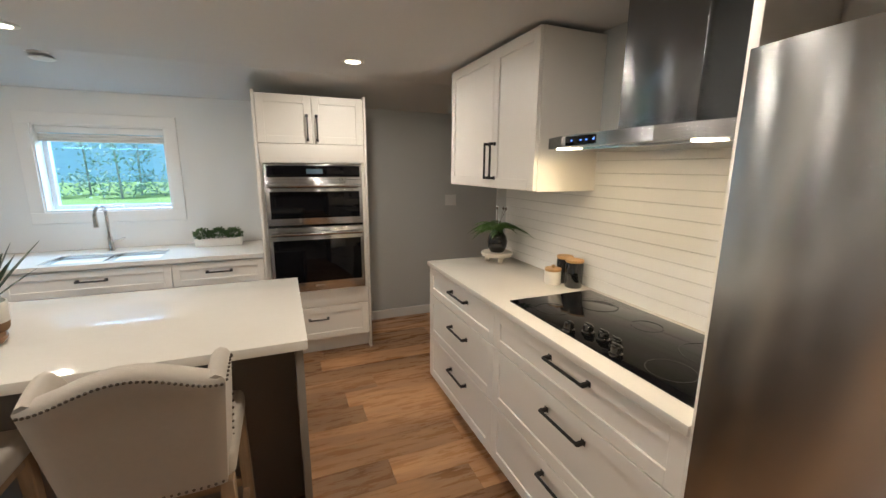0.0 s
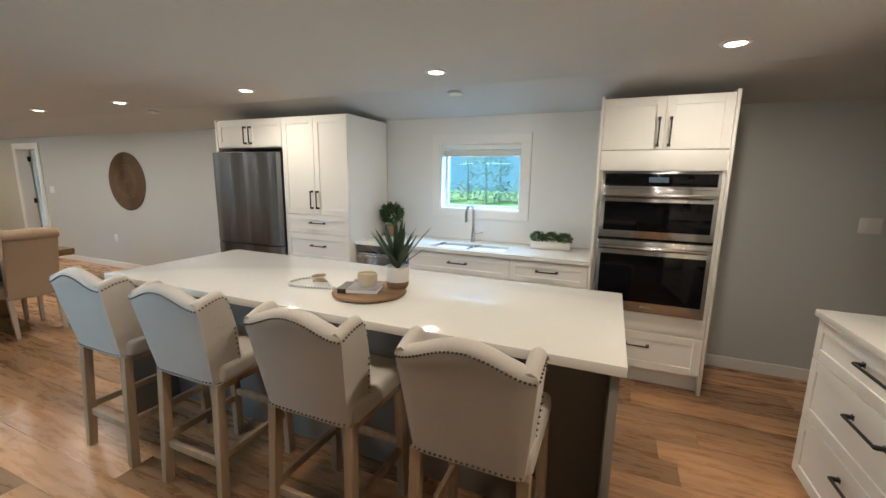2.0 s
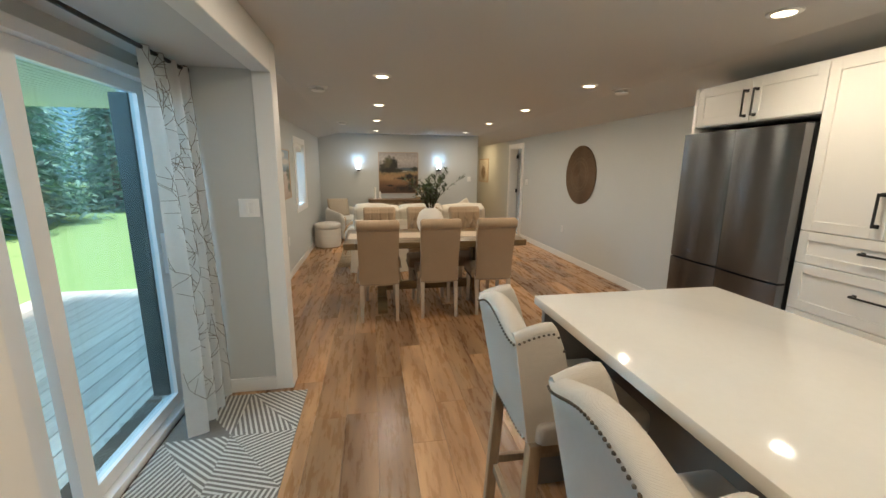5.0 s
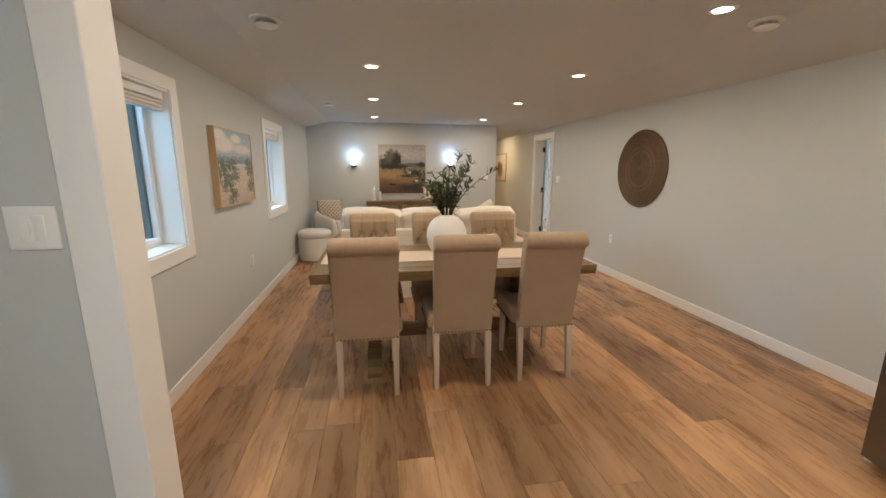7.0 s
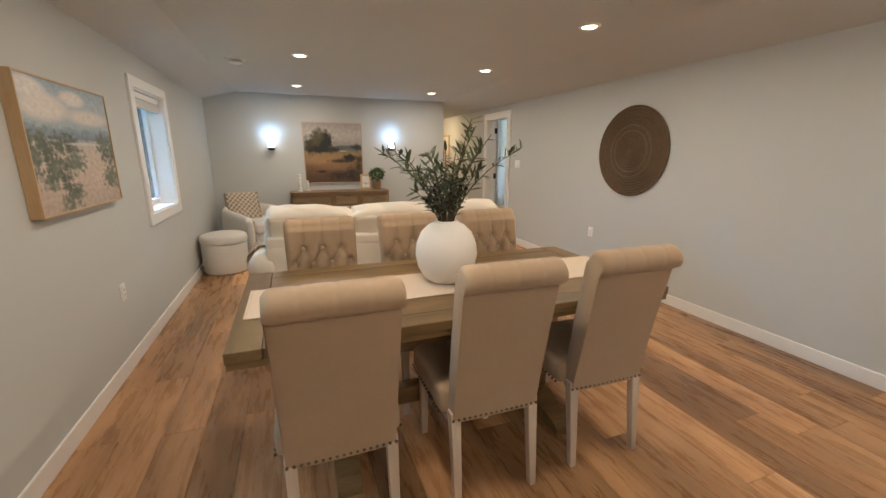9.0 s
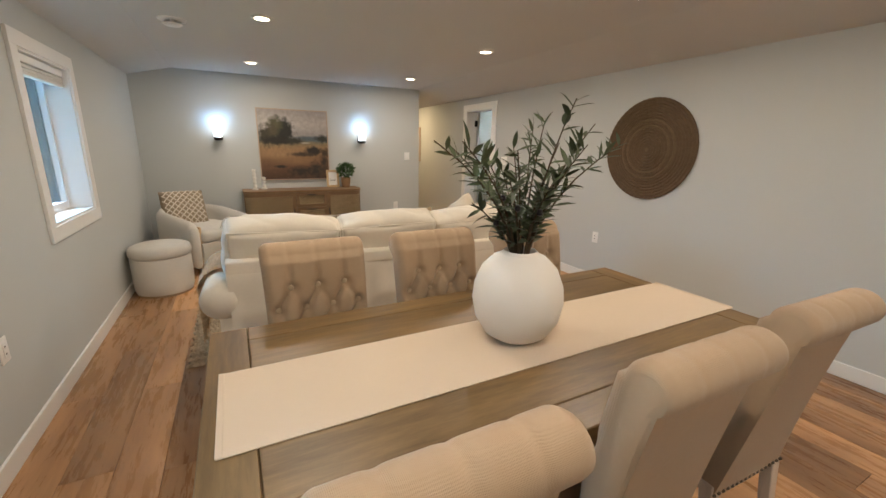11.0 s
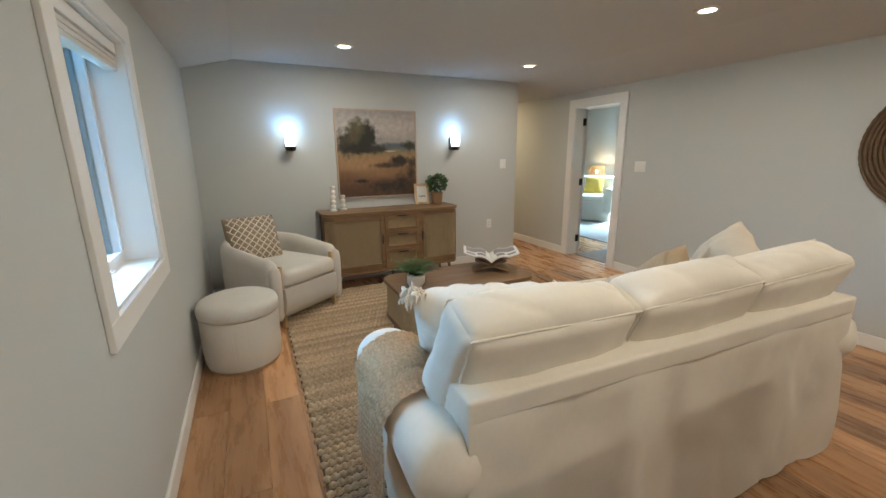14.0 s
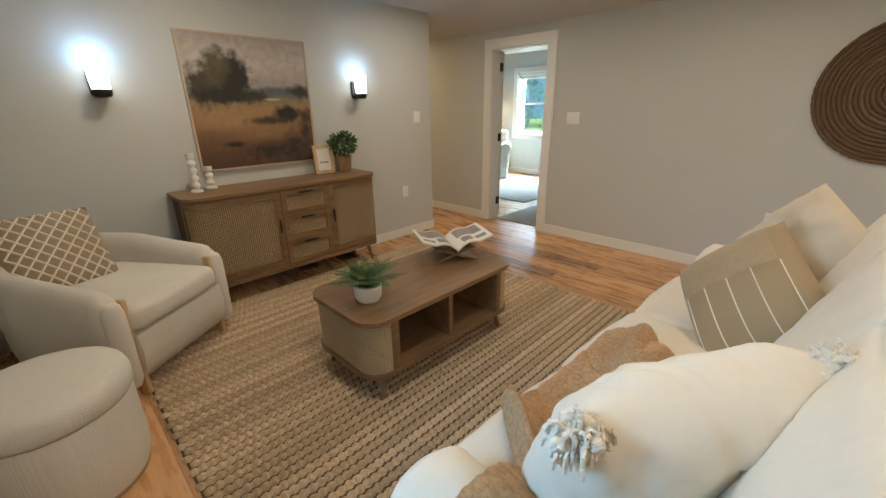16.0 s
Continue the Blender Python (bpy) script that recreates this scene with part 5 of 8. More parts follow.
# ---- dining ----
def dining_chair():
    """A scroll-back upholstered chair: seat towards +y, back outer face at y = 0, leaning to -y."""
    c = thing("dining_chair", "beige linen scroll-back dining chair with tufted back and nailheads", "chair", group="chairs round the dining table")
    hw = 0.19

    def lean(z):
        return -0.105 * max(0, (z - 0.36) / 0.64) ** 1.25
    z0, zc, R = 0.36, 0.948, 0.045
    rows = ((0.845, (-0.1, 0.0, 0.1)), (0.765, (-0.15, -0.05, 0.05, 0.15)), (0.685, (-0.1, 0.0, 0.1)), (0.605, (-0.15, -0.05, 0.05, 0.15)))
    spots = [(x, z) for z, xs in rows for x in xs]
    folds = [(a, b) for a in spots for b in spots if 0.06 < a[1] - b[1] < 0.1 and abs(a[0] - b[0]) < 0.06]
    folds += [((x, 1.06), (x, 0.845)) for x in (-0.1, 0.0, 0.1)]

    def half(z):
        return hw * (0.955 + 0.07 * (z - 0.36) / 0.63)

    def sunk(x, z):
        """How far the stuffing is drawn in by buttons and folds, 0..1."""
        k = 0.0
        for bx, bz in spots:
            d2 = (x - bx) ** 2 + (z - bz) ** 2
            if d2 < 0.004:
                k = max(k, math.exp(-d2 / 0.00045))
        for (ax, az), (cx, cz) in folds:
            dx, dz = cx - ax, cz - az
            t = max(0, min(1, ((x - ax) * dx + (z - az) * dz) / (dx * dx + dz * dz)))
            d2 = (x - ax - t * dx) ** 2 + (z - az - t * dz) ** 2
            if d2 < 0.003:
                k = max(k, (0.72 if cx > ax else 0.3) * math.exp(-d2 / 0.00009))
        return k
    # the back is one sheet: up the front, over the scroll, down the rear
    cyc = lean(zc) + 0.006
    path = [(z0 + (zc - z0) * i / 52, None) for i in range(53)] + [(zc, 215 * i / 18) for i in range(1, 19)] + [(zc - 0.045 - (zc - 0.045 - z0) * i / 12, -1) for i in range(13)]
    bm = bmesh.new()

    def sheet(u, v):
        z, a = path[int(round(v * (len(path) - 1)))]
        x = (2 * u - 1) * half(z)
        edge = min(1, (1 - abs(2 * u - 1)) / 0.12) ** 0.5
        if a is None:
            return Vector((x, lean(z) + 0.05 + (0.036 * (1 - sunk(x, z) * (1 - 0.7 * max(0, min(1, (z - 0.895) / 0.04)))) * edge if z > 0.46 else 0.036 * edge), z))
        if a == -1:
            return Vector((x, lean(z) - 0.004 * math.sin(math.pi * u), z))
        b = radians(a)
        r = (R + 0.018 * math.cos(b / 2.4) * edge) * (1 - 0.07 * sunk(x, zc + 0.02) / 0.5 * (1 if a < 190 else 0.3)) - 0.006 * (1 - edge)
        return Vector((x * (1 + 0.006 * min(1, a / 60)), cyc + r * math.cos(b) * 1.0, zc + r * math.sin(b)))
    vs = grid(bm, 61, len(path), sheet)
    for i in (0, 60):
        bm.faces.new(vs[i])
    bmesh.ops.triangulate(bm, faces=[f for f in bm.faces if len(f.verts) > 4])
    br = part("backrest", bm, CHAIRCLOTH, c, angle=50)
    for x, z in spots:
        part("button", lathem([(0, 0.009), (0.009, 0.006), (0.0125, 0), (0, -0.002)], 0, 0, 0, 12), BUTTONCLOTH, br).matrix_basis = pose(x, lean(z) + 0.058, z, -90, 0, 0)
    part("seat", boxm(-0.215, 0.215, 0.05, 0.46, 0.365, 0.475, bevel=0.03, segs=4), CHAIRCLOTH, c, angle=60)
    NB = [(-hw * 0.95 + 0.361 * k / 16, -0.003, 0.372) for k in range(17)]
    NB += [(s * 0.2165, 0.07 + 0.37 * k / 14, 0.378) for k in range(15) for s in (-1, 1)]
    nm = mesh_of("nailhead", lathem([(0, -0.0065), (0.005, -0.004), (0.0065, 0), (0.005, 0.004), (0, 0.0065)], sides=8), NAIL)
    for p in NB:
        ob = new("nailhead", nm)
        ob.parent, ob.location = c, p
    for lx in (-1, 1):
        for y0, dy in ((0.022, -0.045), (0.425, 0.008)):
            bm = bmesh.new()
            box(bm, lx * 0.168 - 0.021, lx * 0.168 + 0.021, y0 - 0.021, y0 + 0.021, 0, 0.40, bevel=0.003, segs=1)
            for v in bm.verts:
                k = 1 - v.co.z / 0.4
                v.co.x += (lx * 0.168 - v.co.x) * 0.32 * k
                v.co.y += (y0 - v.co.y) * 0.32 * k + dy * k * k
            part("leg", bm, PALEWOOD, c)
    return c


dc = dining_chair()
dc.matrix_basis = pose(-4.925, 0.868, 0, 0, 0, 90)
for x, y, r in ((-4.95, 1.458, 89), (-4.962, 2.018, 88), (-5.985, 0.905, -90), (-5.985, 1.43, -91), (-5.985, 1.96, -88)):
    copy_thing(dc, pose(x, y, 0, 0, 0, r))

tb = thing("dining_table", "brown oak plank dining table on a trestle base", "table")
TX0, TX1, TY0, TY1, TZ = -5.895, -5.01, 0.535, 2.38, 0.76
SEAMS = [TX0, TX0 + 0.10, TX0 + 0.33, TX0 + 0.56, TX1 - 0.10, TX1]
for a, b in zip(SEAMS, SEAMS[1:]):
    part("plank", boxm(a + 0.001, b - 0.001, TY0 + 0.112, TY1 - 0.112, TZ - 0.04, TZ, bevel=0.0025, segs=1), TABLEWOOD, tb)
ENDWOOD = wood("brown_oak_cross", (0.215, 0.133, 0.054), (0.105, 0.062, 0.024), 0.36, 0, 10, 3, 0.08)
for y0, y1 in ((TY0, TY0 + 0.11), (TY1 - 0.11, TY1)):
    part("breadboard_end", boxm(TX0, TX1, y0, y1, TZ - 0.04, TZ, bevel=0.0025, segs=1), ENDWOOD, tb)
part("apron", boxm(TX0 + 0.004, TX1 - 0.004, TY0 + 0.004, TY1 - 0.004, TZ - 0.062, TZ - 0.038), TABLEWOOD, tb)
for y in (0.90, 1.95):
    bm = bmesh.new()
    pr = [(-0.33, 0), (-0.33, 0.035), (-0.29, 0.06), (-0.20, 0.075), (-0.11, 0.11), (0.11, 0.11), (0.20, 0.075), (0.29, 0.06), (0.33, 0.035), (0.33, 0)]
    extrude_poly(bm, [(-5.45 + x, y - 0.05, z) for x, z in pr], (0, 0.10, 0))
    part("foot", bm, TABLEWOOD, tb, smooth=False)
    part("pillar", boxm(-5.535, -5.365, y - 0.045, y + 0.045, 0.11, TZ - 0.062, bevel=0.006), TABLEWOOD, tb)
part("stretcher", boxm(-5.485, -5.415, 0.945, 1.905, 0.16, 0.25, bevel=0.004), TABLEWOOD, tb)

RUNNER = fabric("runner_cotton", (0.66, 0.53, 0.395), 1400, 0.3, 0.05)
rn = thing("table_runner", "flat cream woven runner laid along the dining table", "table runner")
part("cloth", boxm(-5.605, -5.268, 0.568, 2.392, TZ + 0.0006, TZ + 0.0036, bevel=0.001, segs=1), RUNNER, rn)
for y in (0.574, 2.386):
    part("hem", boxm(-5.604, -5.269, y - 0.007, y + 0.007, TZ + 0.0034, TZ + 0.0056, bevel=0.001, segs=1), RUNNER, rn)

VX, VY = -5.455, 1.44
VASE = material("matt_white_ceramic", (0.80, 0.755, 0.69), 0.62, vary=0.03, scale=12, bump=0.25, bump_scale=60)
vs_ = thing("vase", "round matt white ceramic vase on the dining table", "vase", pose(VX, VY, TZ + 0.005))
part("body", lathem([(0, 0.002), (0.075, 0.0), (0.105, 0.02), (0.135, 0.07), (0.147, 0.13), (0.142, 0.18), (0.12, 0.235), (0.085, 0.27), (0.06, 0.282)], sides=48), VASE, vs_, angle=60)
part("rim", lathem([(0.06, 0.282), (0.052, 0.292), (0.047, 0.288), (0.047, 0.25), (0.0, 0.24)], sides=48), VASE, vs_, angle=60)


ol = thing("olive_branches", "olive branches with narrow green leaves in the vase", "plant", pose(VX, VY, TZ + 0.26))
rg = random.Random(3)
OLIVE = material("olive_fruit", (0.02, 0.012, 0.018), 0.3, vary=0.2)
for i in range(20):
    az = i * 2.4 + rg.uniform(-0.3, 0.3)
    L = rg.uniform(0.40, 0.54) if i % 3 else rg.uniform(0.24, 0.36)
    sp = rg.uniform(0.2, 0.75)
    pts = []
    for k in range(7):
        t = k / 6
        r = sp * L * (0.25 * t + 0.75 * t * t)
        pts.append(Vector((0.02 * math.cos(az) + r * math.cos(az), 0.02 * math.sin(az) + r * math.sin(az), -0.02 + L * t * (1 - 0.25 * sp * t))))
    bm = bmesh.new()
    tube(bm, pts, 0.004, 6, 0.0015)
    br = part("branch", bm, STEM, ol)
    lb = bmesh.new()
    for k in range(27):
        t = rg.uniform(0.22, 1.0)
        q = t * 6
        a, b = pts[int(min(q, 5.99))], pts[int(min(q, 5.99)) + 1]
        p = a.lerp(b, q - int(min(q, 5.99)))
        d = (b - a).normalized()
        out = Vector((rg.gauss(0, 1), rg.gauss(0, 1), rg.gauss(0.2, 0.6)))
        out = (out - d * out.dot(d)).normalized()
        leaf_blade(lb, p, d * 0.7 + out, rg.uniform(0.045, 0.075), rg.uniform(0.012, 0.019), Vector((rg.gauss(0, .4), rg.gauss(0, .4), 1)))
    part("leaves", lb, DARKLEAF, br)
    if i % 3 == 0:
        p = pts[4]
        part("olive", lathem([(0, -0.012), (0.008, -0.006), (0.009, 0), (0.007, 0.008), (0, 0.012)], p.x + 0.01, p.y, p.z, 10), OLIVE, br)

# woven wall basket, rings of coiled rope
BX, BZ, BR = -6.873, 1.385, 0.445
SEA = material("seagrass_coil", (0.175, 0.11, 0.06), 0.8, vary=0.25, scale=25, bump=0.8, bump_scale=90, color2=(0.09, 0.055, 0.03))
SEAL = material("seagrass_light", (0.225, 0.148, 0.082), 0.8, vary=0.25, scale=25, bump=0.8, bump_scale=90)
bk = thing("wall_basket", "large round brown woven seagrass wall basket", "wall decor", pose(BX, NY, BZ, 90, 0, 0))
part("backing", lathem([(0, 0.004), (BR - 0.01, 0.002), (BR - 0.01, 0.012), (0, 0.03)], sides=48), SEA, bk)
for i in range(17):
    r = 0.024 + i * (BR - 0.03) / 16.5
    bm = bmesh.new()
    n = max(24, int(r * 260))
    n = min(n, 110)

    def coil(u, v, r=r, n=n):
        a, b = u * math.tau, v * math.tau
        rr = 0.0125 * (0.86 + 0.14 * math.cos(a * n * 0.5))
        return Vector(((r + rr * math.cos(b)) * math.cos(a), (r + rr * math.cos(b)) * math.sin(a), 0.03 - 0.018 * (r / BR) ** 2 + rr * math.sin(b)))
    vs = grid(bm, n * 2, 7, coil, closed_u=True)
    part("coil", bm, SEAL if i in (6, 7, 8, 9) and i % 2 else SEA, bk, angle=80)
part("centre", lathem([(0, 0.012), (0.016, 0.01), (0.02, 0.0), (0, 0)], 0, 0, 0.03, 14), SEAL, bk)


# ---- living ----
SOFA = pose(-6.795, 0.455, 0, 0, 0, -3.0)
SL, SD = 2.08, 0.84
# sofa local frame: y along its length, back at x = 0, front towards -x
sf = thing("sofa", "three-seat cream slipcovered sofa with rolled arms", "sofa", SOFA)


def skirted(u0, u1, v0, v1, z1, flare, seed, n=44):
    """A slipcovered block with a flared, rippled hem."""
    bm = bmesh.new()
    cx, cy = (u0 + u1) / 2, (v0 + v1) / 2
    loop = []
    for k in range(n):
        loop.append((u0 + (u1 - u0) * k / n, v0))
    for k in range(n * 2):
        loop.append((u1, v0 + (v1 - v0) * k / (n * 2)))
    for k in range(n):
        loop.append((u1 + (u0 - u1) * k / n, v1))
    for k in range(n * 2):
        loop.append((u0, v1 + (v0 - v1) * k / (n * 2)))
    rows = []
    for z in [0.012 + (z1 - 0.072) * j / 13 for j in range(14)] + [z1 - 0.04, z1 - 0.015, z1]:
        ring = []
        for k, (x, y) in enumerate(loop):
            f = flare * max(0, 1 - z / 0.42) ** 1.6
            rip = 0.017 * noise.noise(Vector((x * 5 + seed, y * 5, z * 2.0))) * (1.4 - z / z1)
            rip -= 0.010 * max(0, 1 - 3.0 * abs(noise.noise(Vector((x * 4 + seed, y * 4 + z * 2.5, z * 3.5 + seed))))) ** 2 * min(1, max(0, (z1 - z) * 8))
            d = Vector((x - cx, y - cy, 0))
            s = Vector((d.x / (abs(u1 - u0) / 2), d.y / (abs(v1 - v0) / 2), 0))
            m = max(abs(s.x), abs(s.y), 0.001)
            nrm = Vector(((1 if s.x > 0 else -1) if abs(s.x) > 0.98 * m else 0, (1 if s.y > 0 else -1) if abs(s.y) > 0.98 * m else 0, 0))
            ins = 0.0 if z < z1 - 0.04 else (0.006 if z < z1 - 0.005 else 0.03)
            ring.append(bm.verts.new(Vector((x, y, z)) + nrm * (f + rip - ins)))
        rows.append(ring)
    for a, b in zip(rows, rows[1:]):
        for k in range(len(a)):
            q = (k + 1) % len(a)
            bm.faces.new((a[k], a[q], b[q], b[k]))
    bm.faces.new(rows[-1])
    bm.faces.new(list(reversed(rows[0])))
    return bm


part("base", skirted(-SD + 0.06, -0.16, 0.14, SL - 0.14, 0.33, 0.0, 2), CREAM, sf, angle=60)
part("back", skirted(-0.19, 0.0, 0.11, SL - 0.11, 0.745, 0.02, 5), CREAM, sf, angle=60)
rl = part("back_rail", boxed(0.194, SL - 0.215, 0.075, 0.012, 0.002, 0.004, 3, 30), CREAM, sf, angle=70)
rl.location = (-0.097, SL / 2, 0.7185)
for y0, nm in ((0.0, 1), (SL - 0.20, 9)):
    bm = skirted(-SD + 0.06, -0.02, y0 + (0.055 if y0 < 1 else 0.02), y0 + (0.18 if y0 < 1 else 0.145), 0.52, 0.03, nm)
    ar = part("arm", bm, CREAM, sf, angle=60)
    bm = bmesh.new()

    def roll(u, v, y0=y0):
        a = v * math.tau
        x = -SD + 0.03 + (SD - 0.02) * u
        e = math.sin(math.pi * min(max(u * 7, 0.06), 0.5)) if u < 0.5 else math.sin(math.pi * min(max((1 - u) * 9, 0.1), 0.5))
        r = 0.115 * e + 0.004 * noise.noise(Vector((x * 4, a, y0)))
        return Vector((x, y0 + (0.085 if y0 < 1 else 0.115) + r * 1.05 * math.cos(a), 0.535 + r * math.sin(a)))
    vs = grid(bm, 28, 25, roll)
    bm.faces.new([vs[0][j] for j in range(24)])
    bm.faces.new([vs[27][j] for j in range(24)])
    part("arm_roll", bm, CREAM, sf, angle=60)
for i in range(3):
    a = 0.20 + i * (SL - 0.40) / 3
    w = (SL - 0.40) / 3
    bm = boxed(0.66, w - 0.004, 0.165, 0.04, 0.026, 0.008, i, 36)
    cs = part("seat_cushion", bm, CREAM, sf, angle=70)
    cs.location = (-SD / 2 - 0.10, a + w / 2, 0.415)
    w2 = (SL - 0.22) / 3
    bm = boxed(0.50, w2 - 0.004, 0.185, 0.04, 0.034, 0.010, i + 7, 44)
    bc = part("back_cushion", bm, CREAM, sf, angle=70)
    bc.matrix_basis = pose(-0.20, 0.11 + w2 * (i + 0.5), 0.708, 0, 113, 0) @ pose(0, 0, 0, 0, 0, (-2, 1.5, 3)[i])
    for zz in (-1, 1):
        bm = bmesh.new()
        ring = [(-1 + 2 * k / 12, -1) for k in range(12)] + [(1, -1 + 2 * k / 12) for k in range(12)] + [(1 - 2 * k / 12, 1) for k in range(12)] + [(-1, 1 - 2 * k / 12) for k in range(13)]
        tube(bm, [(a * 0.238, b * ((w2 - 0.004) / 2 - 0.012), zz * 0.081) for a, b in ring], 0.004, 6)
        part("piping", bm, CREAM, bc)


def tassel(parent, p, r, n, seed, mat, m):
    """A knotted bunch of cotton threads that droop from a corner."""
    rr = random.Random(seed)
    g = m.to_3x3().inverted() @ Vector((0, 0, -1))
    out = Vector((math.copysign(1, p[0]), math.copysign(1.2, p[1]), 0)).normalized()
    bm = bmesh.new()
    q = Vector(p)
    for k in range(n):
        d = (out * rr.uniform(0.2, 1.3) + Vector((rr.gauss(0, .5), rr.gauss(0, .5), rr.gauss(0, .6)))).normalized()
        s = q + Vector((rr.gauss(0, .008), rr.gauss(0, .014), rr.gauss(0, .008)))
        e = r * rr.uniform(0.6, 1.0)
        tube(bm, [s, s + d * e * 0.45, s + d * e * 0.72 + g * e * 0.18, s + d * e * 0.8 + g * e * 0.5], 0.0042, 5, 0.0034)
    for k in range(7):
        s = q + out * rr.uniform(0, 0.03) + Vector((rr.gauss(0, .014), rr.gauss(0, .014), rr.gauss(0, .016)))
        lathe(bm, [(0, -0.013), (0.010, -0.008), (0.0135, 0), (0.010, 0.008), (0, 0.013)], s.x, s.y, s.z, 10)
    t = part("tassel", bm, mat, parent)
    t["kind"] = "stuff"


TASSEL = fabric("tassel_cotton", (0.82, 0.73, 0.60), 400, 0.5)
LUMBAR = axes((-7.195, 0.87, 0.735), (-0.38, 0.25, -0.89), (-0.245, -0.367, -0.08))
cp = thing("throw_pillow", "cream cotton lumbar pillow with knotted corner tassels", "pillow", LUMBAR)
part("cover", cushion(0.38, 0.52, 0.22, 40, 46, 0.42, 0.03, 3), CREAM, cp, angle=70)
for k, (x, y) in enumerate(((-0.18, -0.25), (-0.18, 0.25), (0.18, -0.25), (0.18, 0.25))):
    tassel(cp, (x, y, 0), 0.046, 260, k, TASSEL, LUMBAR)
TANWEAVE = fabric("tan_open_weave", (0.50, 0.375, 0.235), 240, 1.0, color2=(0.30, 0.215, 0.12))
tp = thing("throw_pillow", "tan striped cotton pillow with woven band and fringe", "pillow", axes((-7.195, 1.79, 0.68), (-0.70, 0.0, -0.70), (0.497, -0.709, -0.497)))
part("cover", cushion(0.40, 0.46, 0.19, 22, 22, 0.42, 0.0, 5), TANCLOTH, tp, angle=70)


def pillow_at(x, y, w, d, h, puff=0.42):
    a, b = 2 * x / w, 2 * y / d
    return h / 2 * max(0, 1 - abs(a) ** 3) ** puff * max(0, 1 - abs(b) ** 3) ** puff


for k in range(5):
    x = -0.16 + k * 0.08
    bm = bmesh.new()
    tube(bm, [(x, y, pillow_at(x, y, 0.40, 0.46, 0.19) + 0.001) for y in [-0.045 + 0.255 * j / 12 for j in range(13)]], 0.0022, 5)
    part("stripe", bm, TASSEL, tp, "thin cream stripe")
bm = bmesh.new()
grid(bm, 60, 30, lambda u, v: Vector((-0.158 + 0.316 * u, -0.19 + 0.145 * v, pillow_at(-0.158 + 0.316 * u, -0.19 + 0.145 * v, 0.40, 0.46, 0.19) + 0.004 + 0.0016 * math.sin(u * 150) * math.sin(v * 60))))
part("woven_band", bm, TANWEAVE, tp, "open-weave band")


def fringe(parent, w, side, seed, mat, n=70):
    rr = random.Random(seed)
    bm = bmesh.new()
    for k in range(n):
        x = -w / 2 + w * k / (n - 1)
        p = Vector((x, side, rr.uniform(-0.01, 0.01)))
        s = 1 if side > 0 else -1
        tube(bm, [p, p + Vector((rr.gauss(0, 0.006), s * rr.uniform(0.012, 0.024), rr.gauss(0, 0.008)))], 0.0028, 4, 0.0015)
    f = part("fringe", bm, mat, parent)
    f["kind"] = "stuff"


fringe(tp, 0.38, 0.222, 4, TASSEL)
OATM = fabric("oatmeal_linen", (0.64, 0.55, 0.42), 600, 0.5)
tp2 = thing("throw_pillow", "oatmeal linen pillow with frayed edges", "pillow", axes((-7.095, 2.13, 0.755), (-0.60, 0.10, -0.79), (0.62, -0.60, -0.50)))
part("cover", cushion(0.43, 0.43, 0.23, 26, 26, 0.46, 0.03, 8), OATM, tp2, angle=70)
fringe(tp2, 0.41, 0.21, 6, OATM)
fringe(tp2, 0.41, -0.21, 7, OATM)

# throw over the arm: hangs on both sides, rippled
THROW = material("taupe_knit", (0.80, 0.56, 0.34), 0.95, vary=0.3, scale=95, bump=1.0, bump_scale=120, color2=(0.50, 0.325, 0.18), spec=0.15, contrast=0.2)
th = thing("throw_blanket", "tan knitted throw draped over the sofa arm", "blanket", SOFA)
bm = bmesh.new()


def drape(u, v):
    # u across, v from the outer hem over the roll and on along the seat's front
    s = v * 1.45
    k = 0.014 * noise.noise(Vector((u * 6, v * 3.0, 1.0))) + 0.010 * math.sin(u * 15 + v * 4)
    t = max(0.0, s - 0.66)
    k += 0.006 * math.sin(s * 230) * (0.5 + 0.5 * math.sin(u * 140 + s * 150))
    x = -0.66 + 0.40 * u + 0.03 * math.sin(v * 5) - 0.24 * min(1, t / 0.22) * (1 - 0.45 * u)
    if s < 0.30:
        y, z = -0.062 - 0.02 * (0.3 - s), 0.535 - (0.30 - s)
        return Vector((x, y + 0.7 * k, z))
    if s < 0.66:
        a = math.pi - (s - 0.30) / 0.36 * math.pi * 0.95
        r = 0.142 + max(-0.012, k * 0.8)
        return Vector((x, 0.088 + r * math.cos(a) * 1.05, 0.535 + r * math.sin(a)))
    x += 0.10 * max(0, t - 0.3) * (1 - u) * 0.3
    z = 0.530 + 0.085 * max(0, math.sin(u * 6.5 + t * 6)) ** 1.5 + 0.06 * abs(noise.noise(Vector((u * 5, t * 9, 4.0)))) + max(0, k) * 0.8
    if x < -0.80:
        z -= (-0.80 - x) * 1.6
        x = -0.80 + (x + 0.80) * 0.45
    return Vector((x, 0.24 + t * 0.98 - 0.10 * t * u, z + 0.05 * max(0, 0.05 - t) / 0.05))


grid(bm, 90, 230, drape)
bmesh.ops.solidify(bm, geom=bm.faces[:], thickness=0.006)
part("knit", bm, THROW, th, angle=80)
rr = random.Random(5)
bm = bmesh.new()
for k in range(60):
    u = k / 59
    p = drape(u, 0)
    tube(bm, [p, p + Vector((rr.gauss(0, 0.008), rr.gauss(0, 0.006), -rr.uniform(0.02, 0.035)))], 0.003, 4, 0.002)
part("fringe", bm, THROW, th)["kind"] = "stuff"

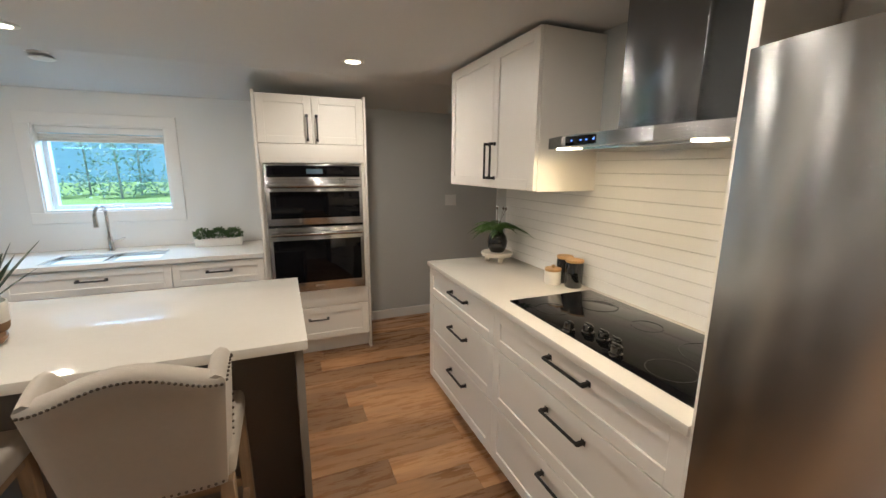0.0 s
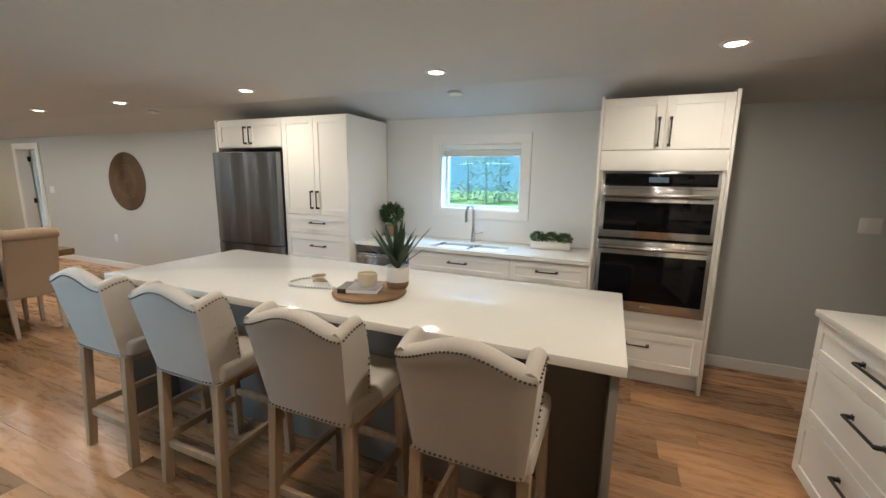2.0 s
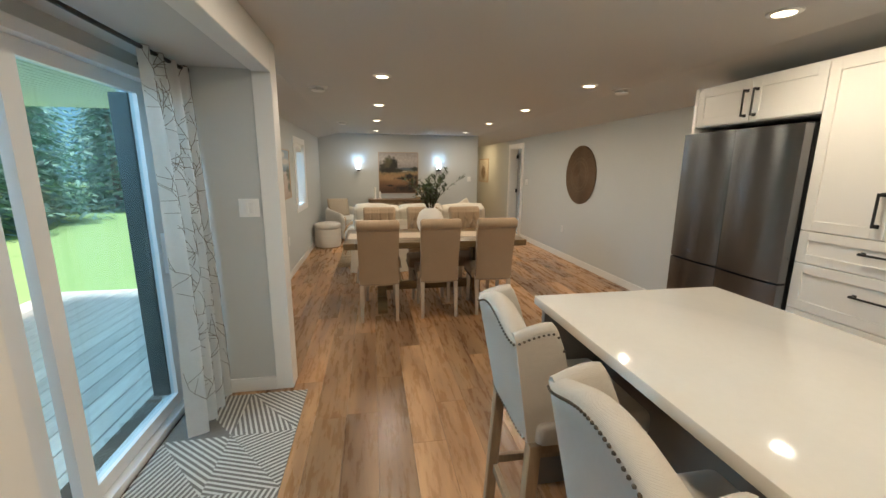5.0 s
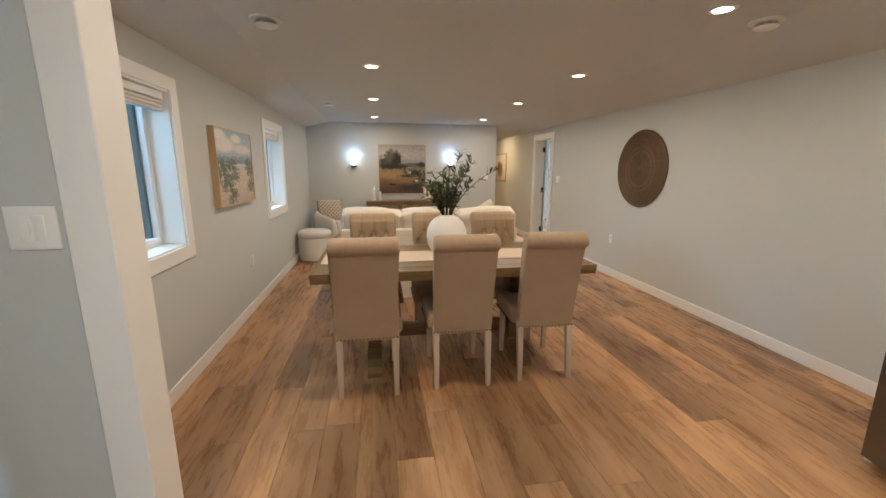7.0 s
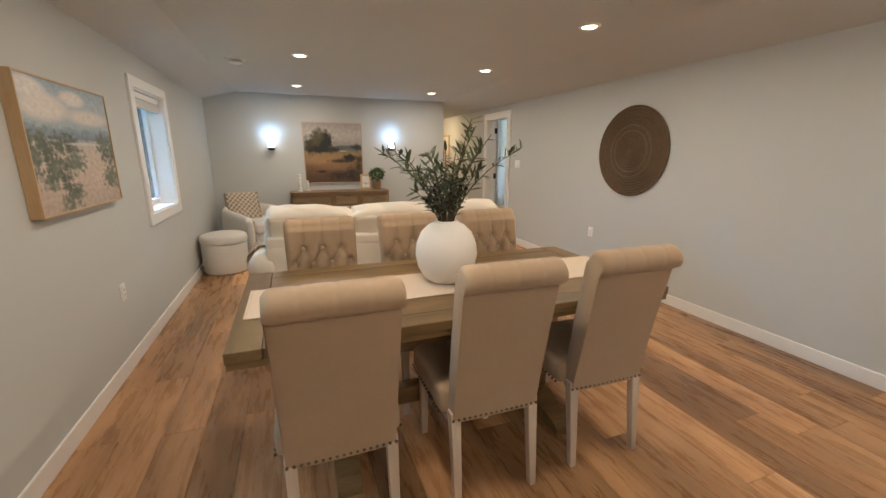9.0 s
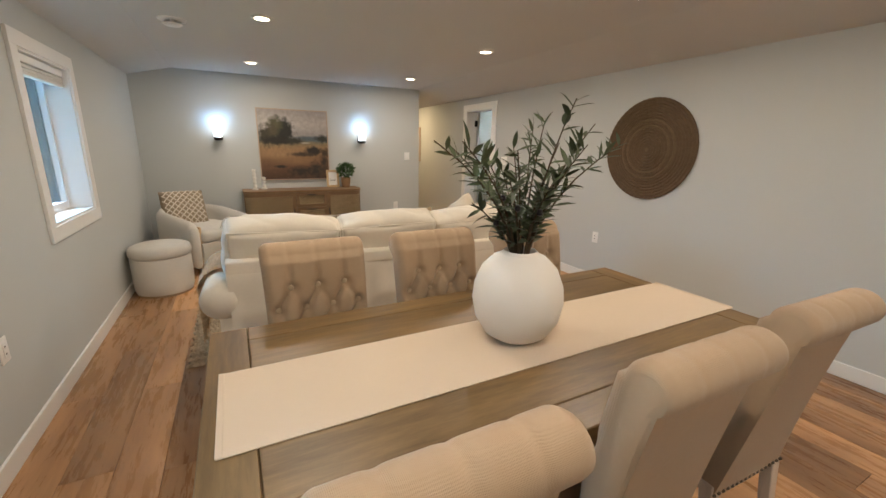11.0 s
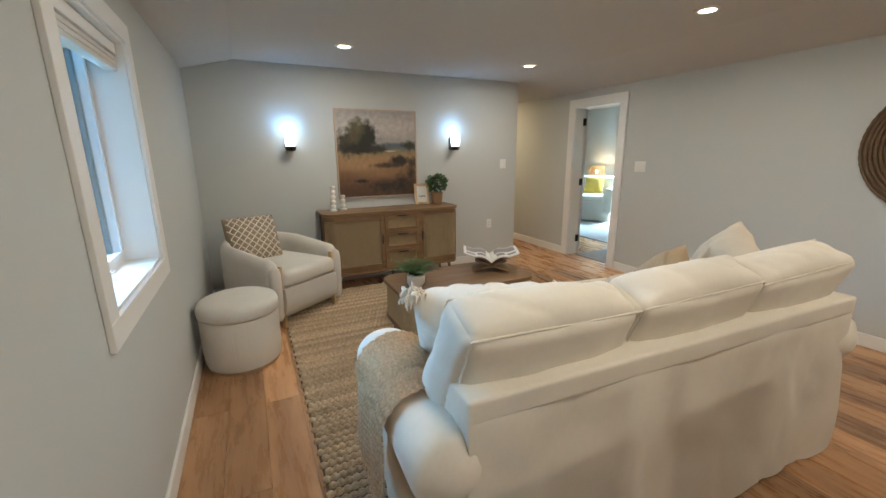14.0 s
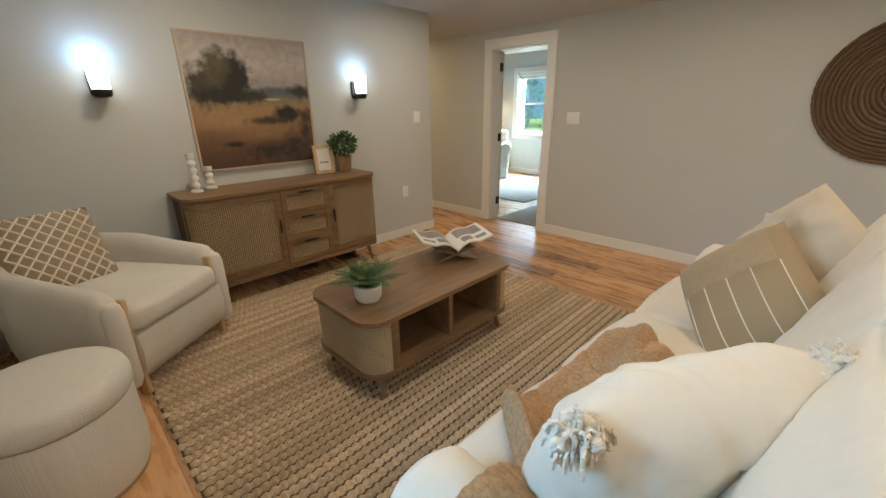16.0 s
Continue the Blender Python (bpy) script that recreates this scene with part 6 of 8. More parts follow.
# jute rug: braided ropes side by side along y
JUTE = material("jute_braid", (0.66, 0.51, 0.35), 0.9, vary=0.25, scale=75, bump=0.8, bump_scale=190, color2=(0.32, 0.23, 0.14), random=0.2, spec=0.15, contrast=0.2)
JUTEBASE = material("jute_backing", (0.12, 0.085, 0.05), 0.95, vary=0.2, scale=20)
jr = tagged(part("jute_rug", boxm(-9.99, -7.18, 0.285, 2.725, 0.0, 0.005), JUTEBASE, smooth=False), "braided natural jute area rug on the floor", "rug")
bm = bmesh.new()
RL, NB = 2.44, 72
N = NB * 4
rings = []
for i in range(N + 1):
    y = RL * i / N
    ph = i / 4 * math.pi
    off = 0.0055 * math.sin(ph)
    hgt = 0.010 + 0.010 * abs(math.sin(ph))
    rings.append([bm.verts.new((dx * 0.0172 * (0.70 + 0.40 * abs(math.sin(ph))) + off * (1 - abs(dx)), y, z * hgt)) for dx, z in ((-1.05, 0), (-0.75, 0.62), (0, 1.0), (0.75, 0.62), (1.05, 0))])
for a, b in zip(rings, rings[1:]):
    for k in range(4):
        bm.faces.new((a[k], a[k + 1], b[k + 1], b[k]))
bmesh.ops.recalc_face_normals(bm, faces=bm.faces)
bme = mesh_of("braid", bm, JUTE, angle=80)
k, x = 0, -9.97
while x < -7.18:
    ob = new("braid", bme)
    ob.parent, ob.location = jr, (x, 0.285 + (0.0085 if k % 2 else -0.0085), 0.004)
    k, x = k + 1, x + 0.0435

# ottoman
ott = thing("ottoman", "round ivory boucle storage ottoman by the wall", "ottoman", pose(-8.86, -0.02, 0))
part("body", lathem([(0, 0.02), (0.225, 0.02), (0.235, 0.05), (0.24, 0.12), (0.24, 0.335), (0.236, 0.352), (0, 0.352)], sides=56), BOUCLE, ott, angle=60)
part("lid", lathem([(0, 0.356), (0.236, 0.356), (0.247, 0.37), (0.248, 0.41), (0.238, 0.44), (0.20, 0.458), (0.1, 0.464), (0, 0.465)], sides=56), BOUCLE, ott, angle=60)
part("base_ring", lathem([(0, 0), (0.222, 0), (0.222, 0.022), (0, 0.022)], sides=56), LEGWOOD, ott)

# barrel armchair, front towards local +x
AC0 = pose(-9.805, 0.229, 0, 0, 0, 36)
ac = thing("armchair", "ivory boucle barrel armchair with wooden arm strips", "armchair", AC0)
AR, AT, AF = 0.38, 0.105, 0.46  # outer radius, wall thickness, arm front


def barrel(q):
    """A point of the outer plan, its inward normal and how far it lies towards the arm's front (0 at the back, 1 at the front)."""
    arc, straight = math.pi * AR, AF
    t = q * (arc + 2 * straight)
    if t < straight:
        return Vector((AF - t, -AR, 0)), Vector((0, 1, 0)), 1 - 0.6 * t / straight
    if t > straight + arc:
        u = t - straight - arc
        return Vector((u, AR, 0)), Vector((0, -1, 0)), 0.4 + 0.6 * u / straight
    a = -math.pi / 2 - (t - straight) / AR
    n = Vector((math.cos(a), math.sin(a), 0))
    return n * AR, -n, 0.4 * abs(math.sin(a)) ** 2


bm = bmesh.new()
rings = []
NQ = 64
for i in range(NQ + 1):
    q = i / NQ
    p, n, f = barrel(q)
    top = 0.685 - 0.115 * f ** 0.8
    end = min(q, 1 - q) * (math.pi * AR + 2 * AF)
    drop = 0.055 * max(0, 1 - end / 0.07) ** 2
    pin = 0.02 * max(0, 1 - end / 0.05) ** 2
    sec = [(0.055, 0.075), (0.02, 0.11), (0.0, 0.22), (-0.004, 0.36), (0.0, top - 0.09), (0.006, top - 0.045), (0.028, top - 0.012), (AT / 2, top), (AT - 0.028, top - 0.012), (AT - 0.006, top - 0.045), (AT, top - 0.09), (AT, 0.36), (AT, 0.075)]
    ring = []
    for o, z in sec:
        o2 = AT / 2 + (o - AT / 2) * (1 - pin / AT * 1.6)
        ring.append(bm.verts.new(p + n * o2 + Vector((0, 0, min(z, top - drop) if z > 0.3 else z))))
    rings.append(ring)
for a, b in zip(rings, rings[1:]):
    for k in range(len(a)):
        bm.faces.new((a[k], a[(k + 1) % len(a)], b[(k + 1) % len(a)], b[k]))
bm.faces.new(rings[0])
bm.faces.new(rings[-1])
bmesh.ops.remove_doubles(bm, verts=bm.verts, dist=0.0004)
part("barrel_back", bm, BOUCLE, ac, angle=60)
bm = bmesh.new()
HW = AR - AT + 0.01
prof = [(-0.20, 0.10), (AF - 0.06, 0.075), (AF + 0.005, 0.09), (AF + 0.042, 0.15), (AF + 0.055, 0.24), (AF + 0.045, 0.335), (-0.20, 0.335)]
extrude_poly(bm, [(x, -HW, z) for x, z in prof], (0, 2 * HW, 0))
part("front_panel", bm, BOUCLE, ac, angle=50)
bm = boxed(0.68, 2 * HW - 0.012, 0.135, 0.045, 0.012, 0.003, 4)
part("seat_cushion", bm, BOUCLE, ac, angle=70).location = (0.175, 0, 0.405)
for s in (-1, 1):
    bm = bmesh.new()
    box(bm, AF - 0.02, AF + 0.022, s * (AR - AT + 0.004) - 0.013, s * (AR - AT + 0.004) + 0.013, 0.0, 0.515, bevel=0.006)
    for v in bm.verts:
        v.co.x += 0.03 * (1 - v.co.z / 0.5) * (v.co.z > 0.1)
    part("wood_strip", bm, PALEOAK, ac, "light oak strip down the arm front")
    part("front_roll", lathem([(0, 0.08), (0.03, 0.085), (0.043, 0.12), (0.046, 0.30), (0.046, 0.46), (0.038, 0.505), (0.02, 0.52), (0, 0.524)], AF + 0.002, s * (AR - AT / 2 + 0.004), 0, 24), BOUCLE, ac, angle=60)
    part("back_leg", boxm(-0.26, -0.22, s * 0.15 - 0.02, s * 0.15 + 0.02, 0, 0.10), PALEOAK, ac)
LATT = material("lattice_cotton", (0.36, 0.28, 0.19), 0.9, vary=0.1, bump=0.5)
lp = thing("throw_pillow", "taupe pillow with raised white lattice on the armchair", "pillow", AC0 @ pose(-0.13, -0.05, 0.635, 0, 60, -22))
part("cover", cushion(0.43, 0.43, 0.15, 20, 20, 0.42, 0.008, 2), LATT, lp, angle=70)
for fam in (1, -1):
    for k in range(-6, 7):
        c0 = k * 0.062
        pts = []
        for j in range(25):
            x = -0.20 + 0.40 * j / 24
            y = fam * x * 0.9 + c0
            if abs(y) < 0.20:
                pts.append((x, y, pillow_at(x, y, 0.43, 0.43, 0.15) + 0.002))
        if len(pts) > 2:
            bm = bmesh.new()
            tube(bm, pts, 0.0055, 5)
            part("lattice_cord", bm, TASSEL, lp)


def cane(name, fn, parent, nu, nv, r=0.0016):
    """Woven cane: strands both ways over a dark backing; fn(u, v) is the sheet, (0..1)."""
    bm = bmesh.new()
    for i in range(nu):
        u = (i + 0.5) / nu
        tube(bm, [Vector(fn(u, j / 10)) for j in range(11)], r, 4, caps=False)
    for j in range(nv):
        v = (j + 0.5) / nv
        tube(bm, [Vector(fn(i / 16, v)) + Vector((0, 0, 0.0)) for i in range(17)], r, 4, caps=False)
    return tagged(part(name, bm, CANE, parent, "woven cane webbing"), kind="stuff")


CANE = material("cane", (0.56, 0.42, 0.24), 0.6, vary=0.12, scale=20)
CANEBACK = material("cane_backing", (0.15, 0.092, 0.047), 0.8, vary=0.1)

# sideboard along the west wall; front faces +x
sb = thing("sideboard", "walnut sideboard with cane doors and three drawers", "sideboard")
SBX, SB0, SB1 = -9.905, 0.745, 2.205


def rounded_plan(x_back, x_front, y0, y1, r, n=8):
    pts = [(x_back, y0)]
    pts += [(x_front - r + r * math.sin(a), y0 + r - r * math.cos(a)) for a in [math.pi / 2 * i / n for i in range(n + 1)]]
    pts += [(x_front - r + r * math.cos(a), y1 - r + r * math.sin(a)) for a in [math.pi / 2 * i / n for i in range(n + 1)]]
    pts += [(x_back, y1)]
    return pts


def plan_slab(x_back, x_front, y0, y1, r, z0, z1, bevel=0.003):
    bm = bmesh.new()
    extrude_poly(bm, [(x, y, z0) for x, y in rounded_plan(x_back, x_front, y0, y1, r)], (0, 0, z1 - z0))
    return bm


part("top", plan_slab(-10.285, SBX + 0.012, SB0 - 0.01, SB1 + 0.01, 0.10, 0.778, 0.80), WALNUT, sb, angle=40)
part("bottom", plan_slab(-10.285, SBX + 0.004, SB0, SB1, 0.10, 0.165, 0.195), WALNUT, sb, angle=40)
part("carcass", plan_slab(-10.28, SBX - 0.012, SB0 + 0.012, SB1 - 0.012, 0.10, 0.195, 0.778), CANEBACK, sb, angle=40)


def sb_edge(t, r=0.10, inset=0.0):
    """A point on the front outline, t metres along from the y0 back corner."""
    straight = (SBX + 10.285) - r
    arc = r * math.pi / 2
    L = SB1 - SB0 - 2 * r
    if t < straight:
        return Vector((-10.285 + t, SB0 + inset, 0))
    t -= straight
    if t < arc:
        a = t / r
        return Vector((SBX - r + (r - inset) * math.sin(a), SB0 + r - (r - inset) * math.cos(a), 0))
    t -= arc
    if t < L:
        return Vector((SBX - inset, SB0 + r + t, 0))
    t -= L
    if t < arc:
        a = t / r
        return Vector((SBX - r + (r - inset) * math.cos(a), SB1 - r + (r - inset) * math.sin(a), 0))
    return Vector((SBX - r - (t - arc), SB1 - inset, 0))


def sb_strip(t0, t1, z0, z1, inset, thick, n=12):
    """A bent strip on the front outline."""
    bm = bmesh.new()
    rows = []
    for i in range(n + 1):
        t = t0 + (t1 - t0) * i / n
        a, b = sb_edge(t, inset=inset), sb_edge(t, inset=inset + thick)
        rows.append([bm.verts.new((a.x, a.y, z0)), bm.verts.new((a.x, a.y, z1)), bm.verts.new((b.x, b.y, z1)), bm.verts.new((b.x, b.y, z0))])
    for p, q in zip(rows, rows[1:]):
        for k in range(4):
            bm.faces.new((p[k], p[(k + 1) % 4], q[(k + 1) % 4], q[k]))
    bm.faces.new(rows[0])
    bm.faces.new(list(reversed(rows[-1])))
    return bm


TA = (SBX + 10.285) - 0.10 + 0.157
T1, T2 = TA + 0.50, TA + 0.885
TEND = TA + (SB1 - SB0 - 0.2)
for nm, t0, t1, hy in (("door", TA - 0.19, T1, T1 - 0.03), ("door", T2, TEND + 0.16, T2 + 0.03)):
    d = part(nm, sb_strip(t0, t0 + 0.045, 0.20, 0.772, -0.002, 0.02), WALNUT, sb)
    for a, b, z0, z1 in ((t1 - 0.045, t1 - 0.003, 0.20, 0.772), (t0 + 0.045, t1 - 0.045, 0.20, 0.25), (t0 + 0.045, t1 - 0.045, 0.727, 0.772)):
        part("rail", sb_strip(a, b, z0, z1, -0.002, 0.02), WALNUT, d)

    def sheet(u, v, t0=t0, t1=t1):
        p = sb_edge(t0 + 0.045 + (t1 - t0 - 0.09) * u, inset=0.008)
        return Vector((p.x, p.y, 0.25 + 0.477 * v))
    cane("cane_panel", sheet, d, 44, 40)
    p = sb_edge(hy)
    part("handle", boxm(p.x + 0.002, p.x + 0.016, p.y - 0.006, p.y + 0.006, 0.46, 0.56, bevel=0.002), BLACK, d)
for i in range(3):
    z0, z1 = 0.20 + i * 0.191, 0.20 + (i + 1) * 0.191 - 0.003
    y0, y1 = sb_edge(T1).y + 0.002, sb_edge(T2).y - 0.002
    bm = bmesh.new()
    for d in ((y0, y1, z0, z0 + 0.035), (y0, y1, z1 - 0.035, z1), (y0, y0 + 0.035, z0 + 0.035, z1 - 0.035), (y1 - 0.035, y1, z0 + 0.035, z1 - 0.035)):
        box(bm, SBX - 0.016, SBX + 0.004, *d)
    dr = part("drawer", bm, WALNUT, sb, smooth=False)
    cane("cane_panel", lambda u, v, y0=y0, y1=y1, z0=z0, z1=z1: Vector((SBX - 0.007, y0 + 0.035 + (y1 - y0 - 0.07) * u, z0 + 0.035 + (z1 - z0 - 0.07) * v)), dr, 34, 12)
    ym = (y0 + y1) / 2
    part("handle", boxm(SBX + 0.004, SBX + 0.018, ym - 0.055, ym + 0.055, z1 - 0.036, z1 - 0.022, bevel=0.002), BLACK, dr)
for lx, ly, sx, sy in ((-9.96, 0.85, 0.02, -0.03), (-9.96, 2.10, 0.02, 0.03), (-10.23, 0.85, -0.01, -0.03), (-10.23, 2.10, -0.01, 0.03), (-10.1, 1.475, 0, 0)):
    bm = bmesh.new()
    tube(bm, [(lx + sx, ly + sy, 0), (lx, ly, 0.167)], 0.011, 10, 0.018)
    part("leg", bm, WALNUT, sb)

# coffee table
ct = thing("coffee_table", "walnut coffee table with cane ends and open shelf", "coffee table", pose(-8.60, 1.505, 0))


def ct_outline(hx, hy, r, n=7):
    out = []
    for cx, cy, a0 in ((hx - r, hy - r, 0), (-hx + r, hy - r, 90), (-hx + r, -hy + r, 180), (hx - r, -hy + r, 270)):
        out += [(cx + r * math.cos(radians(a0 + 90 * i / n)), cy + r * math.sin(radians(a0 + 90 * i / n))) for i in range(n + 1)]
    return out


for nm, z0, z1, hx, hy in (("top", 0.425, 0.45, 0.275, 0.54), ("shelf", 0.145, 0.17, 0.268, 0.53)):
    bm = bmesh.new()
    extrude_poly(bm, [(x, y, z0) for x, y in ct_outline(hx, hy, 0.11)], (0, 0, z1 - z0))
    part(nm, bm, WALNUT, ct, angle=40)
part("divider", boxm(-0.245, 0.245, -0.012, 0.012, 0.17, 0.425), WALNUT, ct)
for s in (-1, 1):
    part("end_wall", boxm(-0.245, 0.245, s * 0.37 - 0.008, s * 0.37 + 0.008, 0.17, 0.425), WALNUT, ct)
    for x in (-1, 1):
        part("post", boxm(x * 0.252 - 0.014, x * 0.252 + 0.014, s * 0.385 - 0.02, s * 0.385 + 0.02, 0.17, 0.425, bevel=0.002), WALNUT, ct)
        bm = bmesh.new()
        tube(bm, [(x * 0.235, s * 0.455, 0), (x * 0.20, s * 0.42, 0.147)], 0.011, 10, 0.019)
        part("leg", bm, WALNUT, ct)

    def wrap(u, v, s=s):
        # cane bends round the table's end
        r, hx, hy = 0.10, 0.258, 0.52
        L1, A = hy - r - 0.405, r * math.pi / 2
        tot = 2 * L1 + 2 * A + 2 * (hx - r)
        t = u * tot
        if t < L1:
            p = (hx, 0.405 + t)
        elif t < L1 + A:
            a = (t - L1) / r
            p = (hx - r + r * math.cos(a), hy - r + r * math.sin(a))
        elif t < L1 + A + 2 * (hx - r):
            p = (hx - r - (t - L1 - A), hy)
        elif t < L1 + 2 * A + 2 * (hx - r):
            a = (t - L1 - A - 2 * (hx - r)) / r
            p = (-hx + r - r * math.sin(a), hy - r + r * math.cos(a))
        else:
            p = (-hx, hy - r - (t - L1 - 2 * A - 2 * (hx - r)))
        return Vector((p[0], s * p[1], 0.17 + 0.255 * v))
    bm = bmesh.new()
    for i in range(70):
        u = (i + 0.5) / 70
        tube(bm, [wrap(u, 0), wrap(u, 1)], 0.0022, 4, caps=False)
    for j in range(24):
        v = (j + 0.5) / 24
        tube(bm, [wrap(i / 60, v) for i in range(61)], 0.0022, 4, caps=False)
    part("cane_panel", bm, CANE, ct, "woven cane webbing")["kind"] = "stuff"


# ---- pictures, decor, bedroom, outdoors ----
def painting(name, bands, blobs, scale=4.0, stroke=11.0):
    """A painted canvas in local x (0..1 wide) and z (0..1 high) by Generated coordinates: soft bands and ragged patches."""
    m = bpy.data.materials.new(name)
    m.use_nodes = True
    nt = m.node_tree
    b = nt.nodes["Principled BSDF"]
    b.inputs["Roughness"].default_value = 0.65
    tc, sep = nt.nodes.new("ShaderNodeTexCoord"), nt.nodes.new("ShaderNodeSeparateXYZ")
    nt.links.new(tc.outputs["Generated"], sep.inputs[0])
    ns = nt.nodes.new("ShaderNodeTexNoise")
    ns.inputs["Scale"].default_value, ns.inputs["Detail"].default_value, ns.inputs["Roughness"].default_value = scale, 6, 0.65
    mp = nt.nodes.new("ShaderNodeMapping")
    mp.inputs["Scale"].default_value = (1.0, 1.0, 2.4)
    nt.links.new(tc.outputs["Generated"], mp.inputs[0])
    nt.links.new(mp.outputs[0], ns.inputs["Vector"])
    ma = nt.nodes.new("ShaderNodeMath")
    ma.operation = "MULTIPLY_ADD"
    ma.inputs[1].default_value = 0.16
    nt.links.new(ns.outputs[0], ma.inputs[0])
    sh = nt.nodes.new("ShaderNodeMath")
    sh.operation = "SUBTRACT"
    sh.inputs[1].default_value = 0.08
    nt.links.new(sep.outputs[2], sh.inputs[0])
    nt.links.new(sh.outputs[0], ma.inputs[2])
    rp = nt.nodes.new("ShaderNodeValToRGB")
    while len(rp.color_ramp.elements) < len(bands):
        rp.color_ramp.elements.new(0.5)
    for e, (p, c) in zip(rp.color_ramp.elements, bands):
        e.position, e.color = p, (*c, 1)
    nt.links.new(ma.outputs[0], rp.inputs[0])
    out = rp.outputs[0]
    n2 = nt.nodes.new("ShaderNodeTexNoise")
    n2.inputs["Scale"].default_value, n2.inputs["Detail"].default_value = stroke, 8
    nt.links.new(tc.outputs["Generated"], n2.inputs["Vector"])
    for cx, cz, rx, rz, c, soft, rag in blobs:
        dx, dz = nt.nodes.new("ShaderNodeMath"), nt.nodes.new("ShaderNodeMath")
        for nd, i, c0, r0 in ((dx, 0, cx, rx), (dz, 2, cz, rz)):
            nd.operation = "MULTIPLY_ADD"
            nd.inputs[1].default_value, nd.inputs[2].default_value = 1 / r0, -c0 / r0
            nt.links.new(sep.outputs[i], nd.inputs[0])
        cb = nt.nodes.new("ShaderNodeCombineXYZ")
        nt.links.new(dx.outputs[0], cb.inputs[0])
        nt.links.new(dz.outputs[0], cb.inputs[1])
        ln = nt.nodes.new("ShaderNodeVectorMath")
        ln.operation = "LENGTH"
        nt.links.new(cb.outputs[0], ln.inputs[0])
        ad = nt.nodes.new("ShaderNodeMath")
        ad.operation = "MULTIPLY_ADD"
        ad.inputs[1].default_value = rag
        nt.links.new(n2.outputs[0], ad.inputs[0])
        nt.links.new(ln.outputs["Value"], ad.inputs[2])
        mr = nt.nodes.new("ShaderNodeMapRange")
        mr.inputs[1].default_value, mr.inputs[2].default_value = 1 + rag / 2 - soft, 1 + rag / 2 + soft
        mr.inputs[3].default_value, mr.inputs[4].default_value = 1.0, 0.0
        nt.links.new(ad.outputs[0], mr.inputs[0])
        mx = nt.nodes.new("ShaderNodeMix")
        mx.data_type = "RGBA"
        nt.links.new(mr.outputs[0], mx.inputs[0])
        nt.links.new(out, mx.inputs[6])
        mx.inputs[7].default_value = (*c, 1)
        out = mx.outputs[2]
    hv, mr = nt.nodes.new("ShaderNodeHueSaturation"), nt.nodes.new("ShaderNodeMapRange")
    mr.inputs[1].default_value, mr.inputs[2].default_value, mr.inputs[3].default_value, mr.inputs[4].default_value = 0.3, 0.7, 0.84, 1.12
    nt.links.new(n2.outputs[0], mr.inputs[0])
    nt.links.new(mr.outputs[0], hv.inputs["Value"])
    nt.links.new(out, hv.inputs["Color"])
    nt.links.new(hv.outputs[0], b.inputs["Base Color"])
    bp = nt.nodes.new("ShaderNodeBump")
    bp.inputs["Strength"].default_value, bp.inputs["Distance"].default_value = 0.3, 0.002
    nt.links.new(n2.outputs[0], bp.inputs["Height"])
    nt.links.new(bp.outputs[0], b.inputs["Normal"])
    return m


def picture(name, label, m, w, h, depth, frame_mat, canvas_mat, rim=0.012):
    """A framed canvas facing -y, lower left corner at the origin, back on the wall."""
    p = thing(name, label, "painting", m)
    bm = bmesh.new()
    for d in ((0, rim, 0, h), (w - rim, w, 0, h), (rim, w - rim, 0, rim), (rim, w - rim, h - rim, h)):
        box(bm, d[0], d[1], -depth, 0, d[2], d[3])
    part("frame", bm, frame_mat, p, smooth=False)
    part("canvas", boxm(rim, w - rim, -depth + 0.006, -0.002, rim, h - rim), canvas_mat, p, smooth=False)
    return p


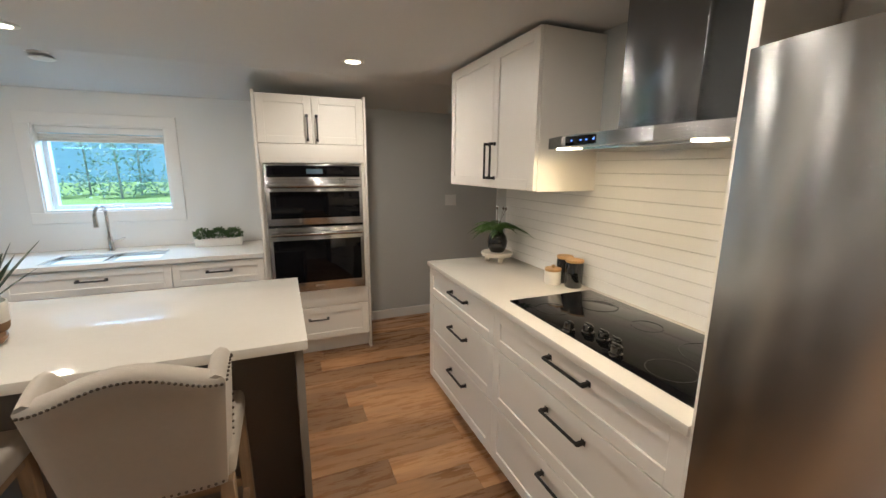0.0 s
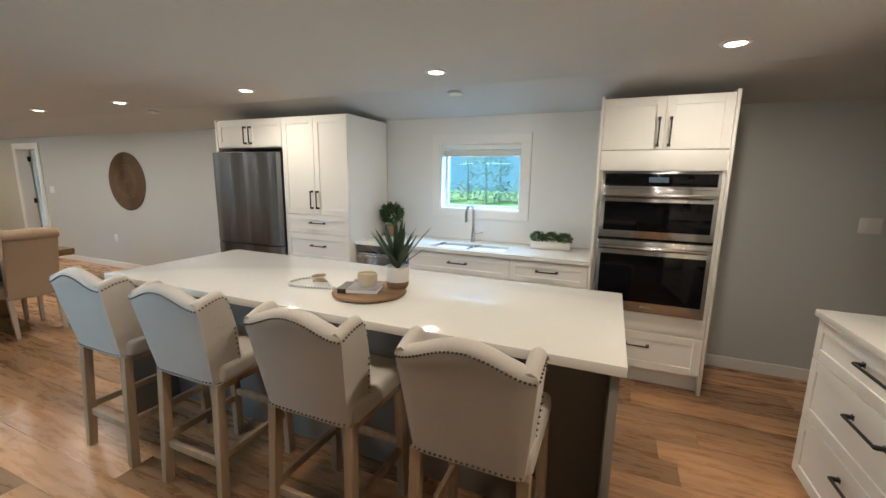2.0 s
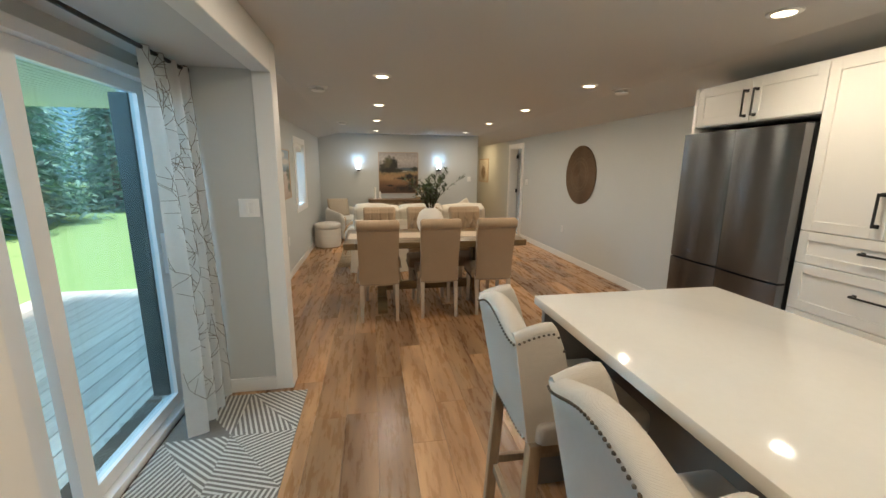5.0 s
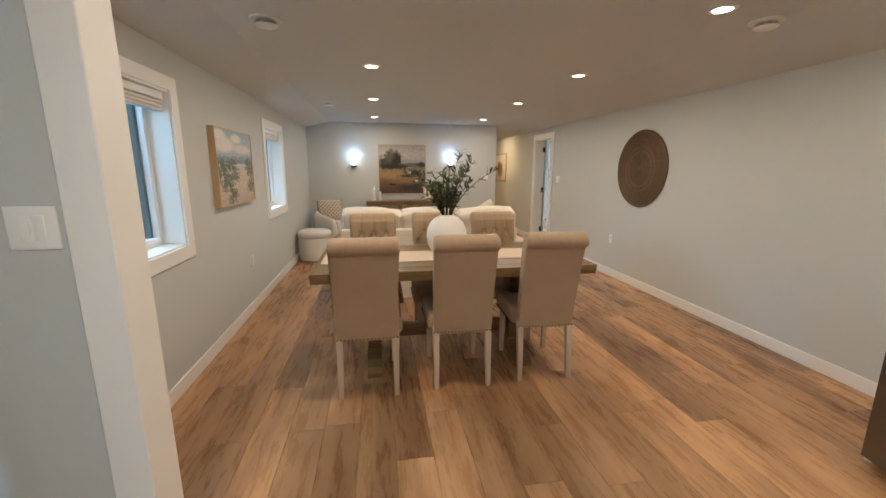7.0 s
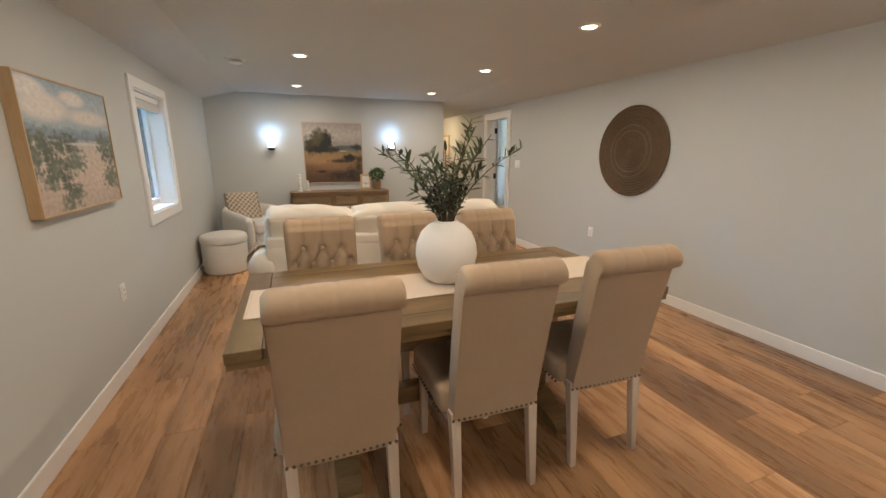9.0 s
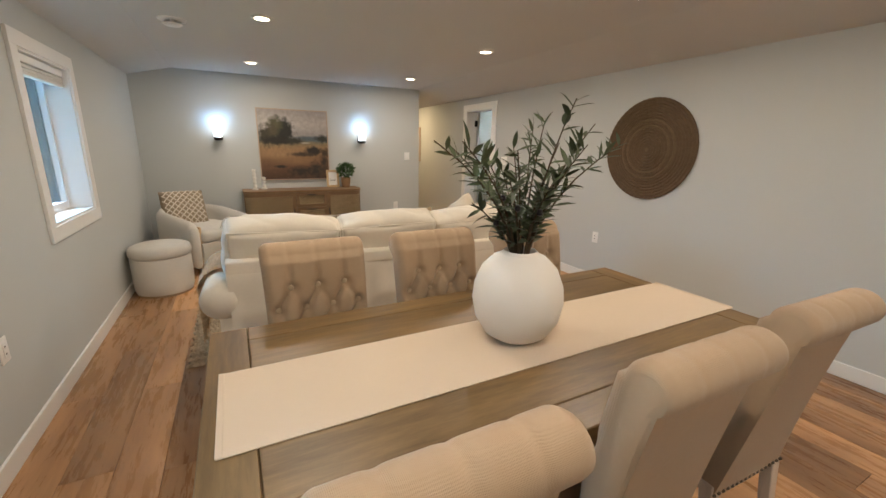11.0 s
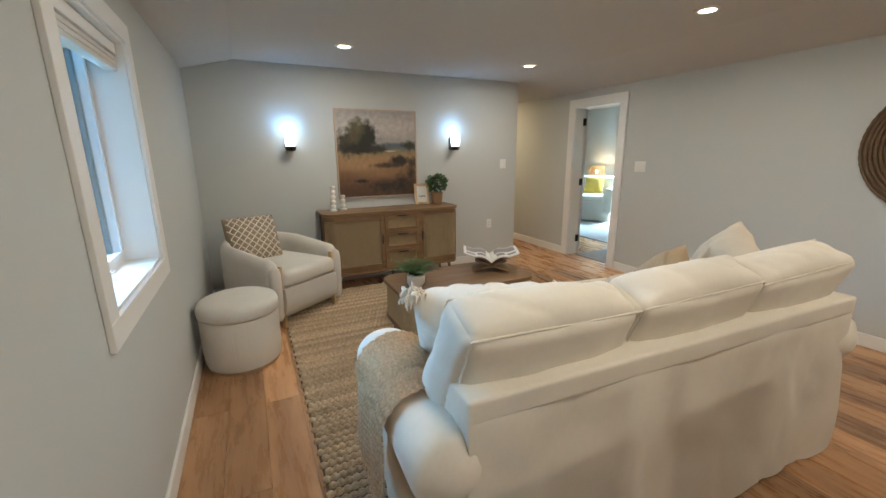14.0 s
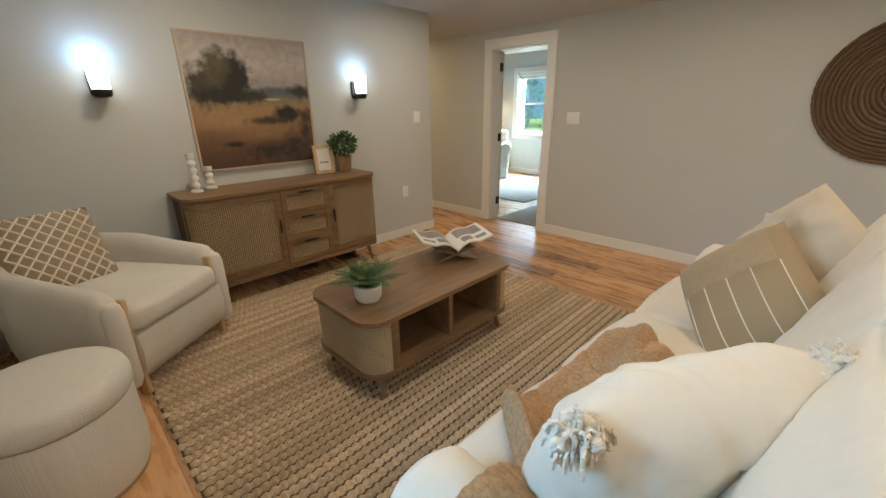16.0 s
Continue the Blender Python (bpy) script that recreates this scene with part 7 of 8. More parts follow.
FIELD = painting("field_painting", [(0.0, (0.07, 0.036, 0.022)), (0.14, (0.12, 0.06, 0.032)), (0.30, (0.21, 0.115, 0.055)), (0.44, (0.33, 0.20, 0.095)), (0.53, (0.24, 0.18, 0.10)), (0.575, (0.13, 0.15, 0.14)), (0.64, (0.34, 0.31, 0.29)), (0.82, (0.46, 0.415, 0.38)), (1.0, (0.36, 0.32, 0.30))],
                 [(0.74, 0.60, 0.20, 0.035, (0.095, 0.12, 0.135), 0.5, 0.9), (0.93, 0.60, 0.10, 0.05, (0.035, 0.037, 0.030), 0.4, 1.3),
                  (0.12, 0.63, 0.12, 0.14, (0.052, 0.043, 0.027), 0.35, 1.5), (0.34, 0.70, 0.15, 0.18, (0.022, 0.022, 0.017), 0.3, 1.3), (0.24, 0.80, 0.09, 0.09, (0.095, 0.088, 0.044), 0.5, 1.8), (0.21, 0.70, 0.06, 0.08, (0.085, 0.070, 0.038), 0.6, 1.8),
                  (0.28, 0.565, 0.24, 0.06, (0.022, 0.020, 0.015), 0.4, 1.0), (0.51, 0.56, 0.12, 0.04, (0.035, 0.033, 0.024), 0.5, 1.2), (0.66, 0.535, 0.06, 0.010, (0.44, 0.39, 0.31), 0.5, 0.6),
                  (0.30, 0.37, 0.22, 0.05, (0.36, 0.215, 0.11), 0.8, 1.8), (0.56, 0.28, 0.26, 0.06, (0.26, 0.145, 0.07), 0.7, 1.8),
                  (0.77, 0.415, 0.12, 0.065, (0.024, 0.020, 0.016), 0.3, 1.0), (0.62, 0.365, 0.17, 0.03, (0.06, 0.038, 0.025), 0.5, 1.3), (0.96, 0.40, 0.08, 0.05, (0.07, 0.045, 0.028), 0.5, 1.3),
                  (0.28, 0.185, 0.08, 0.022, (0.030, 0.022, 0.016), 0.4, 1.1), (0.58, 0.11, 0.15, 0.06, (0.036, 0.026, 0.019), 0.6, 2.0), (0.80, 0.13, 0.09, 0.10, (0.032, 0.026, 0.020), 0.6, 2.0), (0.94, 0.27, 0.05, 0.12, (0.05, 0.033, 0.023), 0.6, 1.8)], 3.0, 17.0)
rb = random.Random(5)
TUFTS = []
for cx0, cx1, cz0, cz1, n in ((0.0, 0.52, 0.36, 0.55, 17), (0.0, 0.36, 0.20, 0.36, 8), (0.80, 1.0, 0.34, 0.58, 7), (0.80, 0.95, 0.18, 0.28, 3), (0.05, 0.4, 0.05, 0.14, 3)):
    for k in range(n):
        g = rb.uniform(0.9, 2.2)
        TUFTS.append((rb.uniform(cx0, cx1), rb.uniform(cz0, cz1), rb.uniform(0.045, 0.085), rb.uniform(0.04, 0.07), (0.080 * g, 0.094 * g, 0.072 * g), 0.8, 5.0))
BEACH = painting("beach_painting", [(0.0, (0.43, 0.345, 0.285)), (0.25, (0.54, 0.435, 0.365)), (0.50, (0.52, 0.44, 0.38)), (0.55, (0.42, 0.41, 0.39)), (0.565, (0.17, 0.215, 0.25)), (0.63, (0.23, 0.30, 0.35)), (0.665, (0.34, 0.41, 0.45)), (0.80, (0.40, 0.46, 0.50)), (1.0, (0.31, 0.40, 0.48))],
                 [(0.22, 0.80, 0.24, 0.10, (0.66, 0.62, 0.57), 0.25, 1.3), (0.10, 0.92, 0.16, 0.07, (0.68, 0.65, 0.61), 0.25, 1.2), (0.72, 0.76, 0.26, 0.06, (0.62, 0.58, 0.53), 0.3, 1.3), (0.55, 0.90, 0.14, 0.06, (0.66, 0.63, 0.59), 0.25, 1.2)] + TUFTS + [(0.60, 0.53, 0.20, 0.012, (0.56, 0.53, 0.50), 0.4, 0.8)], 5.0, 24.0)
PALEFRAME = wood("pale_frame_wood", (0.52, 0.40, 0.30), (0.42, 0.31, 0.22), 0.5, 2, 10, 4)
picture("landscape_painting", "framed painting of a brown field with dark trees", pose(WX, 0.975, 0.908, 0, 0, 90), 0.888, 0.910, 0.03, PALEFRAME, FIELD)
picture("beach_painting", "framed painting of a sandy beach path with sea grass", pose(-5.945, SY, 1.076, 0, 0, 180), 0.88, 0.616, 0.05, PALEOAK, BEACH, 0.008)
picture("hall_picture", "small framed pale print on the hall wall", pose(-12.72, NY, 1.10, 0, 0, 0), 0.92, 0.64, 0.025, PALEFRAME, painting("hall_print", [(0, (0.5, 0.44, 0.36)), (0.4, (0.62, 0.56, 0.48)), (1.0, (0.70, 0.66, 0.58))], [(0.5, 0.4, 0.25, 0.3, (0.22, 0.15, 0.09), 0.3, 1.0)]), 0.03)

# on the sideboard
for x, y, h in ((-10.14, 0.885, 0.255), (-10.20, 0.995, 0.155)):
    c = thing("candlestick", "cream beaded ceramic candlestick on the sideboard", "candlestick", pose(x, y, 0.80), "candlesticks on the sideboard")
    prof = [(0, 0), (0.036, 0), (0.038, 0.012), (0.02, 0.022)]
    n = int((h - 0.05) / 0.045)
    for k in range(n):
        z = 0.024 + (h - 0.06) * k / n
        s = (h - 0.06) / n
        prof += [(0.013, z), (0.026, z + s * 0.3), (0.026, z + s * 0.6), (0.013, z + s * 0.92)]
    prof += [(0.024, h - 0.03), (0.024, h), (0, h)]
    part("body", lathem(prof, sides=24), WHITECER, c, angle=60)
pf = thing("photo_frame", "light oak picture frame with the word home", "picture frame", pose(-10.20, 1.80, 0.802, -8, 0, 84))
for d in ((0, 0.028, 0, 0.235), (0.142, 0.17, 0, 0.235), (0.028, 0.142, 0, 0.028), (0.028, 0.142, 0.207, 0.235)):
    part("rail", boxm(d[0], d[1], -0.02, 0, d[2], d[3], bevel=0.002, segs=1), PALEOAK, pf)
part("mat_board", boxm(0.026, 0.144, -0.011, -0.004, 0.026, 0.209), WHITEPAPER, pf)
part("stay", boxm(0.07, 0.10, 0.0, 0.06, 0.0, 0.006), PALEOAK, pf)
cv = bpy.data.curves.new("word", "FONT")
cv.body, cv.size, cv.extrude, cv.align_x = "home", 0.034, 0.0004, "CENTER"
tmp = new("word", cv)
me = bpy.data.meshes.new_from_object(tmp)
bpy.data.objects.remove(tmp)
me.materials.clear()
me.materials.append(BLACK)
wd = new("word", me)
wd.parent, wd.matrix_basis = pf, pose(0.085, -0.0118, 0.085, 90, 0, 0)
sp = thing("potted_plant", "small leafy plant in a woven pot on the sideboard", "plant", pose(-10.165, 2.06, 0.80))
part("pot", lathem([(0, 0), (0.052, 0), (0.06, 0.05), (0.066, 0.135), (0.058, 0.135), (0.054, 0.12), (0, 0.12)], sides=28), POTB, sp)
bush(sp, (0, 0, 0.235), 0.115, 480, 12, LEAF, 0.032, 0.85)

# on the coffee table
cpz = 0.45
sp = thing("potted_fern", "small green fern in a white pot on the coffee table", "plant", pose(-8.555, 1.135, cpz))
part("pot", lathem([(0, 0), (0.052, 0), (0.064, 0.02), (0.068, 0.075), (0.062, 0.08), (0.058, 0.065), (0, 0.06)], sides=32), WHITECER, sp)
fern(sp, 30, 0.19, (0, 0, 0.065), 8, LEAF, 0.36, 0.045)
bs = thing("book_stand", "crossed wooden book stand on the coffee table", "stand", pose(-8.655, 1.825, cpz, 0, 0, 62))
for s in (-1, 1):
    bm = bmesh.new()
    extrude_poly(bm, [(s * 0.15, -0.09, 0.0), (s * 0.125, -0.09, 0.0), (-s * 0.125, -0.09, 0.085), (-s * 0.10, -0.09, 0.095)], (0, 0.18, 0))
    part("leg_board", bm, WALNUT, bs, smooth=False)
PAGE = material("printed_page", (0.78, 0.76, 0.72), 0.5, vary=0.02)
PHOTO = material("page_photo", (0.42, 0.38, 0.36), 0.45, vary=0.6, scale=22, color2=(0.08, 0.075, 0.08))
ob_ = thing("open_book", "open illustrated book resting on the stand", "book", pose(-8.655, 1.825, cpz + 0.088, 0, 0, 62))
for s in (-1, 1):
    bm = bmesh.new()

    def page(u, v, s=s):
        x = s * 0.215 * u
        return Vector((x, -0.135 + 0.27 * v, 0.003 + 0.075 * u + 0.028 * math.sin(math.pi * min(u * 1.6, 1)) * (1 - u * 0.5)))
    grid(bm, 14, 2, page)
    r = bmesh.ops.extrude_face_region(bm, geom=bm.faces[:])
    for e in r["geom"]:
        if isinstance(e, bmesh.types.BMVert):
            e.co.z -= 0.010
    pg = part("page_block", bm, PAGE, ob_, angle=60)
    for u0, u1, v0, v1 in ((0.15, 0.9, 0.45, 0.92), (0.2, 0.5, 0.1, 0.36), (0.58, 0.9, 0.12, 0.30)):
        bm = bmesh.new()
        grid(bm, 8, 2, lambda u, v: page(u0 + (u1 - u0) * u, v0 + (v1 - v0) * v) + Vector((0, 0, 0.0012)))
        part("photo", bm, PHOTO, pg, "printed photograph")

# ---- bedroom beyond the open door ----
BY0, BY1, BX0, BX1 = NY + T, 7.30, -13.2, -8.4
bm = bmesh.new()
BW = (-12.0, -11.25, 0.78, 1.95)
for d in ((BX0, BW[0], 0, 2.5), (BW[1], BX1, 0, 2.5), (BW[0], BW[1], 0, BW[2]), (BW[0], BW[1], BW[3], 2.5)):
    box(bm, d[0], d[1], BY1, BY1 + 0.2, d[2], d[3])
box(bm, BX0 - 0.12, BX0, BY0, BY1 + 0.2, 0, 2.5)
box(bm, BX1, BX1 + 0.12, BY0, BY1 + 0.2, 0, 2.5)
structure("wall_bedroom", bm, WALL, "pale blue-grey painted bedroom walls", "wall")
bm = bmesh.new()
box(bm, BX0, BX1, BY0, BY1 + 0.2, 2.3, 2.45)
structure("ceiling_bedroom", bm, CEIL, "white painted bedroom ceiling", "ceiling")
baseboard("baseboard", BX0, BX1, BY1 - 0.014, BY1, 0, 0.10)
window("window_4", BW[0], BW[1], BW[2], BW[3], 0.2, pose(0, BY1, 0), "white-trimmed bedroom window onto the lawn", "v")
BRUG = material("pale_patterned_rug", (0.62, 0.60, 0.56), 0.9, vary=0.3, scale=9, bump=0.6, color2=(0.36, 0.36, 0.36))
tagged(part("bedroom_rug", boxm(-12.6, -10.2, 5.0, 6.85, 0.001, 0.012, bevel=0.003), BRUG), "pale grey patterned rug on the bedroom floor", "rug")
VRUG = material("faded_mat", (0.50, 0.46, 0.40), 0.9, vary=0.4, scale=16, bump=0.5, color2=(0.20, 0.19, 0.20))
tagged(part("door_mat", boxm(-10.0, -9.36, 4.06, 4.95, 0.001, 0.008, bevel=0.002), VRUG), "faded grey patterned mat inside the bedroom door", "rug")
sc = thing("slipcover_chair", "white slipcovered armchair in the bedroom", "armchair", pose(-12.12, 6.52, 0, 0, 0, 35))
part("base", boxm(-0.42, 0.42, -0.40, 0.36, 0.012, 0.42, bevel=0.03, segs=3), CREAM, sc)
part("seat_cushion", boxm(-0.28, 0.28, -0.42, 0.24, 0.40, 0.52, bevel=0.04, segs=3), CREAM, sc)
part("back", boxm(-0.40, 0.40, 0.20, 0.42, 0.30, 0.88, bevel=0.06, segs=3), CREAM, sc)
for s in (-1, 1):
    bm = bmesh.new()
    box(bm, s * 0.36 - 0.08, s * 0.36 + 0.08, -0.40, 0.36, 0.2, 0.56, bevel=0.02)
    tube(bm, [(s * 0.37, -0.42, 0.57), (s * 0.37, 0.3, 0.57)], 0.10, 16)
    part("arm", bm, CREAM, sc)
YEL = fabric("mustard_cloth", (0.55, 0.36, 0.06), 600, 0.4)
tp = thing("throw_pillow", "mustard and grey pillow on the bedroom chair", "pillow", pose(-12.14, 6.59, 0.70, 60, 0, 35))
part("cover", cushion(0.36, 0.36, 0.12), YEL, tp)
stb = thing("side_table", "small black round side table with lamp", "side table", pose(-12.48, 7.0, 0))
part("top", lathem([(0, 0.56), (0.18, 0.56), (0.18, 0.585), (0, 0.585)], sides=28), BLACK, stb)
part("post", lathem([(0, 0.02), (0.02, 0.02), (0.02, 0.56), (0, 0.56)], sides=12), BLACK, stb)
part("foot", lathem([(0, 0), (0.14, 0), (0.13, 0.02), (0, 0.02)], sides=24), BLACK, stb)
lm = thing("table_lamp", "black table lamp with a woven rattan shade, lit", "lamp", pose(-12.48, 7.0, 0.585))
part("base", lathem([(0, 0), (0.07, 0), (0.06, 0.05), (0.035, 0.2), (0.03, 0.29), (0, 0.30)], sides=24), BLACKCER, lm)
RATT = material("rattan_shade", (0.48, 0.30, 0.14), 0.7, vary=0.3, scale=30, bump=0.6)
bm = bmesh.new()
for k in range(14):
    z = 0.28 + 0.2 * k / 13
    r = 0.17 - 0.015 * k / 13
    tube(bm, [(r * math.cos(a * math.tau / 24), r * math.sin(a * math.tau / 24), z) for a in range(25)], 0.005, 4, caps=False)
for k in range(30):
    a = k * math.tau / 30
    tube(bm, [(0.17 * math.cos(a), 0.17 * math.sin(a), 0.28), (0.155 * math.cos(a), 0.155 * math.sin(a), 0.48)], 0.003, 4)
part("shade", bm, RATT, lm)
part("bulb", lathem([(0, 0.31), (0.02, 0.32), (0.03, 0.36), (0.02, 0.39), (0, 0.40)], sides=16), glow("bulb_glow", (1.0, 0.8, 0.5), 12), lm)
lamp("table_lamp_light", "POINT", pose(-12.48, 7.0, 1.03), 9.0, (1.0, 0.80, 0.5), 0.03)

# ---- outdoors ----
GRASS = material("lawn", (0.21, 0.38, 0.12), 0.9, vary=0.3, scale=0.6, bump=0.6, bump_scale=20, color2=(0.29, 0.43, 0.18))
bm = bmesh.new()
vs = grid(bm, 61, 61, lambda u, v: Vector((-300 + 600 * u, -300 + 600 * v, -0.42)))
structure("ground", bm, GRASS, "mown green lawn", "lawn")
DECKW = wood("weathered_deck", (0.70, 0.66, 0.60), (0.55, 0.50, 0.45), 0.75, 0, 9, 3, 0.10)
bm = bmesh.new()
box(bm, -6.8, 0.5, -3.25, -0.66, -0.42, -0.14)
DK = structure("deck", bm, DECKW, "weathered grey wooden deck outside the patio door", "deck")
bm = bmesh.new()
box(bm, 0, 7.3, 0, 0.136, -0.028, 0, bevel=0.003, segs=1)
dme = mesh_of("deck_board", bm, DECKW, smooth=False)
for k in range(18):
    o = new("deck_board", dme)
    o.parent, o.location = DK, (-6.8, -0.80 - k * 0.142, -0.10)
SOFFIT = material("ribbed_soffit", (0.62, 0.66, 0.58), 0.5, vary=0.03)
bm = bmesh.new()
box(bm, -6.8, 0.5, -3.3, -0.66, 2.16, 2.6)
sf_ = structure("porch_roof", bm, SOFFIT, "pale ribbed porch soffit over the deck", "roof")
bm = bmesh.new()
box(bm, 0, 7.3, 0, 0.05, -0.012, 0)
rme = mesh_of("soffit_rib", bm, SOFFIT, smooth=False)
for k in range(34):
    o = new("soffit_rib", rme)
    o.parent, o.location = sf_, (-6.8, -0.74 - k * 0.076, 2.16)
ext = material("exterior_siding", (0.05, 0.065, 0.06), 0.6, vary=0.1)
bm = bmesh.new()
box(bm, -4.50, -3.95, SY - ST - 0.03, SY - ST - 0.002, -0.1, 2.16)
structure("wall_exterior", bm, ext, "dark exterior cladding beside the patio door", "wall")
ln = thing("porch_lantern", "black outdoor wall lantern by the patio door", "wall lamp", pose(-4.12, SY - ST - 0.03, 1.48))
part("mount", boxm(-0.05, 0.05, -0.02, 0, -0.02, 0.14), BLACK, ln)
part("arm", boxm(-0.01, 0.01, -0.12, -0.02, 0.10, 0.12), BLACK, ln)
part("roof", lathem([(0, 0.14), (0.02, 0.13), (0.085, 0.07), (0.085, 0.06), (0, 0.06)], 0, -0.13, 0, 6), BLACK, ln)
part("cage", lathem([(0.05, -0.10), (0.075, 0.06), (0.07, 0.06), (0.045, -0.10), (0, -0.10)], 0, -0.13, 0, 6), BLACK, ln)

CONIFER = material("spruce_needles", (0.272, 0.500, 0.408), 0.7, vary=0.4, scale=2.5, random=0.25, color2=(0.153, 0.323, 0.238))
# leaves pale and bluish: distance haze is put into the base colour
BROAD = material("hazed_woodland_leaves", (0.36, 0.54, 0.50), 0.6, vary=0.3, scale=1.5, random=0.2, color2=(0.30, 0.46, 0.44))
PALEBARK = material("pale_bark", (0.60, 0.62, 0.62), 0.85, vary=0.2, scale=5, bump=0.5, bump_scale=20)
BARK = material("bark", (0.34, 0.32, 0.30), 0.9, vary=0.3, scale=6, bump=0.8, bump_scale=20)


def conifer(seed, h):
    t = thing("spruce_tree", "tall dark green spruce with drooping branches", "tree", group="trees round the lawn")
    rr = random.Random(seed)
    bm = bmesh.new()
    tube(bm, [(0, 0, -0.1), (0.03, 0.02, h * 0.5), (0, 0, h)], 0.16, 8, 0.02)
    part("trunk", bm, BARK, t)
    bm = bmesh.new()
    for k in range(230):
        z = 0.15 + (h - 0.2) * (k / 230) ** 1.15
        L = (h - z) * 0.34 * rr.uniform(0.65, 1.1) + 0.1
        az = k * 2.399
        d = Vector((math.cos(az), math.sin(az), 0))
        s = Vector((-d.y, d.x, 0))
        for j in range(9):
            f = (j + 1) / 9
            p = d * L * f + Vector((0, 0, z - 0.28 * L * f * f + rr.uniform(-0.06, 0.06)))
            w = L * 0.24 * (1.1 - f) + 0.10
            q = d * 0.14 + s * rr.choice((-1, 1)) * w + Vector((0, 0, -0.10 * rr.random()))
            up = Vector((rr.gauss(0, .4), rr.gauss(0, .4), 1))
            leaf_blade(bm, p, q, w * 1.5, 0.11, up)
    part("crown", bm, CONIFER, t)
    return t


def broadleaf(seed, h):
    t = thing("woodland_tree", "slender leafy woodland tree with pale trunk", "tree", group="trees behind the house")
    rr = random.Random(seed)
    bm = bmesh.new()
    tube(bm, [(0, 0, -0.1), (0.1, 0.05, h * 0.45), (0.0, 0.15, h)], 0.07, 8, 0.02)
    for k in range(7):
        z = h * (0.35 + 0.08 * k)
        a = k * 2.2
        tube(bm, [(0.05, 0.05, z), (1.0 * math.cos(a), 1.0 * math.sin(a), z + 0.7)], 0.035, 5, 0.01)
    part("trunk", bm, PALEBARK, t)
    bm = bmesh.new()
    for c in range(17):
        a = c * 2.4
        z = h * rr.uniform(0.02, 1.0)
        r = rr.uniform(0.3, 1.4)
        cx, cy = r * math.cos(a), r * math.sin(a)
        for k in range(70):
            p = Vector((cx + rr.gauss(0, 0.42), cy + rr.gauss(0, 0.42), z + rr.gauss(0, 0.35)))
            leaf_blade(bm, p, Vector((rr.gauss(0, 1), rr.gauss(0, 1), rr.gauss(0, .6))), 0.20, 0.12, Vector((rr.gauss(0, .6), rr.gauss(0, .6), 1)))
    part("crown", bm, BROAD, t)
    return t


rr = random.Random(11)
con = [conifer(31, 8.5), conifer(32, 7.0)]
for k, c in enumerate(con):
    c.matrix_basis = pose(-9.5 - k * 4.2, -9.0 - k, -0.42)
for k in range(24):
    x = -26 + k * 1.55 + rr.uniform(-0.4, 0.4)
    copy_thing(con[k % 2], pose(x, -10.2 - 2.0 * (k % 3) - rr.uniform(0, 0.8), -0.42, 0, 0, rr.uniform(0, 360)))
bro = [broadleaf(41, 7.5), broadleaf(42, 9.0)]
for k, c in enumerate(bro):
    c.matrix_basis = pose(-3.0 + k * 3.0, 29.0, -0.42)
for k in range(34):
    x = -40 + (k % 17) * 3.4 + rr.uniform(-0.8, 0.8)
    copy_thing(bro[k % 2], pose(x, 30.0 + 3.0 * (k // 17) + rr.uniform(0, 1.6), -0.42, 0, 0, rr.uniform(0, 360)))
# far woods all round; their haze is painted in as blue colour and glow
HAZE = material("glowing_haze_woods", (0.20, 0.34, 0.32), 1.0, vary=0.3, scale=0.35, color2=(0.12, 0.22, 0.21))
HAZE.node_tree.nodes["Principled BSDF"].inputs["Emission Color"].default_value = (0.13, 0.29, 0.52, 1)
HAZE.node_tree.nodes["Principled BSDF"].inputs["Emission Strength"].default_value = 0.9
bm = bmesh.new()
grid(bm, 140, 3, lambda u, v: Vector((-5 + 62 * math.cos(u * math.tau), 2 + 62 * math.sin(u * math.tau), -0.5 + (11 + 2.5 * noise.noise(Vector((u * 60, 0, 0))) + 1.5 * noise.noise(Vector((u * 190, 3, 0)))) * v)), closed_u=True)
structure("backdrop", bm, HAZE, "distant woods with haze painted in as blue-green glow", "backdrop")


# ---- floor planks: long boards along x, joints sunk ----
PLANK = wood("floor_oak", (0.50, 0.275, 0.128), (0.23, 0.112, 0.050), 0.26, 0, 7.0, 1.15, 0.34, 0.05, 0.34)
PW, PL, GAP = 0.185, 1.22, 0.0005
_pm = {}


def plank_mesh(length, width):
    key = (round(length, 3), round(width, 3))
    if key not in _pm:
        bm = bmesh.new()
        box(bm, 0, length - GAP, 0, width - GAP, -0.012, 0.0)
        for v in bm.verts:
            if v.co.z > -0.001:
                v.co.x += 0.0006 if v.co.x < length / 2 else -0.0006
                v.co.y += 0.0006 if v.co.y < width / 2 else -0.0006
        _pm[key] = mesh_of("plank", bm, PLANK, smooth=False)
    return _pm[key]


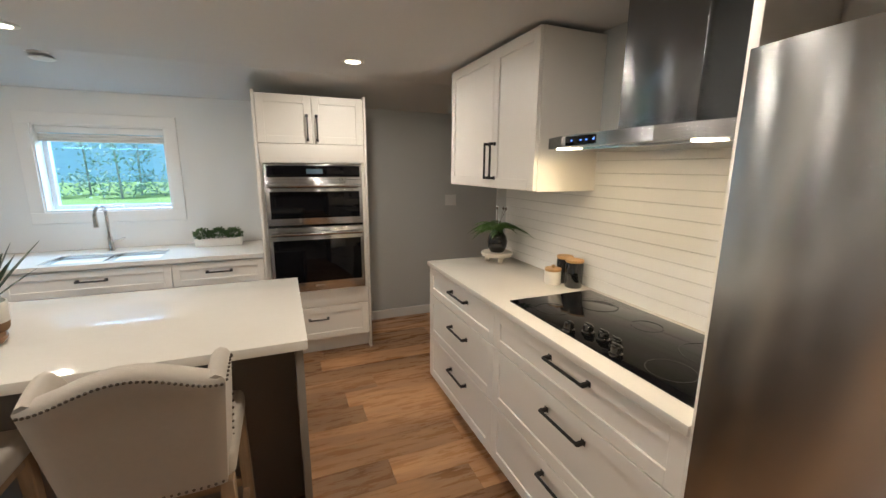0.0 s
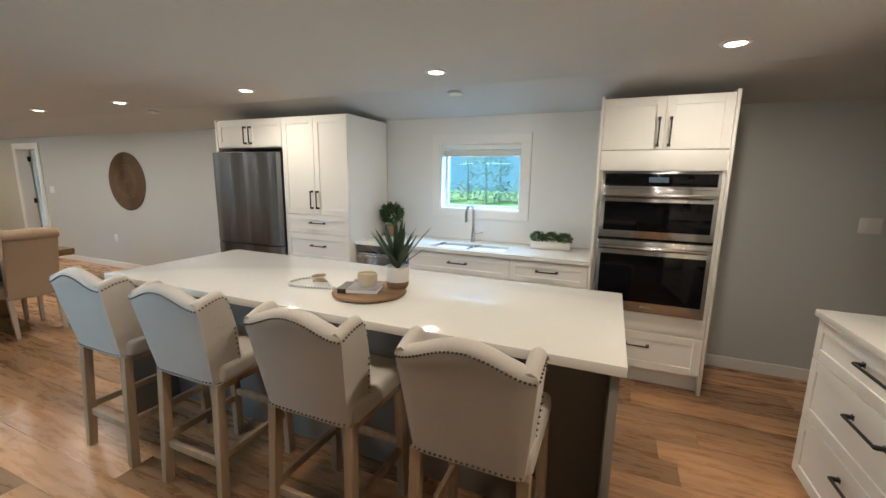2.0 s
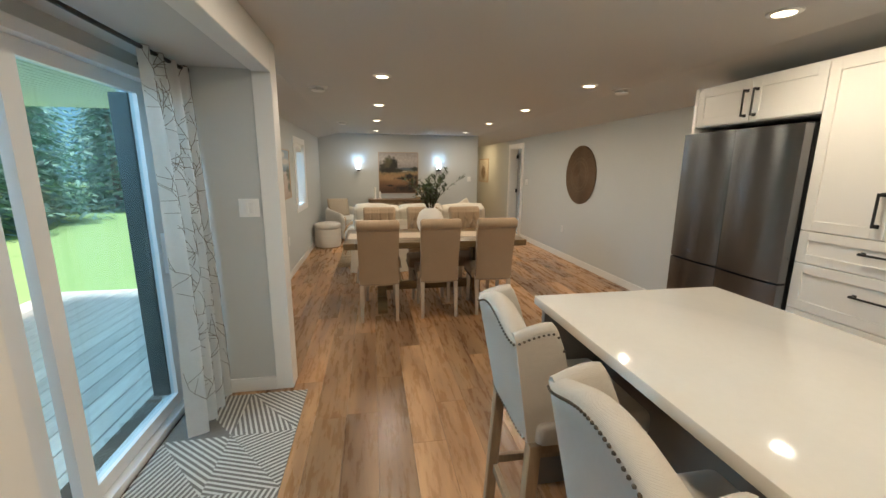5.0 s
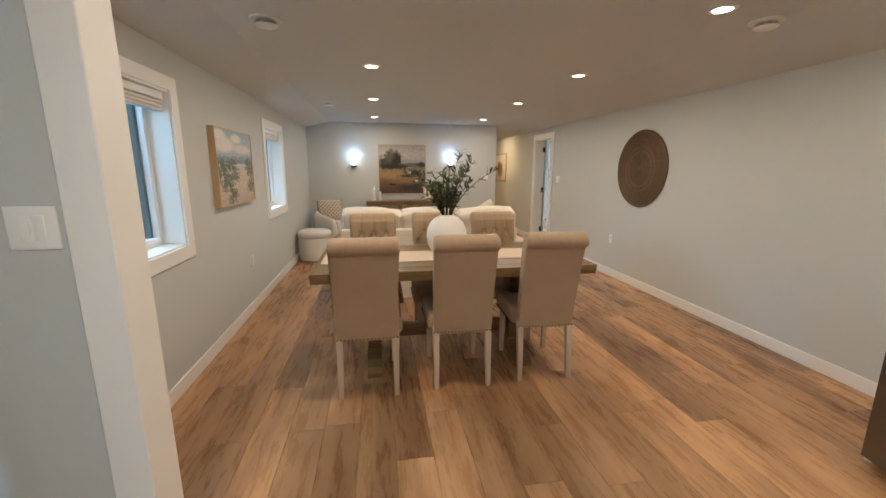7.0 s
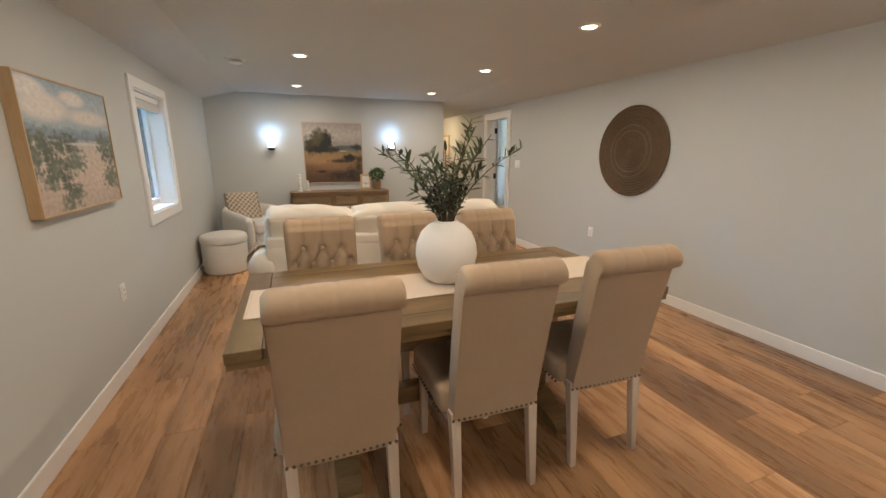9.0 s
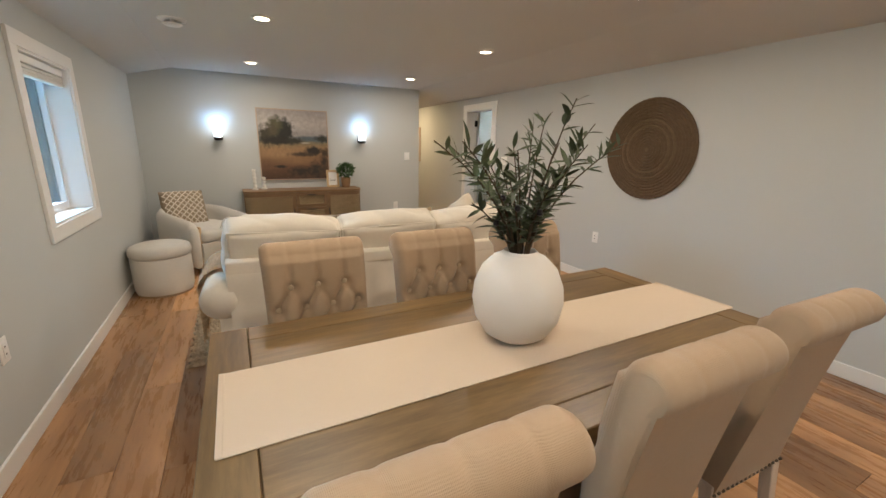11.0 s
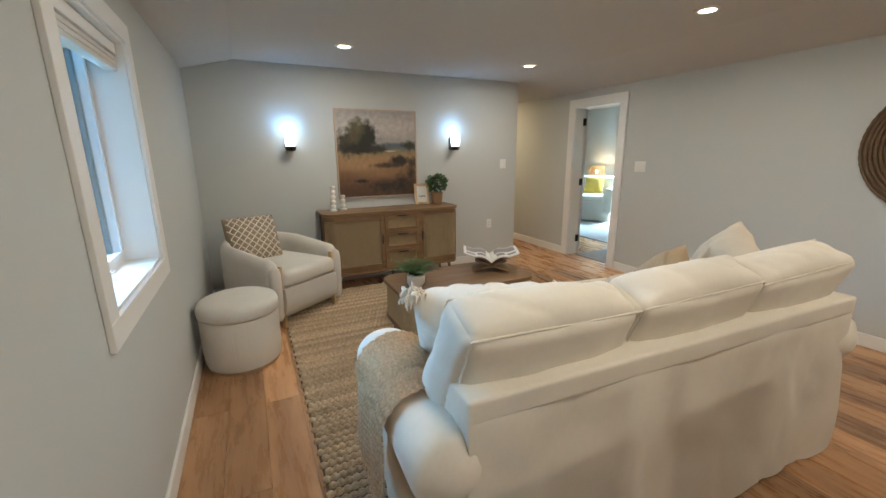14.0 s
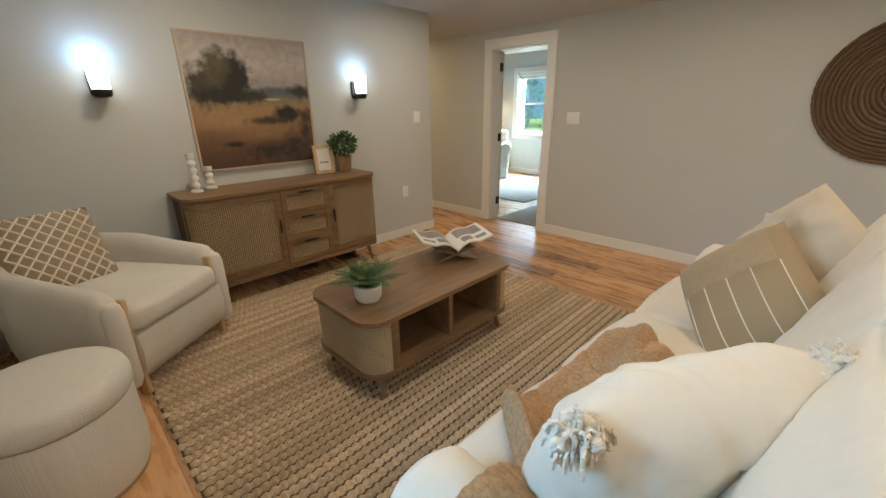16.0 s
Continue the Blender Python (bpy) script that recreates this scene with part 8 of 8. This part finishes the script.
rng = random.Random(7)
y = -1.40
near, rest = [], []
while y < 7.5:
    w = PW
    x = -14.3 - rng.random() * PL
    while x < (EX2 if 2.5 < y < 4.0 else EX + 0.1):
        inside = y > -0.45 or x > -2.0
        if inside and y < 7.4 and (y < 4.0 or x < -8.0) and not (y > 3.0 and -3.9 < x < -1.4) and not (x < -9.9 - 1.3 and y < 2.4):
            (near if -9.8 < x < 0.24 and -0.4 < y < 3.9 else rest).append((x, y))
        x += PL
    y += w
for px, py in near:
    ob = new("plank", plank_mesh(PL, PW))
    ob.parent, ob.location = FLOOR, (px, py, 0)
bm = bmesh.new()
for px, py in rest:
    x0, x1 = (-14.2, EX2 if py > 2.5 else EX + 0.05) if py < 3.9 else (-13.25, -8.35)
    if min(px + PL, x1) - max(px, x0) < 0.02:
        continue
    box(bm, max(px, x0), min(px + PL - GAP, x1), py, py + PW - GAP, -0.012, 0)
ob = part("planks", bm, PLANK, FLOOR, smooth=False)
ob["kind"] = "stuff"

# ---- tiles behind the cooktop and the sink ----
TILE = material("white_tile", (0.80, 0.79, 0.76), 0.30, vary=0.015, scale=4, random=0.02)
GROUT = material("grout", (0.62, 0.61, 0.58), 0.85, vary=0.05)


def tiles(name, width, height, m, tw=2.0, th=0.06, parent_label=""):
    """Long wall tiles, facing -y, from the origin."""
    bm = bmesh.new()
    box(bm, 0, width, -0.003, -0.0005, 0, height)
    back = structure(name, bm, GROUT, parent_label, "backsplash")
    back.matrix_basis = m
    cache = {}
    rows = int(math.ceil(height / th))
    for r in range(rows):
        z0, z1 = r * th, min((r + 1) * th, height)
        x = 0.0
        while x < width - 0.005:
            a, b = max(x, 0), min(x + tw, width)
            key = (round(b - a, 3), round(z1 - z0, 3))
            if key[0] > 0.01 and key[1] > 0.01:
                if key not in cache:
                    t = bmesh.new()
                    box(t, 0.001, key[0] - 0.001, -0.008, -0.002, 0.001, key[1] - 0.001)
                    for v in t.verts:
                        if v.co.y < -0.007:
                            v.co.x += 0.0015 if v.co.x < key[0] / 2 else -0.0015
                            v.co.z += 0.0015 if v.co.z < key[1] / 2 else -0.0015
                    cache[key] = mesh_of("tile", t, TILE, smooth=False)
                ob = new("tile", cache[key])
                ob.parent, ob.location = back, (a, 0, z0)
            x += tw
    return back


tiles("backsplash_range", 1.896, 0.72, pose(EX, 2.55, 0.93, 0, 0, -90), parent_label="white glossy subway tile backsplash behind the cooktop")
